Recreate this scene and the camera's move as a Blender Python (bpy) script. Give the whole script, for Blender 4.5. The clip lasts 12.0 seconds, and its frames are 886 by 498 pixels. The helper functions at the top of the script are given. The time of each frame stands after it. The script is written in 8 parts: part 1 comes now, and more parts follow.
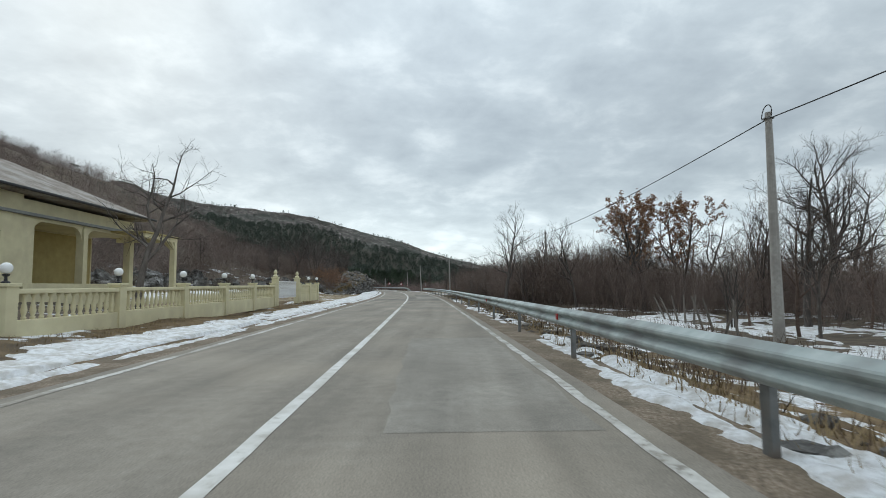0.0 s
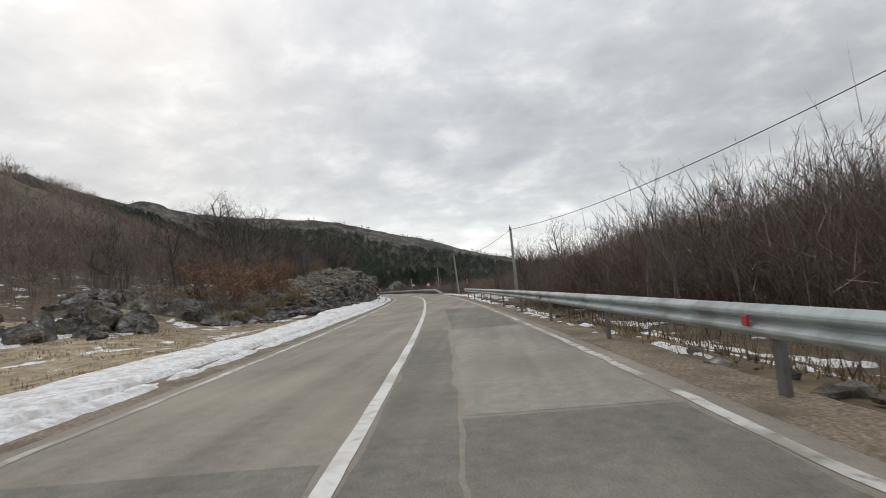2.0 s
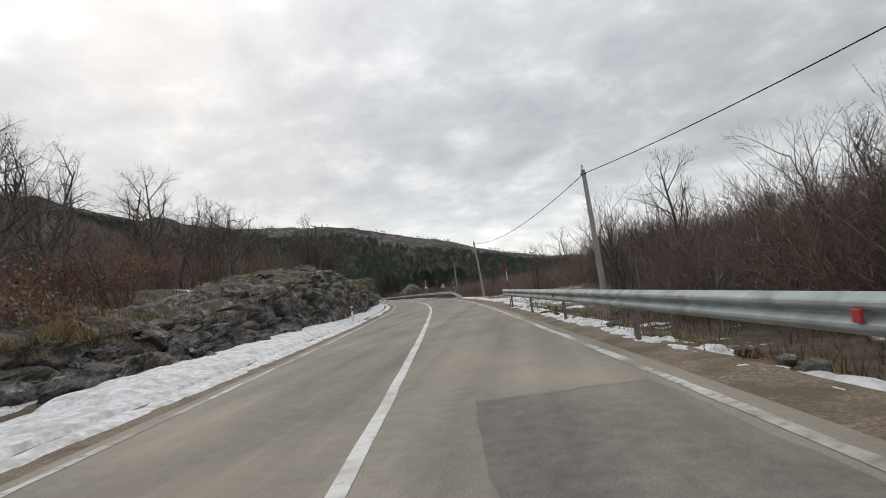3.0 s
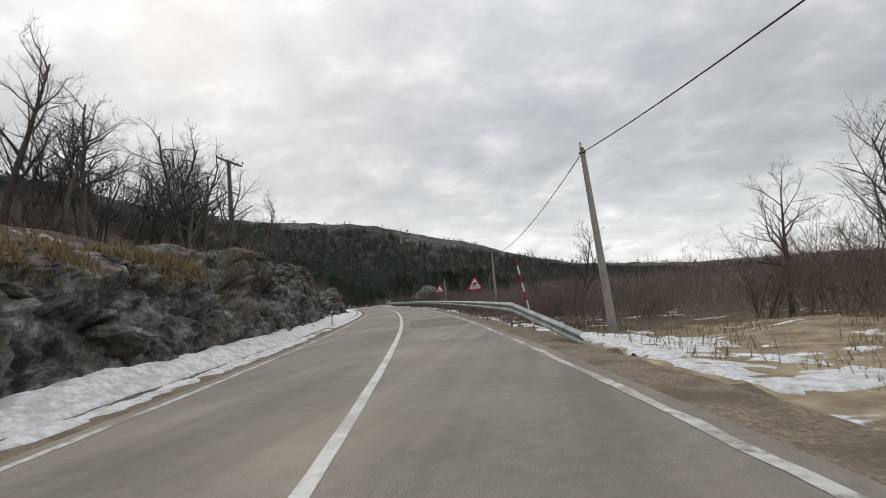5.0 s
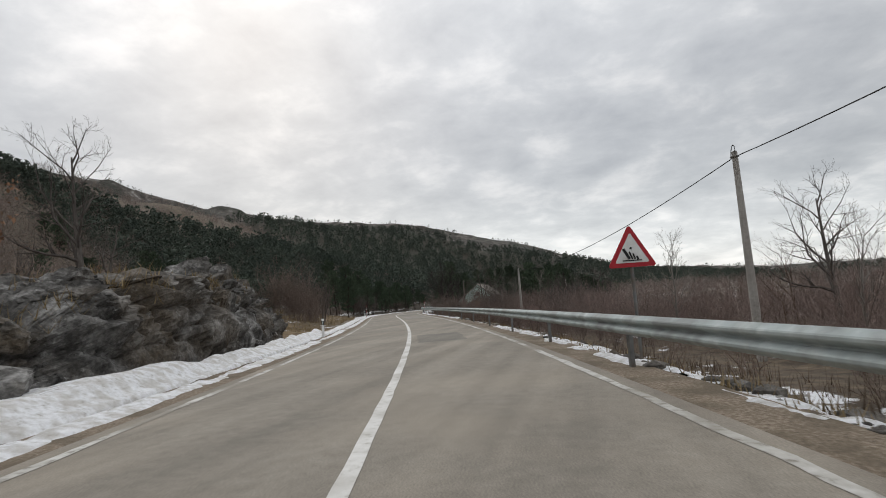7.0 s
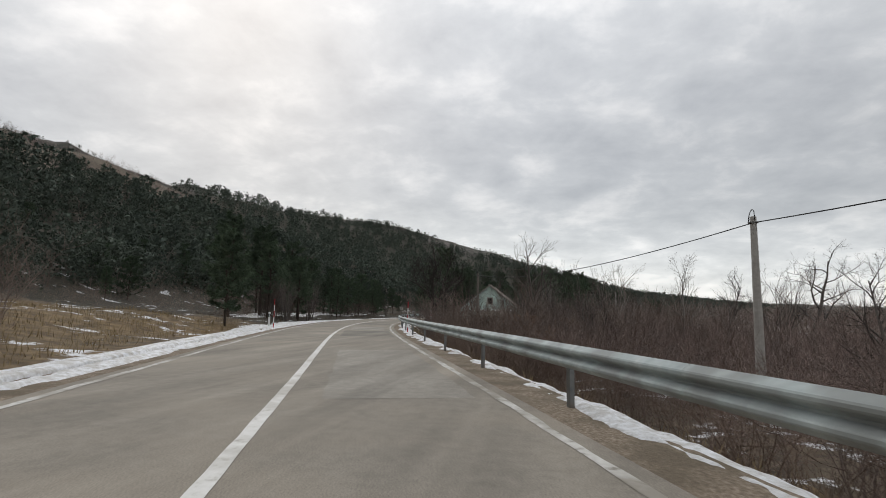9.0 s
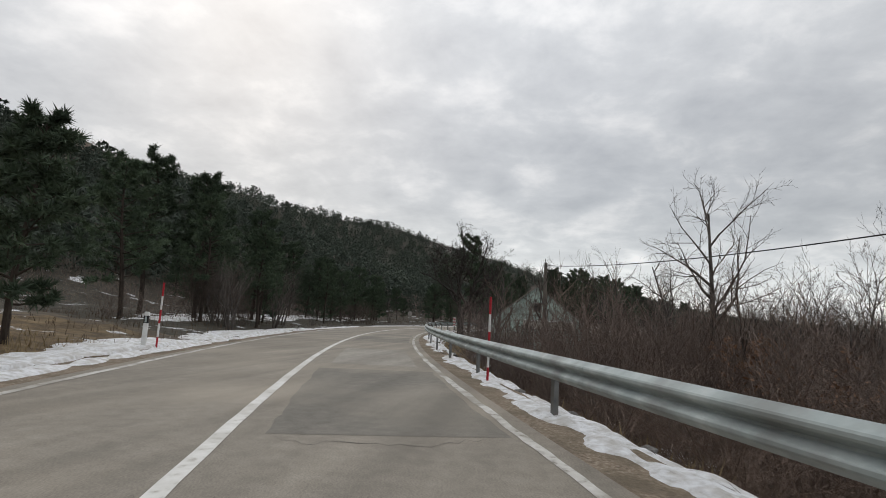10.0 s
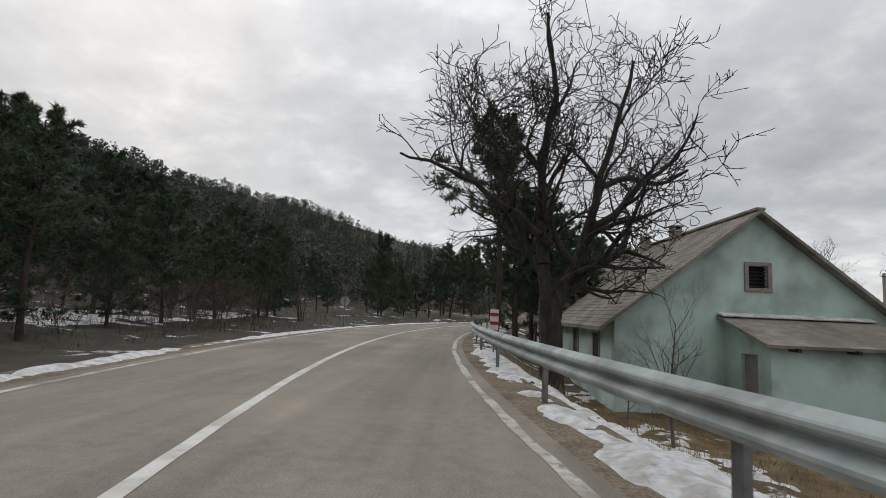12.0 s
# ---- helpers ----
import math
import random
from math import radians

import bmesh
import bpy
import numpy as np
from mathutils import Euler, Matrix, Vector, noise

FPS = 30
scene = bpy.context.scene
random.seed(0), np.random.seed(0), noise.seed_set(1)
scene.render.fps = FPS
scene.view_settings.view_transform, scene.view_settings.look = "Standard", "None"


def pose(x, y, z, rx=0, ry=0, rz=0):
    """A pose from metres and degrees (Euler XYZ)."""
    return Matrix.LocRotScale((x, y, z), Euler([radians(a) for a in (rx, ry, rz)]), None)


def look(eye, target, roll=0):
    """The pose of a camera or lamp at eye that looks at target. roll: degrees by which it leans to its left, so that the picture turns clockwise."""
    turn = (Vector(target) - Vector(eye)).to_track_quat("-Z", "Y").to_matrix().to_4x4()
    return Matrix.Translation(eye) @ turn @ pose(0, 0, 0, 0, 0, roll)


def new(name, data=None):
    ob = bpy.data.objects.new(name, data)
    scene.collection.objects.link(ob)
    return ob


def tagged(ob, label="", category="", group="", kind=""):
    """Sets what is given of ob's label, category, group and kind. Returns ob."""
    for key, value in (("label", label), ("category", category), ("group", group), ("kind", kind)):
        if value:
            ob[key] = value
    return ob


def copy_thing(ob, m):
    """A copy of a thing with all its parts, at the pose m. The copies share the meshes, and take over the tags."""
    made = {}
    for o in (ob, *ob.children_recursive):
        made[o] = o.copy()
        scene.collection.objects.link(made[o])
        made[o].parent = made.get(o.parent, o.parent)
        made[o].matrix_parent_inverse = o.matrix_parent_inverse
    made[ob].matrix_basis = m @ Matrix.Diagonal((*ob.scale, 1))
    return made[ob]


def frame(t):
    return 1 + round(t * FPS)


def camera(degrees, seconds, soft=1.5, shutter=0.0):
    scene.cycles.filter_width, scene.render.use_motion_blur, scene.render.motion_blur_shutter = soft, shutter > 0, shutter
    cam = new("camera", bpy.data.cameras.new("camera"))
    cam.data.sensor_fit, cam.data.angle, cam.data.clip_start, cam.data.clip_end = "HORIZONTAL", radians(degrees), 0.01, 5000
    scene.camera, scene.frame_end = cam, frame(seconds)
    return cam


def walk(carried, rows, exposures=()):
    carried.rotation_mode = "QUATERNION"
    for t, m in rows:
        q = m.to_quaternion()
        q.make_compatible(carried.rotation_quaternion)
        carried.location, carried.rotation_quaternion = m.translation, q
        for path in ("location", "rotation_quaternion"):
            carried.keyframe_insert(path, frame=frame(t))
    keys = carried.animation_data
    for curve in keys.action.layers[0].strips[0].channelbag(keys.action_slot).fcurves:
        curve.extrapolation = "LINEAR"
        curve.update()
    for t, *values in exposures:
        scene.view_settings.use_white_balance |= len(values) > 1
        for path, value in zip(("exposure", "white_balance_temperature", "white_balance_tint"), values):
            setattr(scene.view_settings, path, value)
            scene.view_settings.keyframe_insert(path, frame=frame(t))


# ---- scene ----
cam = camera(80.9, 12.0, soft=0.9, shutter=0.04)
PATH = [
    (0, (0.923, 19.536, 1.250), (0.881, 21.530, 1.391), -0.29),
    (0.5, (0.157, 31.132, 1.250), (0.064, 33.124, 1.399), -1.03),
    (1, (-0.665, 42.823, 1.250), (-0.807, 44.812, 1.406), -3.45),
    (1.5, (-1.451, 54.168, 1.250), (-1.600, 56.157, 1.401), -3.44),
    (2, (-2.294, 64.934, 1.250), (-2.458, 66.922, 1.391), -4.56),
    (2.5, (-3.303, 75.960, 1.250), (-3.498, 77.945, 1.399), -4.88),
    (3, (-4.255, 86.886, 1.250), (-4.483, 88.867, 1.403), -7.52),
    (3.2, (-4.727, 91.318, 1.250), (-4.962, 93.297, 1.414), -7.49),
    (4.8, (-9.465, 127.261, 1.250), (-9.771, 129.230, 1.423), -5.26),
    (5, (-10.262, 131.604, 1.250), (-10.587, 133.569, 1.430), -5.01),
    (5.5, (-12.547, 142.255, 1.250), (-12.920, 144.210, 1.450), -4.27),
    (6, (-14.997, 152.775, 1.250), (-15.442, 154.714, 1.461), -3.78),
    (6.5, (-17.636, 163.057, 1.250), (-18.122, 164.986, 1.461), -3.73),
    (6.7, (-18.767, 167.186, 1.250), (-19.268, 169.111, 1.459), -4.21),
    (8.5, (-29.845, 204.116, 1.250), (-30.275, 206.059, 1.448), -1.95),
    (9, (-33.616, 213.809, 1.250), (-34.030, 215.751, 1.487), 1.14),
    (9.5, (-37.339, 223.297, 1.250), (-37.771, 225.233, 1.503), 1.23),
    (10, (-40.608, 231.868, 1.250), (-41.015, 233.808, 1.512), 3.17),
    (10.5, (-43.731, 240.481, 1.250), (-44.065, 242.435, 1.519), 3.83),
    (11, (-46.517, 248.740, 1.250), (-46.798, 250.702, 1.521), 4.35),
    (11.5, (-48.777, 257.070, 1.250), (-49.012, 259.039, 1.509), 3.21),
    (12, (-50.604, 265.314, 1.250), (-50.709, 267.298, 1.484), 2.47),
]
walk(cam, [(t, look(eye, target, roll)) for t, eye, target, roll in PATH],
     exposures=((0.0, -0.1, 6000, 2), (0.4, -0.08, 6350, 8), (0.9, -0.08, 6600, 10), (3.0, -0.1, 6600, 10), (5.0, -0.15, 6600, 10), (8.5, -0.18, 6600, 10), (12.0, -0.2, 6600, 10)))


# ---- sky, sun and exposure ----
SUN_WAY = (-0.50, 0.70, 0.51)  # towards the sun behind the cloud


def make_world():
    world = bpy.data.worlds.new("overcast_sky")
    scene.world = world
    world.use_nodes = True
    nt = world.node_tree
    N, L = nt.nodes, nt.links
    bg = N["Background"]
    sky = N.new("ShaderNodeTexSky")
    sky.sky_type = "NISHITA"
    sky.sun_disc = False
    sky.sun_elevation, sky.sun_rotation = radians(31), radians(-35)
    tc = N.new("ShaderNodeTexCoord")
    sep = N.new("ShaderNodeSeparateXYZ")
    L.new(tc.outputs["Generated"], sep.inputs[0])
    # the cloud deck: the view direction cut by a flat layer overhead
    up = N.new("ShaderNodeMath"); up.operation = "MAXIMUM"; up.inputs[1].default_value = 0.0
    L.new(sep.outputs["Z"], up.inputs[0])
    lift = N.new("ShaderNodeMath"); lift.operation = "ADD"; lift.inputs[1].default_value = 0.27
    L.new(up.outputs[0], lift.inputs[0])
    deck = N.new("ShaderNodeVectorMath"); deck.operation = "DIVIDE"
    comb = N.new("ShaderNodeCombineXYZ")
    for k in range(3):
        L.new(lift.outputs[0], comb.inputs[k])
    L.new(tc.outputs["Generated"], deck.inputs[0])
    L.new(comb.outputs[0], deck.inputs[1])
    n1 = N.new("ShaderNodeTexNoise")
    n1.inputs["Scale"].default_value, n1.inputs["Detail"].default_value = 4.2, 12.0
    n1.inputs["Roughness"].default_value, n1.inputs["Distortion"].default_value = 0.56, 0.15
    L.new(deck.outputs[0], n1.inputs["Vector"])
    ramp = N.new("ShaderNodeValToRGB")
    el = ramp.color_ramp.elements
    el[0].position, el[0].color = 0.30, (0.515, 0.53, 0.55, 1)
    el[1].position, el[1].color = 0.70, (0.86, 0.86, 0.86, 1)
    mid = el.new(0.52); mid.color = (0.645, 0.66, 0.675, 1)
    L.new(n1.outputs["Fac"], ramp.inputs[0])
    # an overcast sky is brighter towards the zenith, and round the hidden sun
    zen = N.new("ShaderNodeMapRange")
    zen.inputs["From Min"].default_value, zen.inputs["From Max"].default_value = 0.30, 1.0
    zen.inputs["To Min"].default_value, zen.inputs["To Max"].default_value = 0.0, 1.1
    L.new(sep.outputs["Z"], zen.inputs["Value"])
    dot = N.new("ShaderNodeVectorMath"); dot.operation = "DOT_PRODUCT"
    dot.inputs[1].default_value = SUN_WAY
    L.new(tc.outputs["Generated"], dot.inputs[0])
    near = N.new("ShaderNodeMapRange"); near.interpolation_type = "SMOOTHSTEP"
    near.inputs["From Min"].default_value, near.inputs["From Max"].default_value = 0.30, 1.0
    near.inputs["To Min"].default_value, near.inputs["To Max"].default_value = 0.89, 1.02
    L.new(dot.outputs["Value"], near.inputs["Value"])
    low = N.new("ShaderNodeMapRange"); low.interpolation_type = "SMOOTHSTEP"
    low.inputs["From Min"].default_value, low.inputs["From Max"].default_value = 0.20, 0.05
    low.inputs["To Min"].default_value, low.inputs["To Max"].default_value = 0.0, 0.50
    L.new(sep.outputs["Z"], low.inputs["Value"])
    sum1 = N.new("ShaderNodeMath"); sum1.operation = "ADD"
    sum2 = N.new("ShaderNodeMath"); sum2.operation = "ADD"
    L.new(near.outputs[0], sum1.inputs[0]); L.new(zen.outputs[0], sum1.inputs[1])
    L.new(sum1.outputs[0], sum2.inputs[0]); L.new(low.outputs[0], sum2.inputs[1])
    zen = sum2
    mul = N.new("ShaderNodeVectorMath"); mul.operation = "SCALE"
    L.new(ramp.outputs[0], mul.inputs[0])
    L.new(zen.outputs[0], mul.inputs["Scale"])
    dim = N.new("ShaderNodeVectorMath"); dim.operation = "SCALE"; dim.inputs["Scale"].default_value = 0.02
    L.new(sky.outputs[0], dim.inputs[0])
    add = N.new("ShaderNodeVectorMath"); add.operation = "ADD"
    L.new(mul.outputs[0], add.inputs[0])
    L.new(dim.outputs[0], add.inputs[1])
    L.new(add.outputs[0], bg.inputs["Color"])
    bg.inputs["Strength"].default_value = 0.88


make_world()
sun = new("sun", bpy.data.lights.new("sun", "SUN"))
sun.data.energy, sun.data.angle, sun.data.color = 0.5, radians(35), (1.0, 0.97, 0.93)
sun.matrix_world = look(Vector(SUN_WAY) * 60, (0, 0, 0))
scene.view_settings.exposure = 0.0


# ---- materials ----
def material(name, stops, scale=6.0, detail=8.0, rough=0.85, bump=0.3, depth=0.02, metal=0.0,
             stain=None, stain_scale=0.5, stain_amount=0.5, vary=0.0, spec=0.3, stretch=None):
    """Noise through a colour ramp, a second larger stain and a bump. stops: (position, colour)."""
    m = bpy.data.materials.new(name)
    m.use_nodes = True
    nt = m.node_tree
    N, L = nt.nodes, nt.links
    b = N["Principled BSDF"]
    b.inputs["Roughness"].default_value, b.inputs["Metallic"].default_value = rough, metal
    b.inputs["Specular IOR Level"].default_value = spec
    tc = N.new("ShaderNodeTexCoord")
    src = tc.outputs["Object"]
    if stretch:
        mp = N.new("ShaderNodeMapping")
        mp.inputs["Scale"].default_value = stretch
        L.new(src, mp.inputs["Vector"])
        src = mp.outputs[0]
    n = N.new("ShaderNodeTexNoise")
    n.inputs["Scale"].default_value, n.inputs["Detail"].default_value, n.inputs["Roughness"].default_value = scale, detail, 0.62
    L.new(src, n.inputs["Vector"])
    ramp = N.new("ShaderNodeValToRGB")
    el = ramp.color_ramp.elements
    while len(el) < len(stops):
        el.new(0.5)
    for e, (p, c) in zip(el, stops):
        e.position, e.color = p, (*c, 1)
    L.new(n.outputs["Fac"], ramp.inputs[0])
    out = ramp.outputs[0]
    if stain:
        n2 = N.new("ShaderNodeTexNoise")
        n2.inputs["Scale"].default_value, n2.inputs["Detail"].default_value = stain_scale, 5.0
        L.new(src, n2.inputs["Vector"])
        r2 = N.new("ShaderNodeMapRange")
        r2.inputs["From Min"].default_value, r2.inputs["From Max"].default_value = 0.45, 0.62
        r2.inputs["To Max"].default_value = stain_amount
        L.new(n2.outputs["Fac"], r2.inputs["Value"])
        mix = N.new("ShaderNodeMix"); mix.data_type = "RGBA"
        L.new(r2.outputs[0], mix.inputs["Factor"])
        L.new(out, mix.inputs["A"])
        mix.inputs["B"].default_value = (*stain, 1)
        out = mix.outputs["Result"]
    if vary:
        info = N.new("ShaderNodeObjectInfo")
        hsv = N.new("ShaderNodeHueSaturation")
        r3 = N.new("ShaderNodeMapRange")
        r3.inputs["To Min"].default_value, r3.inputs["To Max"].default_value = 1 - vary, 1 + vary
        L.new(info.outputs["Random"], r3.inputs["Value"])
        L.new(r3.outputs[0], hsv.inputs["Value"])
        L.new(out, hsv.inputs["Color"])
        out = hsv.outputs[0]
    L.new(out, b.inputs["Base Color"])
    if bump:
        bm = N.new("ShaderNodeBump")
        bm.inputs["Strength"].default_value, bm.inputs["Distance"].default_value = bump, depth
        L.new(n.outputs["Fac"], bm.inputs["Height"])
        L.new(bm.outputs[0], b.inputs["Normal"])
    return m


def asphalt_material(name, stops, blotch):
    """Asphalt with stone grain, blotches and long pale wheel streaks along the road."""
    m = material(name, stops, scale=5.5, detail=15, rough=0.84, bump=0.25, depth=0.006, stain=blotch, stain_scale=0.34, stain_amount=0.6)
    nt = m.node_tree
    N, L = nt.nodes, nt.links
    b = N["Principled BSDF"]
    out = b.inputs["Base Color"].links[0].from_socket
    tc = N.new("ShaderNodeTexCoord")
    for size, stretch, lo, hi in ((1.0, (1.6, 0.07, 1), 0.86, 1.16), (60.0, (1, 1, 1), 0.80, 1.20), (0.8, (1, 0.5, 1), 0.90, 1.10)):
        mp = N.new("ShaderNodeMapping")
        mp.inputs["Scale"].default_value = stretch
        L.new(tc.outputs["Object"], mp.inputs["Vector"])
        n = N.new("ShaderNodeTexNoise")
        n.inputs["Scale"].default_value, n.inputs["Detail"].default_value = size, 6.0
        L.new(mp.outputs[0], n.inputs["Vector"])
        r = N.new("ShaderNodeMapRange")
        r.inputs["From Min"].default_value, r.inputs["From Max"].default_value = 0.34, 0.66
        r.inputs["To Min"].default_value, r.inputs["To Max"].default_value = lo, hi
        L.new(n.outputs["Fac"], r.inputs["Value"])
        v = N.new("ShaderNodeVectorMath"); v.operation = "SCALE"
        L.new(out, v.inputs[0])
        L.new(r.outputs[0], v.inputs["Scale"])
        out = v.outputs[0]
    L.new(out, b.inputs["Base Color"])
    return m


ASPHALT = asphalt_material("worn_asphalt", [(0.30, (0.198, 0.176, 0.146)), (0.5, (0.228, 0.204, 0.170)), (0.70, (0.258, 0.232, 0.195))], (0.288, 0.252, 0.204))
ASPHALT_DARK = asphalt_material("patched_asphalt", [(0.3, (0.130, 0.120, 0.103)), (0.7, (0.195, 0.180, 0.155))], (0.235, 0.212, 0.176))
ASPHALT_PALE = asphalt_material("pale_asphalt_patch", [(0.3, (0.225, 0.206, 0.178)), (0.7, (0.305, 0.282, 0.244))], (0.205, 0.186, 0.158))
PAINT = material("worn_road_paint", [(0.30, (0.38, 0.36, 0.32)), (0.44, (0.62, 0.61, 0.58)), (0.7, (0.72, 0.71, 0.69))], scale=7,
                 rough=0.7, bump=0.1, stain=(0.36, 0.335, 0.29), stain_scale=1.1, stain_amount=0.6)
PAINT_WORN = material("flaking_road_paint", [(0.36, (0.24, 0.22, 0.19)), (0.46, (0.50, 0.485, 0.45)), (0.7, (0.66, 0.65, 0.62))], scale=6,
                      rough=0.75, bump=0.1, stain=(0.25, 0.225, 0.185), stain_scale=0.7, stain_amount=0.9)
GRAVEL = material("brown_gravel", [(0.3, (0.10, 0.078, 0.056)), (0.5, (0.215, 0.168, 0.122)), (0.72, (0.37, 0.315, 0.25))], scale=24,
                  rough=0.95, bump=0.6, depth=0.03, stain=(0.12, 0.095, 0.065), stain_scale=1.3, stain_amount=0.8)
SNOW = material("old_snow", [(0.30, (0.40, 0.385, 0.36)), (0.40, (0.62, 0.62, 0.62)), (0.52, (0.76, 0.77, 0.79)), (0.68, (0.86, 0.87, 0.89))], scale=9, detail=14, rough=0.6, bump=1.0, depth=0.06,
                stain=(0.42, 0.39, 0.345), stain_scale=3.4, stain_amount=0.6)
STEEL = material("galvanised_steel", [(0.3, (0.30, 0.345, 0.345)), (0.55, (0.40, 0.445, 0.44)), (0.75, (0.52, 0.56, 0.55))], scale=3.4, detail=12, rough=0.66,
                 bump=0.08, metal=0.25, stain=(0.21, 0.215, 0.205), stain_scale=1.6, stain_amount=0.7, spec=0.35)
POST_STEEL = material("dull_post_steel", [(0.3, (0.14, 0.145, 0.145)), (0.7, (0.26, 0.265, 0.26))], scale=6, rough=0.6, bump=0.1, metal=0.5,
                      stain=(0.13, 0.09, 0.06), stain_scale=3, stain_amount=0.6)
CONCRETE = material("pole_concrete", [(0.3, (0.30, 0.285, 0.26)), (0.7, (0.42, 0.40, 0.37))], scale=9, rough=0.9, bump=0.3,
                    stain=(0.24, 0.22, 0.20), stain_scale=1.2, stain_amount=0.5)
POLE_WOOD = material("weathered_pole_wood", [(0.3, (0.11, 0.095, 0.08)), (0.7, (0.22, 0.195, 0.17))], scale=14, rough=0.9, bump=0.5,
                     stretch=(4, 4, 0.4))
CABLE = material("black_cable", [(0.3, (0.012, 0.012, 0.012)), (0.7, (0.03, 0.03, 0.03))], scale=20, rough=0.6, bump=0)
REFLECTOR = material("red_reflector", [(0.3, (0.36, 0.025, 0.022)), (0.7, (0.48, 0.04, 0.035))], scale=30, rough=0.3, bump=0.1, spec=0.6)
RED = material("faded_red_paint", [(0.3, (0.36, 0.018, 0.028)), (0.7, (0.46, 0.030, 0.040))], scale=6, rough=0.5, bump=0.05)
WHITE = material("white_paint", [(0.3, (0.70, 0.70, 0.69)), (0.7, (0.82, 0.82, 0.81))], scale=5, rough=0.5, bump=0.05,
                 stain=(0.50, 0.48, 0.45), stain_scale=3, stain_amount=0.5)
BLACK = material("black_paint", [(0.3, (0.012, 0.012, 0.012)), (0.7, (0.025, 0.025, 0.025))], scale=6, rough=0.5, bump=0)
BARK = material("grey_bark", [(0.3, (0.060, 0.051, 0.045)), (0.55, (0.115, 0.100, 0.089)), (0.8, (0.195, 0.175, 0.158))], scale=7, rough=0.95,
                bump=0.9, depth=0.03, vary=0.3, stretch=(1, 1, 0.35))
BARK_BROWN = material("brown_bark", [(0.3, (0.080, 0.056, 0.044)), (0.55, (0.150, 0.108, 0.086)), (0.8, (0.225, 0.172, 0.142))], scale=7,
                      rough=0.95, bump=0.6, depth=0.02, vary=0.35)
BARK_PALE = material("pale_twig_bark", [(0.3, (0.13, 0.115, 0.10)), (0.7, (0.27, 0.245, 0.22))], scale=7, rough=0.95, bump=0.5, vary=0.25)
BARK_ROSY = material("rosy_twig_bark", [(0.3, (0.105, 0.080, 0.070)), (0.7, (0.215, 0.172, 0.155))], scale=7, rough=0.95, bump=0.5, vary=0.25)
PINE_BARK = material("pine_bark", [(0.3, (0.028, 0.022, 0.018)), (0.7, (0.08, 0.062, 0.05))], scale=6, rough=0.95, bump=0.9, depth=0.04,
                     stretch=(1, 1, 0.4))
NEEDLES = material("pine_needles", [(0.3, (0.038, 0.055, 0.037)), (0.55, (0.070, 0.100, 0.060)), (0.8, (0.110, 0.145, 0.085))], scale=1.6,
                   rough=0.75, bump=0, vary=0.3)
DEAD_LEAF = material("dead_oak_leaves", [(0.3, (0.165, 0.085, 0.048)), (0.7, (0.33, 0.188, 0.112))], scale=4, rough=0.8, bump=0, vary=0.2)


def rock_material():
    """Weathered limestone: dark algae, pale lichen, soil stains and pitted relief."""
    m = material("limestone", [(0.32, (0.024, 0.022, 0.020)), (0.45, (0.078, 0.074, 0.069)), (0.57, (0.180, 0.174, 0.165)), (0.70, (0.390, 0.384, 0.370))],
                 scale=1.5, detail=14, rough=0.93, bump=0.9, depth=0.10, stain=(0.105, 0.078, 0.050), stain_scale=0.33, stain_amount=0.6)
    nt = m.node_tree
    N, L = nt.nodes, nt.links
    b = N["Principled BSDF"]
    old = b.inputs["Base Color"].links[0].from_socket
    geo = N.new("ShaderNodeNewGeometry")
    fine = N.new("ShaderNodeTexNoise")
    fine.inputs["Scale"].default_value, fine.inputs["Detail"].default_value, fine.inputs["Roughness"].default_value = 11.0, 8.0, 0.7
    L.new(geo.outputs["Position"], fine.inputs["Vector"])
    spot = N.new("ShaderNodeMapRange")
    spot.inputs["From Min"].default_value, spot.inputs["From Max"].default_value = 0.30, 0.70
    spot.inputs["To Min"].default_value, spot.inputs["To Max"].default_value = 0.45, 1.6
    L.new(fine.outputs["Fac"], spot.inputs["Value"])
    tint = N.new("ShaderNodeVectorMath"); tint.operation = "SCALE"
    L.new(old, tint.inputs[0])
    L.new(spot.outputs[0], tint.inputs["Scale"])
    # pale lichen in blotches
    lich = N.new("ShaderNodeTexNoise")
    lich.inputs["Scale"].default_value, lich.inputs["Detail"].default_value, lich.inputs["Roughness"].default_value = 2.3, 9.0, 0.68
    L.new(geo.outputs["Position"], lich.inputs["Vector"])
    blot = N.new("ShaderNodeMapRange")
    blot.inputs["From Min"].default_value, blot.inputs["From Max"].default_value, blot.inputs["To Max"].default_value = 0.585, 0.64, 0.6
    L.new(lich.outputs["Fac"], blot.inputs["Value"])
    mix = N.new("ShaderNodeMix"); mix.data_type = "RGBA"
    L.new(blot.outputs[0], mix.inputs["Factor"])
    L.new(tint.outputs[0], mix.inputs["A"])
    mix.inputs["B"].default_value = (0.34, 0.335, 0.315, 1)
    L.new(mix.outputs["Result"], b.inputs["Base Color"])
    bump = N.new("ShaderNodeBump")
    bump.inputs["Strength"].default_value, bump.inputs["Distance"].default_value = 0.8, 0.03
    L.new(fine.outputs["Fac"], bump.inputs["Height"])
    L.new(b.inputs["Normal"].links[0].from_socket, bump.inputs["Normal"])
    L.new(bump.outputs[0], b.inputs["Normal"])
    return m


ROCK = rock_material()
GRASS = material("dry_grass", [(0.3, (0.16, 0.115, 0.06)), (0.7, (0.33, 0.25, 0.135))], scale=2, rough=0.9, bump=0)


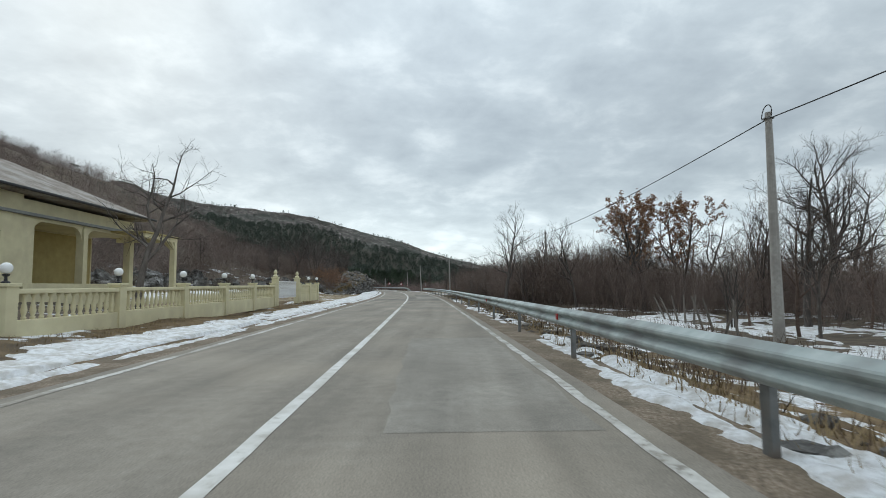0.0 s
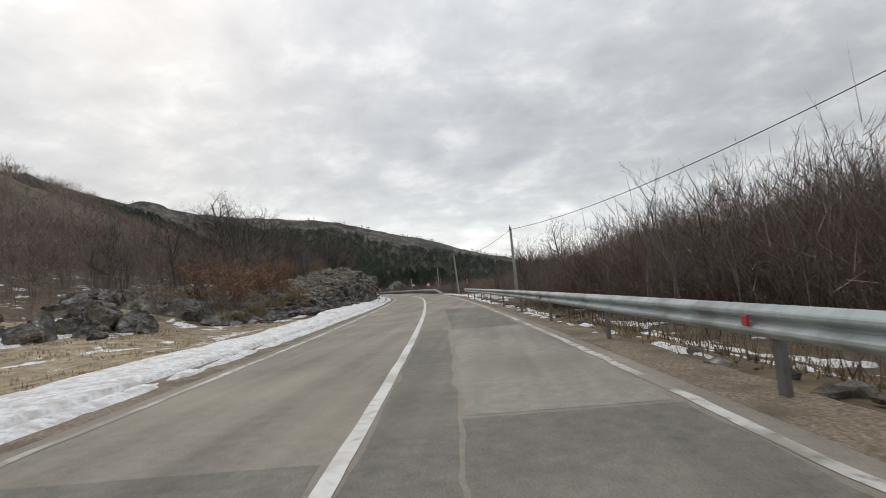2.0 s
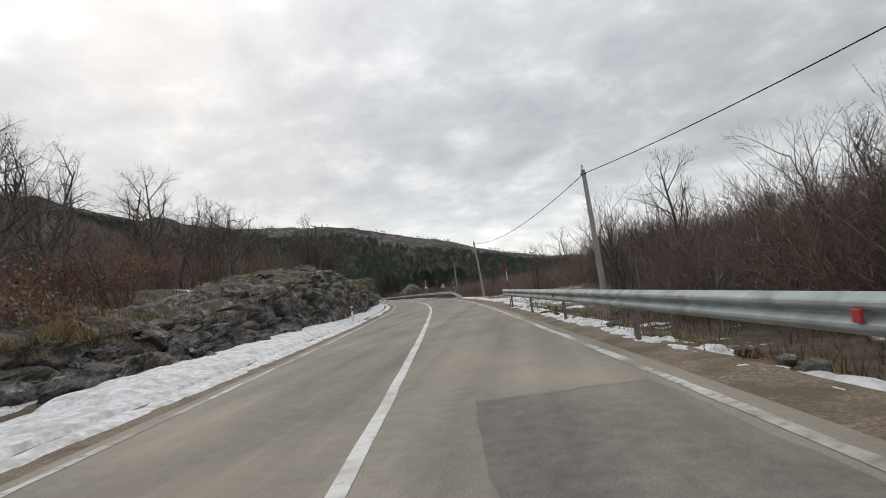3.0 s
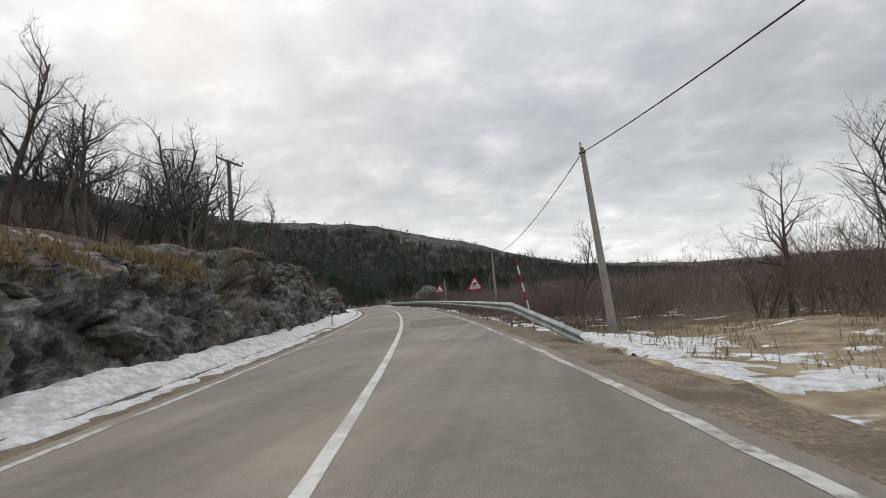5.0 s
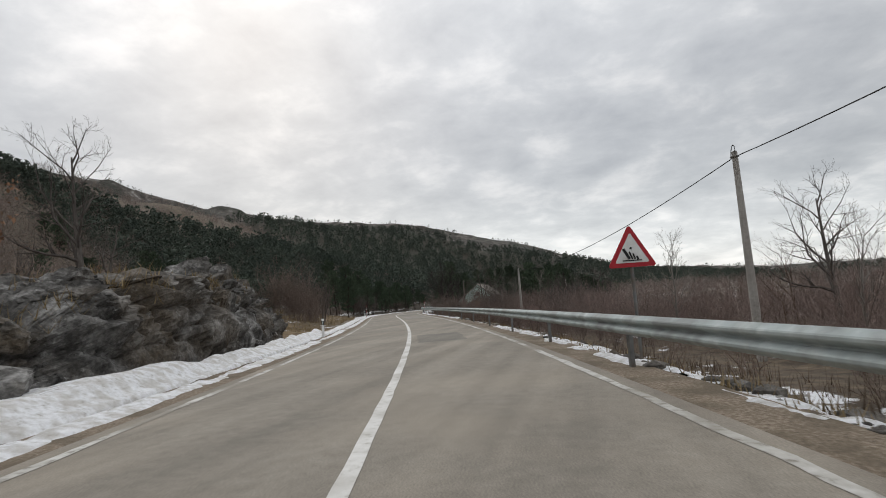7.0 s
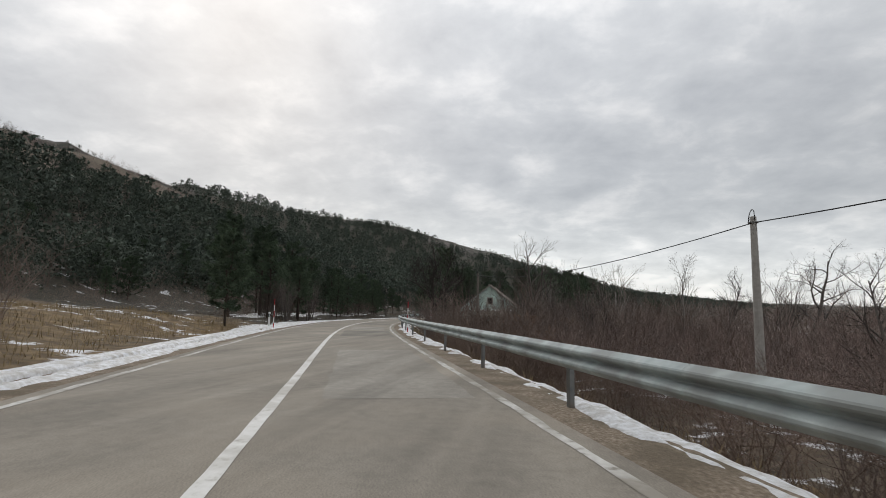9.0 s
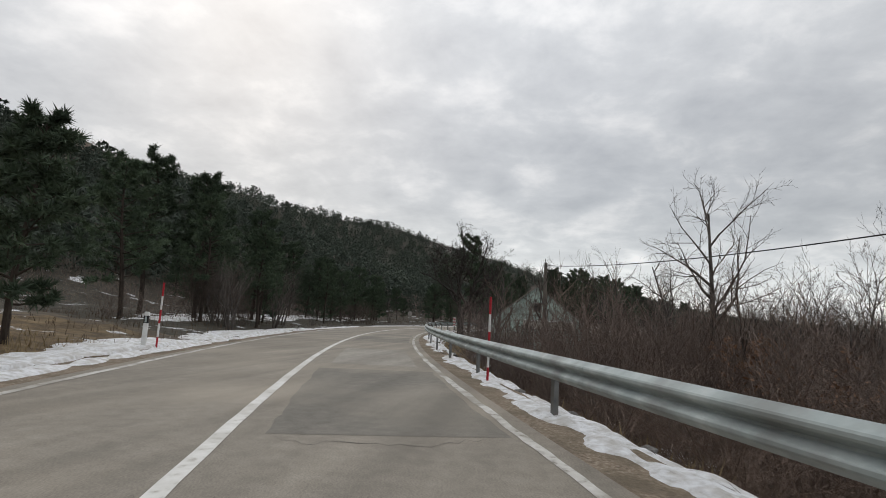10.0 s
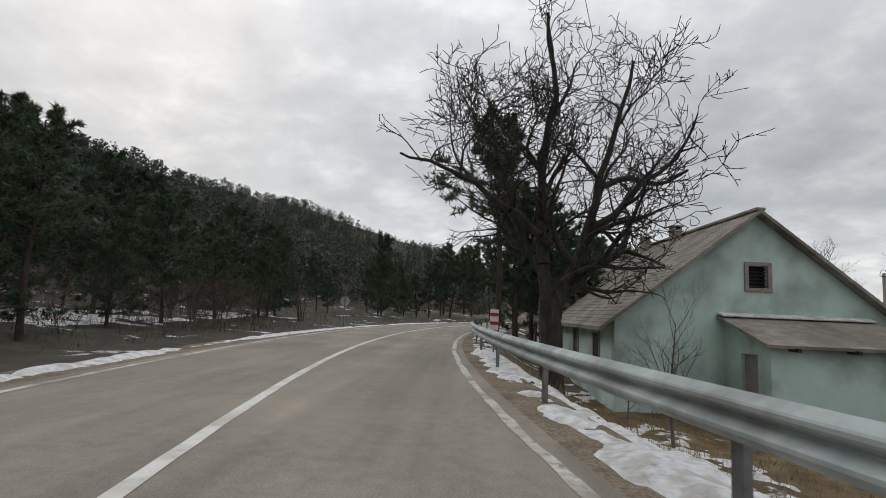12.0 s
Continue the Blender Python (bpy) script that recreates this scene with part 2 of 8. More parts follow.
def ground_material(name, GROUND_STOPS, snow):
    """Leaf litter or dry grass with lying patches of thin old snow."""
    m = material(name, GROUND_STOPS,
                 scale=1.7, detail=12, rough=0.95, bump=0.9, depth=0.10, stain=(0.075, 0.066, 0.052), stain_scale=0.09, stain_amount=0.45)
    nt = m.node_tree
    N, L = nt.nodes, nt.links
    b = N["Principled BSDF"]
    old = b.inputs["Base Color"].links[0].from_socket
    geo = N.new("ShaderNodeNewGeometry")
    n = N.new("ShaderNodeTexNoise")
    n.inputs["Scale"].default_value, n.inputs["Detail"].default_value, n.inputs["Roughness"].default_value = 0.42, 10.0, 0.66
    L.new(geo.outputs["Position"], n.inputs["Vector"])
    r = N.new("ShaderNodeMapRange")
    r.inputs["From Min"].default_value, r.inputs["From Max"].default_value = snow, snow + 0.035
    L.new(n.outputs["Fac"], r.inputs["Value"])
    # thin snow only stays on the low ground round the road
    sep = N.new("ShaderNodeSeparateXYZ")
    L.new(geo.outputs["Position"], sep.inputs[0])
    low = N.new("ShaderNodeMapRange")
    low.inputs["From Min"].default_value, low.inputs["From Max"].default_value = 7.0, 3.0
    L.new(sep.outputs["Z"], low.inputs["Value"])
    mul = N.new("ShaderNodeMath"); mul.operation = "MULTIPLY"
    L.new(r.outputs[0], mul.inputs[0])
    L.new(low.outputs[0], mul.inputs[1])
    mix = N.new("ShaderNodeMix"); mix.data_type = "RGBA"
    L.new(mul.outputs[0], mix.inputs["Factor"])
    L.new(old, mix.inputs["A"])
    mix.inputs["B"].default_value = (0.74, 0.75, 0.77, 1)
    L.new(mix.outputs["Result"], b.inputs["Base Color"])
    return m


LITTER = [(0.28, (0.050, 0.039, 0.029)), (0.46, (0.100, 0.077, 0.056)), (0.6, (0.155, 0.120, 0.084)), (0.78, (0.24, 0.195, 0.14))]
TAWNY = [(0.28, (0.13, 0.10, 0.065)), (0.46, (0.27, 0.215, 0.14)), (0.6, (0.39, 0.32, 0.215)), (0.78, (0.52, 0.45, 0.33))]
RUSTY = [(0.28, (0.06, 0.042, 0.024)), (0.46, (0.125, 0.086, 0.046)), (0.6, (0.20, 0.14, 0.075)), (0.78, (0.30, 0.22, 0.125))]
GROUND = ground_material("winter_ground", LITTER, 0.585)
FIELD = ground_material("tawny_field", TAWNY, 0.575)
SLOPE = ground_material("rusty_grass_slope", RUSTY, 0.575)
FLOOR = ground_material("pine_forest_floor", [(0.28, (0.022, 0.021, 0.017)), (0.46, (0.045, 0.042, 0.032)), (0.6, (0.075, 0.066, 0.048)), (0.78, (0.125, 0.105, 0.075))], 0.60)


# ---- mesh helpers ----
def mesh_part(name, verts, faces, mat, parent=None, label="", smooth=False):
    me = bpy.data.meshes.new(name)
    me.from_pydata([tuple(v) for v in verts], [], [tuple(f) for f in faces])
    if smooth:
        me.shade_smooth()
    me.materials.append(mat)
    ob = new(name, me)
    if parent:
        ob.parent = parent
    if label:
        ob["label"] = label
    return ob


def part(name, bm, mat, parent=None, label="", smooth=False):
    me = bpy.data.meshes.new(name)
    bmesh.ops.recalc_face_normals(bm, faces=bm.faces)
    bm.to_mesh(me)
    bm.free()
    if smooth:
        me.shade_smooth()
    me.materials.append(mat)
    ob = new(name, me)
    if parent:
        ob.parent = parent
    if label:
        ob["label"] = label
    return ob


def share(name, ob, m, parent=None):
    """Another object on the mesh of ob, at the pose m."""
    o = new(name, ob.data)
    o.matrix_basis = m
    if parent:
        o.parent = parent
    return o


def add_box(bm, c, size, bevel=0.0, turn=None):
    m = Matrix.Translation(c) @ (turn or Matrix()) @ Matrix.Diagonal((*size, 1))
    made = bmesh.ops.create_cube(bm, size=1.0, matrix=m)["verts"]
    if bevel:
        edges = {e for v in made for e in v.link_edges}
        bmesh.ops.bevel(bm, geom=list(edges), offset=bevel, segments=2, affect="EDGES", profile=0.6)


def add_lathe(bm, profile, n=12, c=(0, 0, 0)):
    """A turned body from (radius, height) pairs."""
    rings = []
    for r, z in profile:
        rings.append([bm.verts.new((c[0] + r * math.cos(2 * math.pi * k / n), c[1] + r * math.sin(2 * math.pi * k / n), c[2] + z)) for k in range(n)])
    for a, b in zip(rings, rings[1:]):
        for k in range(n):
            bm.faces.new((a[k], a[(k + 1) % n], b[(k + 1) % n], b[k]))
    bm.faces.new(rings[-1])
    bm.faces.new(rings[0][::-1])


def tube(points, radius, sides=6):
    """Vertices and faces of a tube along points; radius: one number or one for each point."""
    p = np.array(points, float)
    r = np.broadcast_to(np.asarray(radius, float), (len(p),))
    t = np.gradient(p, axis=0)
    t /= np.linalg.norm(t, axis=1)[:, None] + 1e-9
    ref = np.where(np.abs(t[:, 2:3]) > 0.9, [[1.0, 0, 0]], [[0, 0, 1.0]])
    a = np.cross(t, ref)
    a /= np.linalg.norm(a, axis=1)[:, None] + 1e-9
    b = np.cross(t, a)
    ang = np.arange(sides) * 2 * np.pi / sides
    v = p[:, None] + r[:, None, None] * (a[:, None] * np.cos(ang)[None, :, None] + b[:, None] * np.sin(ang)[None, :, None])
    faces = [(i * sides + k, i * sides + (k + 1) % sides, (i + 1) * sides + (k + 1) % sides, (i + 1) * sides + k)
             for i in range(len(p) - 1) for k in range(sides)]
    faces += [tuple(range(sides))[::-1], tuple((len(p) - 1) * sides + k for k in range(sides))]
    return v.reshape(-1, 3), faces


def grid_faces(rows, cols, keep=None):
    i, j = np.meshgrid(np.arange(rows - 1), np.arange(cols - 1), indexing="ij")
    a = (i * cols + j).ravel()
    f = np.stack([a, a + 1, a + cols + 1, a + cols], -1)
    return f if keep is None else f[keep.ravel()]


def value_noise(x, y, seed=0):
    """Smooth noise from 0 to 1 on a plane, for arrays."""
    xi, yi = np.floor(x).astype(np.int64), np.floor(y).astype(np.int64)
    fx, fy = x - xi, y - yi
    fx, fy = fx * fx * (3 - 2 * fx), fy * fy * (3 - 2 * fy)

    def h(a, b):
        n = (a * 374761393 + b * 668265263 + seed * 1442695041) & 0x7FFFFFFF
        n = ((n ^ (n >> 13)) * 1274126177) & 0x7FFFFFFF
        return ((n ^ (n >> 16)) & 0xFFFF) / 65535.0

    return (h(xi, yi) * (1 - fx) + h(xi + 1, yi) * fx) * (1 - fy) + (h(xi, yi + 1) * (1 - fx) + h(xi + 1, yi + 1) * fx) * fy


def fbm(x, y, octaves=4, seed=0):
    total, amp, norm = 0.0, 1.0, 0.0
    for o in range(octaves):
        total = total + amp * value_noise(x * 2**o + 17.3 * o, y * 2**o - 9.1 * o, seed + o)
        norm += amp
        amp *= 0.5
    return total / norm


# ---- the road's line ----
KAPPA = [2.63, 2.73, 2.18, 0.79, 0.54, -0.08, 1.03, 1.80, 1.39, 1.09, 0.70, 2.61, 3.40, 1.92, 2.50, 0.82, 2.19, 3.12, 2.06, 1.48, 0.94, -2.93, -5.63, -6.75, -9.05, -9.67]  # curvature of the road every 12 m, in 1/km
ROAD_S = np.arange(-160.0, 620.0, 1.0)
_kap = np.interp(ROAD_S, -10 + 12.0 * np.arange(len(KAPPA)), KAPPA) / 1000
_kap[ROAD_S < -10] = 0.0
_kap *= np.clip((390 - ROAD_S) / 40, 0, 1)
ROAD_TURN = np.cumsum(_kap)
ROAD_TURN -= np.interp(0, ROAD_S, ROAD_TURN)
ROAD_X, ROAD_Y = np.cumsum(-np.sin(ROAD_TURN)), np.cumsum(np.cos(ROAD_TURN))
ROAD_X -= np.interp(0, ROAD_S, ROAD_X)
ROAD_Y -= np.interp(0, ROAD_S, ROAD_Y)
LANE = 3.12
RAIL_U = 3.78


def on_road(s, u):
    """World x, y of the place s metres along the road and u metres to the right of its middle."""
    s = np.asarray(s, float)
    t = np.interp(s, ROAD_S, ROAD_TURN)
    return np.interp(s, ROAD_S, ROAD_X) + u * np.cos(t), np.interp(s, ROAD_S, ROAD_Y) + u * np.sin(t)


def road_turn(s):
    return float(np.interp(s, ROAD_S, ROAD_TURN))


def road_coords(x, y):
    """The nearest s and the signed u for arrays of x, y."""
    x, y = np.ravel(x), np.ravel(y)
    s, u = np.empty(len(x)), np.empty(len(x))
    pick = slice(40, None, 3)
    for k in range(0, len(x), 20000):
        c = slice(k, k + 20000)
        d = (x[c, None] - ROAD_X[None, pick]) ** 2 + (y[c, None] - ROAD_Y[None, pick]) ** 2
        j = 40 + 3 * d.argmin(1)
        t = ROAD_TURN[j]
        dx, dy = x[c] - ROAD_X[j], y[c] - ROAD_Y[j]
        s[c] = ROAD_S[j] - dx * np.sin(t) + dy * np.cos(t)
        u[c] = dx * np.cos(t) + dy * np.sin(t)
    return s, u


# ---- the lie of the land ----
CREST = np.array([(-165, -260, 46), (-150, 0, 48), (-168, 150, 57), (-198, 290, 54), (-208, 420, 53), (-195, 540, 62), (-165, 638, 68), (-106, 645, 49),
                  (-40, 652, 35), (20, 668, 17), (100, 695, 7), (300, 760, 8), (520, 700, 18)], float)
BANK = np.array([(-160, 0.35, 5, 3), (30, 0.35, 5, 3), (46, 0.9, 9, 14), (80, 1.1, 9, 13), (89, 1.1, 9, 8), (97, 1.8, 9.5, 5), (106, 2.8, 9.0, 4), (122, 3.0, 7.0, 2.5), (133, 2.8, 6.4, 2.5),
                 (142, 4.4, 6.2, 6.0), (150, 4.7, 6.4, 5.5), (155, 4.0, 6.4, 4), (160, 3.5, 6.4, 2.6), (168, 3.9, 6.6, 2.6), (178, 2.2, 7.5, 4), (188, 1.9, 6.4, 2.0), (197, 1.0, 6.4, 4),
                 (206, 0.8, 5.5, 7), (245, 1.0, 5.2, 8), (262, 0.4, 5.2, 5), (620, 0.4, 5.2, 5)], float)
DROP = np.array([(-160, 0.45), (50, 0.45), (80, 0.6), (100, 1.1), (112, 0.9), (119, 0.2), (144, 0.2), (151, 0.7), (170, 1.2), (200, 1.6), (222, 2.0), (262, 2.0),
                 (275, 1.8), (300, 1.3), (325, 0.4), (620, 0.3)], float)


def smooth(v):
    v = np.clip(v, 0, 1)
    return v * v * (3 - 2 * v)


def hill_height(x, y):
    best, high = np.full(np.shape(x), 1e9), np.zeros(np.shape(x))
    for a, b in zip(CREST, CREST[1:]):
        d = b[:2] - a[:2]
        q = np.clip(((x - a[0]) * d[0] + (y - a[1]) * d[1]) / (d @ d), 0, 1)
        dist = np.hypot(x - a[0] - q * d[0], y - a[1] - q * d[1])
        near = dist < best
        high = np.where(near, a[2] + q * (b[2] - a[2]), high)
        best = np.minimum(best, dist)
    fall = np.clip(1 - best / 158, 0, 1) ** 1.35
    return high * fall * (0.92 + 0.16 * fbm(x / 38, y / 38, 3, 5))


def land(x, y, s=None, u=None):
    """The height of the ground at arrays of x, y."""
    x, y = np.asarray(x, float), np.asarray(y, float)
    shape = x.shape
    x, y = x.ravel(), y.ravel()
    if s is None:
        s, u = road_coords(x, y)
    left = np.maximum(-u, 0)
    high, toe, wide = (np.interp(s, BANK[:, 0], BANK[:, k]) for k in (1, 2, 3))
    z = high * smooth((left - toe) / wide) + 0.03 * np.clip(left - toe - wide, 0, 30)
    z = np.where(u < 0, z, -np.interp(s, DROP[:, 0], DROP[:, 1]) * smooth((u - 4.1) / 3.0))
    far = np.abs(u)
    z += (fbm(x / 3.1, y / 3.1, 4, 2) - 0.5) * 0.55 * smooth((far - 4.4) / 4)
    z += (fbm(x / 22, y / 22, 3, 3) - 0.5) * 2.2 * smooth((far - 14) / 20)
    hill = hill_height(x, y) * smooth((far - 14) / 50)
    z = z + hill
    z = np.where(far < 4.4, -0.03 * smooth((far - 3.4) / 1.0) - 0.03, z)
    return z.reshape(shape)


def land_at(s, u):
    x, y = on_road(s, u)
    return float(land(np.array([x]), np.array([y]), np.array([float(s)]), np.array([float(u)]))[0])


def spread(lo, hi, step, far, grow):
    """Grid lines: even from lo to hi, widening outside."""
    core = np.arange(lo, hi + 0.01, step)
    out, w, a, b = [core], step, lo, hi
    while b < far:
        w *= grow
        a, b = a - w, b + w
        out += [np.array([a]), np.array([b])]
    return np.sort(np.concatenate(out))


def make_ground():
    gx, gy = spread(-100, 40, 0.8, 2600, 1.07), spread(0, 330, 1.0, 2900, 1.07)
    X, Y = np.meshgrid(gx, gy)
    Z = land(X, Y)
    v = np.stack([X, Y, Z], -1).reshape(-1, 3)
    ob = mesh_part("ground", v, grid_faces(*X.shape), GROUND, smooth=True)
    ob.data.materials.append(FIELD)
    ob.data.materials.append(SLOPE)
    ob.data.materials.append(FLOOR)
    cx, cy = (X[:-1, :-1] + X[1:, 1:]).ravel() / 2, (Y[:-1, :-1] + Y[1:, 1:]).ravel() / 2
    s, u = road_coords(cx, cy)
    w = 5 * (fbm(cx / 4, cy / 4, 3, 31) - 0.5)
    kind = np.zeros(len(cx), np.int32)
    kind[(s > 48 + w) & (s < 96 + w) & (u < -4) & (u > np.interp(s, [48, 84, 96], [-24, -22, -12]) + w)] = 1
    kind[(s > 116 + w) & (s < 151 + w) & (u > 4) & (u < 14 + w)] = 1
    kind[(s > 20) & (s <= 60 + w) & (u < -4) & (u > -9)] = 2
    kind[(s > 202 + w) & (s < 256 + w) & (u < -4) & (u > -22 + w)] = 2
    kind[(s > -20) & (s < 112) & (u > 4) & (u < 8 + w)] = 2
    kind[(s > 203 + w) & (s < 292 + w) & (u > 4) & (u < 9.5 + w)] = 2
    cz = (Z[:-1, :-1] + Z[1:, 1:]).ravel() / 2
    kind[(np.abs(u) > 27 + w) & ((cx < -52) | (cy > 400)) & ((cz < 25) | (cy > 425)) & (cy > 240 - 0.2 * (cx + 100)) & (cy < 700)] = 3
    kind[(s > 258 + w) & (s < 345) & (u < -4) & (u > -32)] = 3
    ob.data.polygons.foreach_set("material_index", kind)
    tagged(ob, "brown winter ground with leaf litter and thin snow patches", "ground", kind="structure")


make_ground()


def strip(name, s0, s1, u0, u1, z, mat, step=1.0, parent=None, thick=0.0, rag=0.0, seed=0, label=""):
    """A band along the road between u0 and u1, with ragged edges if wanted, and closed sides where it has thickness."""
    s = np.arange(s0, s1 + step * 0.5, step)
    cols = []
    for u in (u0, u1):
        uu = u + rag * (fbm(s * 1.7, s * 0 + u * 3.7, 3, seed) - 0.5) * 2 if rag else s * 0 + u
        x, y = on_road(s, uu)
        cols.append(np.stack([x, y, s * 0 + z], -1))
    if thick:
        low = [c - (0, 0, thick) for c in cols]
        cols = [low[0], cols[0], cols[1], low[1]]
    v = np.stack(cols, 1)
    return mesh_part(name, v.reshape(-1, 3), grid_faces(v.shape[0], v.shape[1]), mat, parent, label)


# ---- road, markings and shoulders ----
road = strip("road", -160, 560, -LANE - 0.28, LANE + 0.28, 0.0, ASPHALT, 1.0, thick=0.12)
tagged(road, "pale worn asphalt country road with patches", "road", kind="structure")
for a, b in ((-160, 50.2), (51.4, 54.0), (55.7, 560)):
    centre = strip("centre_line", a, b, -0.075, 0.075, 0.005, PAINT, 0.4, rag=0.016)
    tagged(centre, "white painted centre line on asphalt with a worn gap", "road marking", kind="structure")
for nm, u, sd in (("edge_line_left", -LANE, 3), ("edge_line_right", LANE, 4)):
    e = strip(nm, -160, 560, u - 0.065, u + 0.065, 0.005, PAINT_WORN, 0.25, rag=0.045, seed=sd)
    tagged(e, "worn white painted line along the road edge", "road marking", kind="structure")
for nm, a, b in (("shoulder_left", -4.35, -LANE - 0.24), ("shoulder_right", LANE + 0.24, 4.22)):
    e = strip(nm, -160, 560, a, b, -0.012, GRAVEL, 0.5, rag=0.10, seed=9, thick=0.1)
    tagged(e, "brown gravel verge beside the asphalt", "road verge", kind="structure")


def asphalt_patch(s0, s1, u0, u1, mat, label):
    p = strip("asphalt_patch", s0, s1, u0, u1, 0.0025, mat, 0.25, rag=0.07, seed=int(s0))
    tagged(p, label, "asphalt patch", "repairs in the road", "structure")


# ---- guard rails ----
def rail_profile():
    """The W section, across and up, from the bottom edge to the top edge."""
    return [(0.00, -0.155), (-0.015, -0.145), (-0.075, -0.105), (-0.083, -0.09), (-0.083, -0.065), (-0.075, -0.05), (-0.005, -0.01), (-0.005, 0.01),
            (-0.075, 0.05), (-0.083, 0.065), (-0.083, 0.09), (-0.075, 0.105), (-0.015, 0.145), (0.00, 0.155)]


def beam(name, s0, s1, parent, u_of=None, z_of=None, step=1.0):
    prof = rail_profile()
    prof = prof + [(a + 0.006, b) for a, b in reversed(prof)]
    n = max(2, int(round((s1 - s0) / step)) + 1)
    s = np.linspace(s0, s1, n)
    rings = []
    for a, b in prof:
        u = (u_of(s) if u_of else RAIL_U - 0.02) + a
        x, y = on_road(s, u)
        z = (z_of(s) if z_of else 0.70) + b + 0 * s
        rings.append(np.stack([x, y, z], -1))
    v = np.stack(rings, 1)
    k = len(prof)
    faces = [(i * k + j, i * k + (j + 1) % k, (i + 1) * k + (j + 1) % k, (i + 1) * k + j) for i in range(n - 1) for j in range(k)]
    faces += [tuple(range(k))[::-1], tuple((n - 1) * k + j for j in range(k))]
    return mesh_part(name, v.reshape(-1, 3), faces, STEEL, parent)


def post_mesh():
    """A C-shaped steel post, 1.3 m long, a third of it in the ground."""
    bm = bmesh.new()
    add_box(bm, (0.0, 0, 0.05), (0.010, 0.12, 1.35), 0.003)
    add_box(bm, (0.03, 0.055, 0.05), (0.06, 0.008, 1.35), 0.002)
    add_box(bm, (0.03, -0.055, 0.05), (0.06, 0.008, 1.35), 0.002)
    add_box(bm, (-0.05, 0, 0.70), (0.10, 0.10, 0.20), 0.008)
    add_box(bm, (-0.108, 0, 0.70), (0.012, 0.03, 0.03), 0.004)
    return bm


def guard_rail(posts, s0, s1, label, ramp=None, reflectors=False):
    root = tagged(new("guard_rail"), label, "guard rail")
    joints = list(np.arange(s0, s1, 5.2)) + [s1]
    if joints[-1] - joints[-2] < 0.8:
        joints.pop(-2)
    for a, b in zip(joints, joints[1:]):
        beam("beam", a, b + 0.16 * (b < s1), root, u_of=lambda s, k=len(root.children): RAIL_U - 0.02 + 0.003 * (k % 2) + 0 * s)
    if ramp:
        a, b = ramp
        q = lambda s: np.clip((b - s) / (b - a), 0, 1)
        beam("end_ramp", a, b, root, u_of=lambda s: RAIL_U - 0.02 + 0.45 * q(s), z_of=lambda s: 0.70 - 0.62 * q(s), step=0.4)
    first = None
    for s in posts:
        x, y = on_road(s, RAIL_U + 0.13)
        m = Matrix.Translation((x, y, 0)) @ Matrix.Rotation(road_turn(s) + radians(random.uniform(-1.5, 1.5)), 4, "Z") @ Matrix.Rotation(radians(random.uniform(-1.2, 1.2)), 4, "X")
        if first is None:
            first = part("post", post_mesh(), POST_STEEL, root, "dull weathered steel post")
            first.matrix_basis = m
        else:
            share("post", first, m, root)["label"] = "dull weathered steel post"
    ref = None
    for s in list(posts)[1::2] if reflectors else ():
        x, y = on_road(s + 0.05, RAIL_U - 0.112)
        m = Matrix.Translation((x, y, 0.70)) @ Matrix.Rotation(road_turn(s), 4, "Z")
        if ref is None:
            bm = bmesh.new()
            add_box(bm, (0, 0, 0), (0.03, 0.09, 0.10), 0.01)
            ref = part("reflector", bm, REFLECTOR, root, "small red rail reflector")
            ref.matrix_basis = m
        else:
            share("reflector", ref, m, root)["label"] = "small red rail reflector"
    return root


random.seed(4)
guard_rail(np.arange(28.5 - 5.17 * 15, 112, 5.17), -45, 112.4, "galvanised steel guard rail on dark posts beside gravel verge", reflectors=True)
near = np.arange(150.0, 214, 5.6)
late = np.arange(219.4, 250, 4.85)
bend = np.arange(late[-1] + 4.45, 312, 4.45)
guard_rail(np.concatenate([near, late, bend]), 148.6, 313, "galvanised steel guard rail with sloping end in snow", ramp=(143.0, 148.6))


# ---- poles and overhead cable ----
def concrete_pole(x, y, top, foot, lean=0.0, wood=False):
    root = tagged(new("utility_pole"), "brown wooden utility pole carrying one black cable" if wood else "grey concrete utility pole carrying one black cable", "utility pole", "poles along the road")
    root.matrix_basis = Matrix.Translation((x, y, foot)) @ Matrix.Rotation(lean, 4, "Y")
    h = top - foot
    bm = bmesh.new()
    prof = [(0.17 - 0.075 * q, -0.5 + (h + 0.5) * q) for q in np.linspace(0, 1, 9)]
    add_lathe(bm, prof + [(0.085, h + 0.02)], 14)
    part("shaft", bm, POLE_WOOD if wood else CONCRETE, root, smooth=False)
    # the bracket and the loop in which the cable jumps over the pole
    bm = bmesh.new()
    add_box(bm, (0, 0, h - 0.18), (0.24, 0.24, 0.05), 0.01)
    add_box(bm, (-0.13, 0, h - 0.18), (0.05, 0.10, 0.05), 0.01)
    part("collar", bm, POST_STEEL, root, "steel clamp collar")
    a = np.linspace(-0.35, math.pi + 0.35, 14)
    v, f = tube([(-0.05 + 0.02 * math.sin(t), -0.26 * math.cos(t), h - 0.05 + 0.30 * math.sin(t)) for t in a], 0.016, 6)
    mesh_part("jumper_loop", v, f, CABLE, root, "black cable loop over the pole top")
    return Vector((x + h * math.sin(lean), y, top - 0.18))


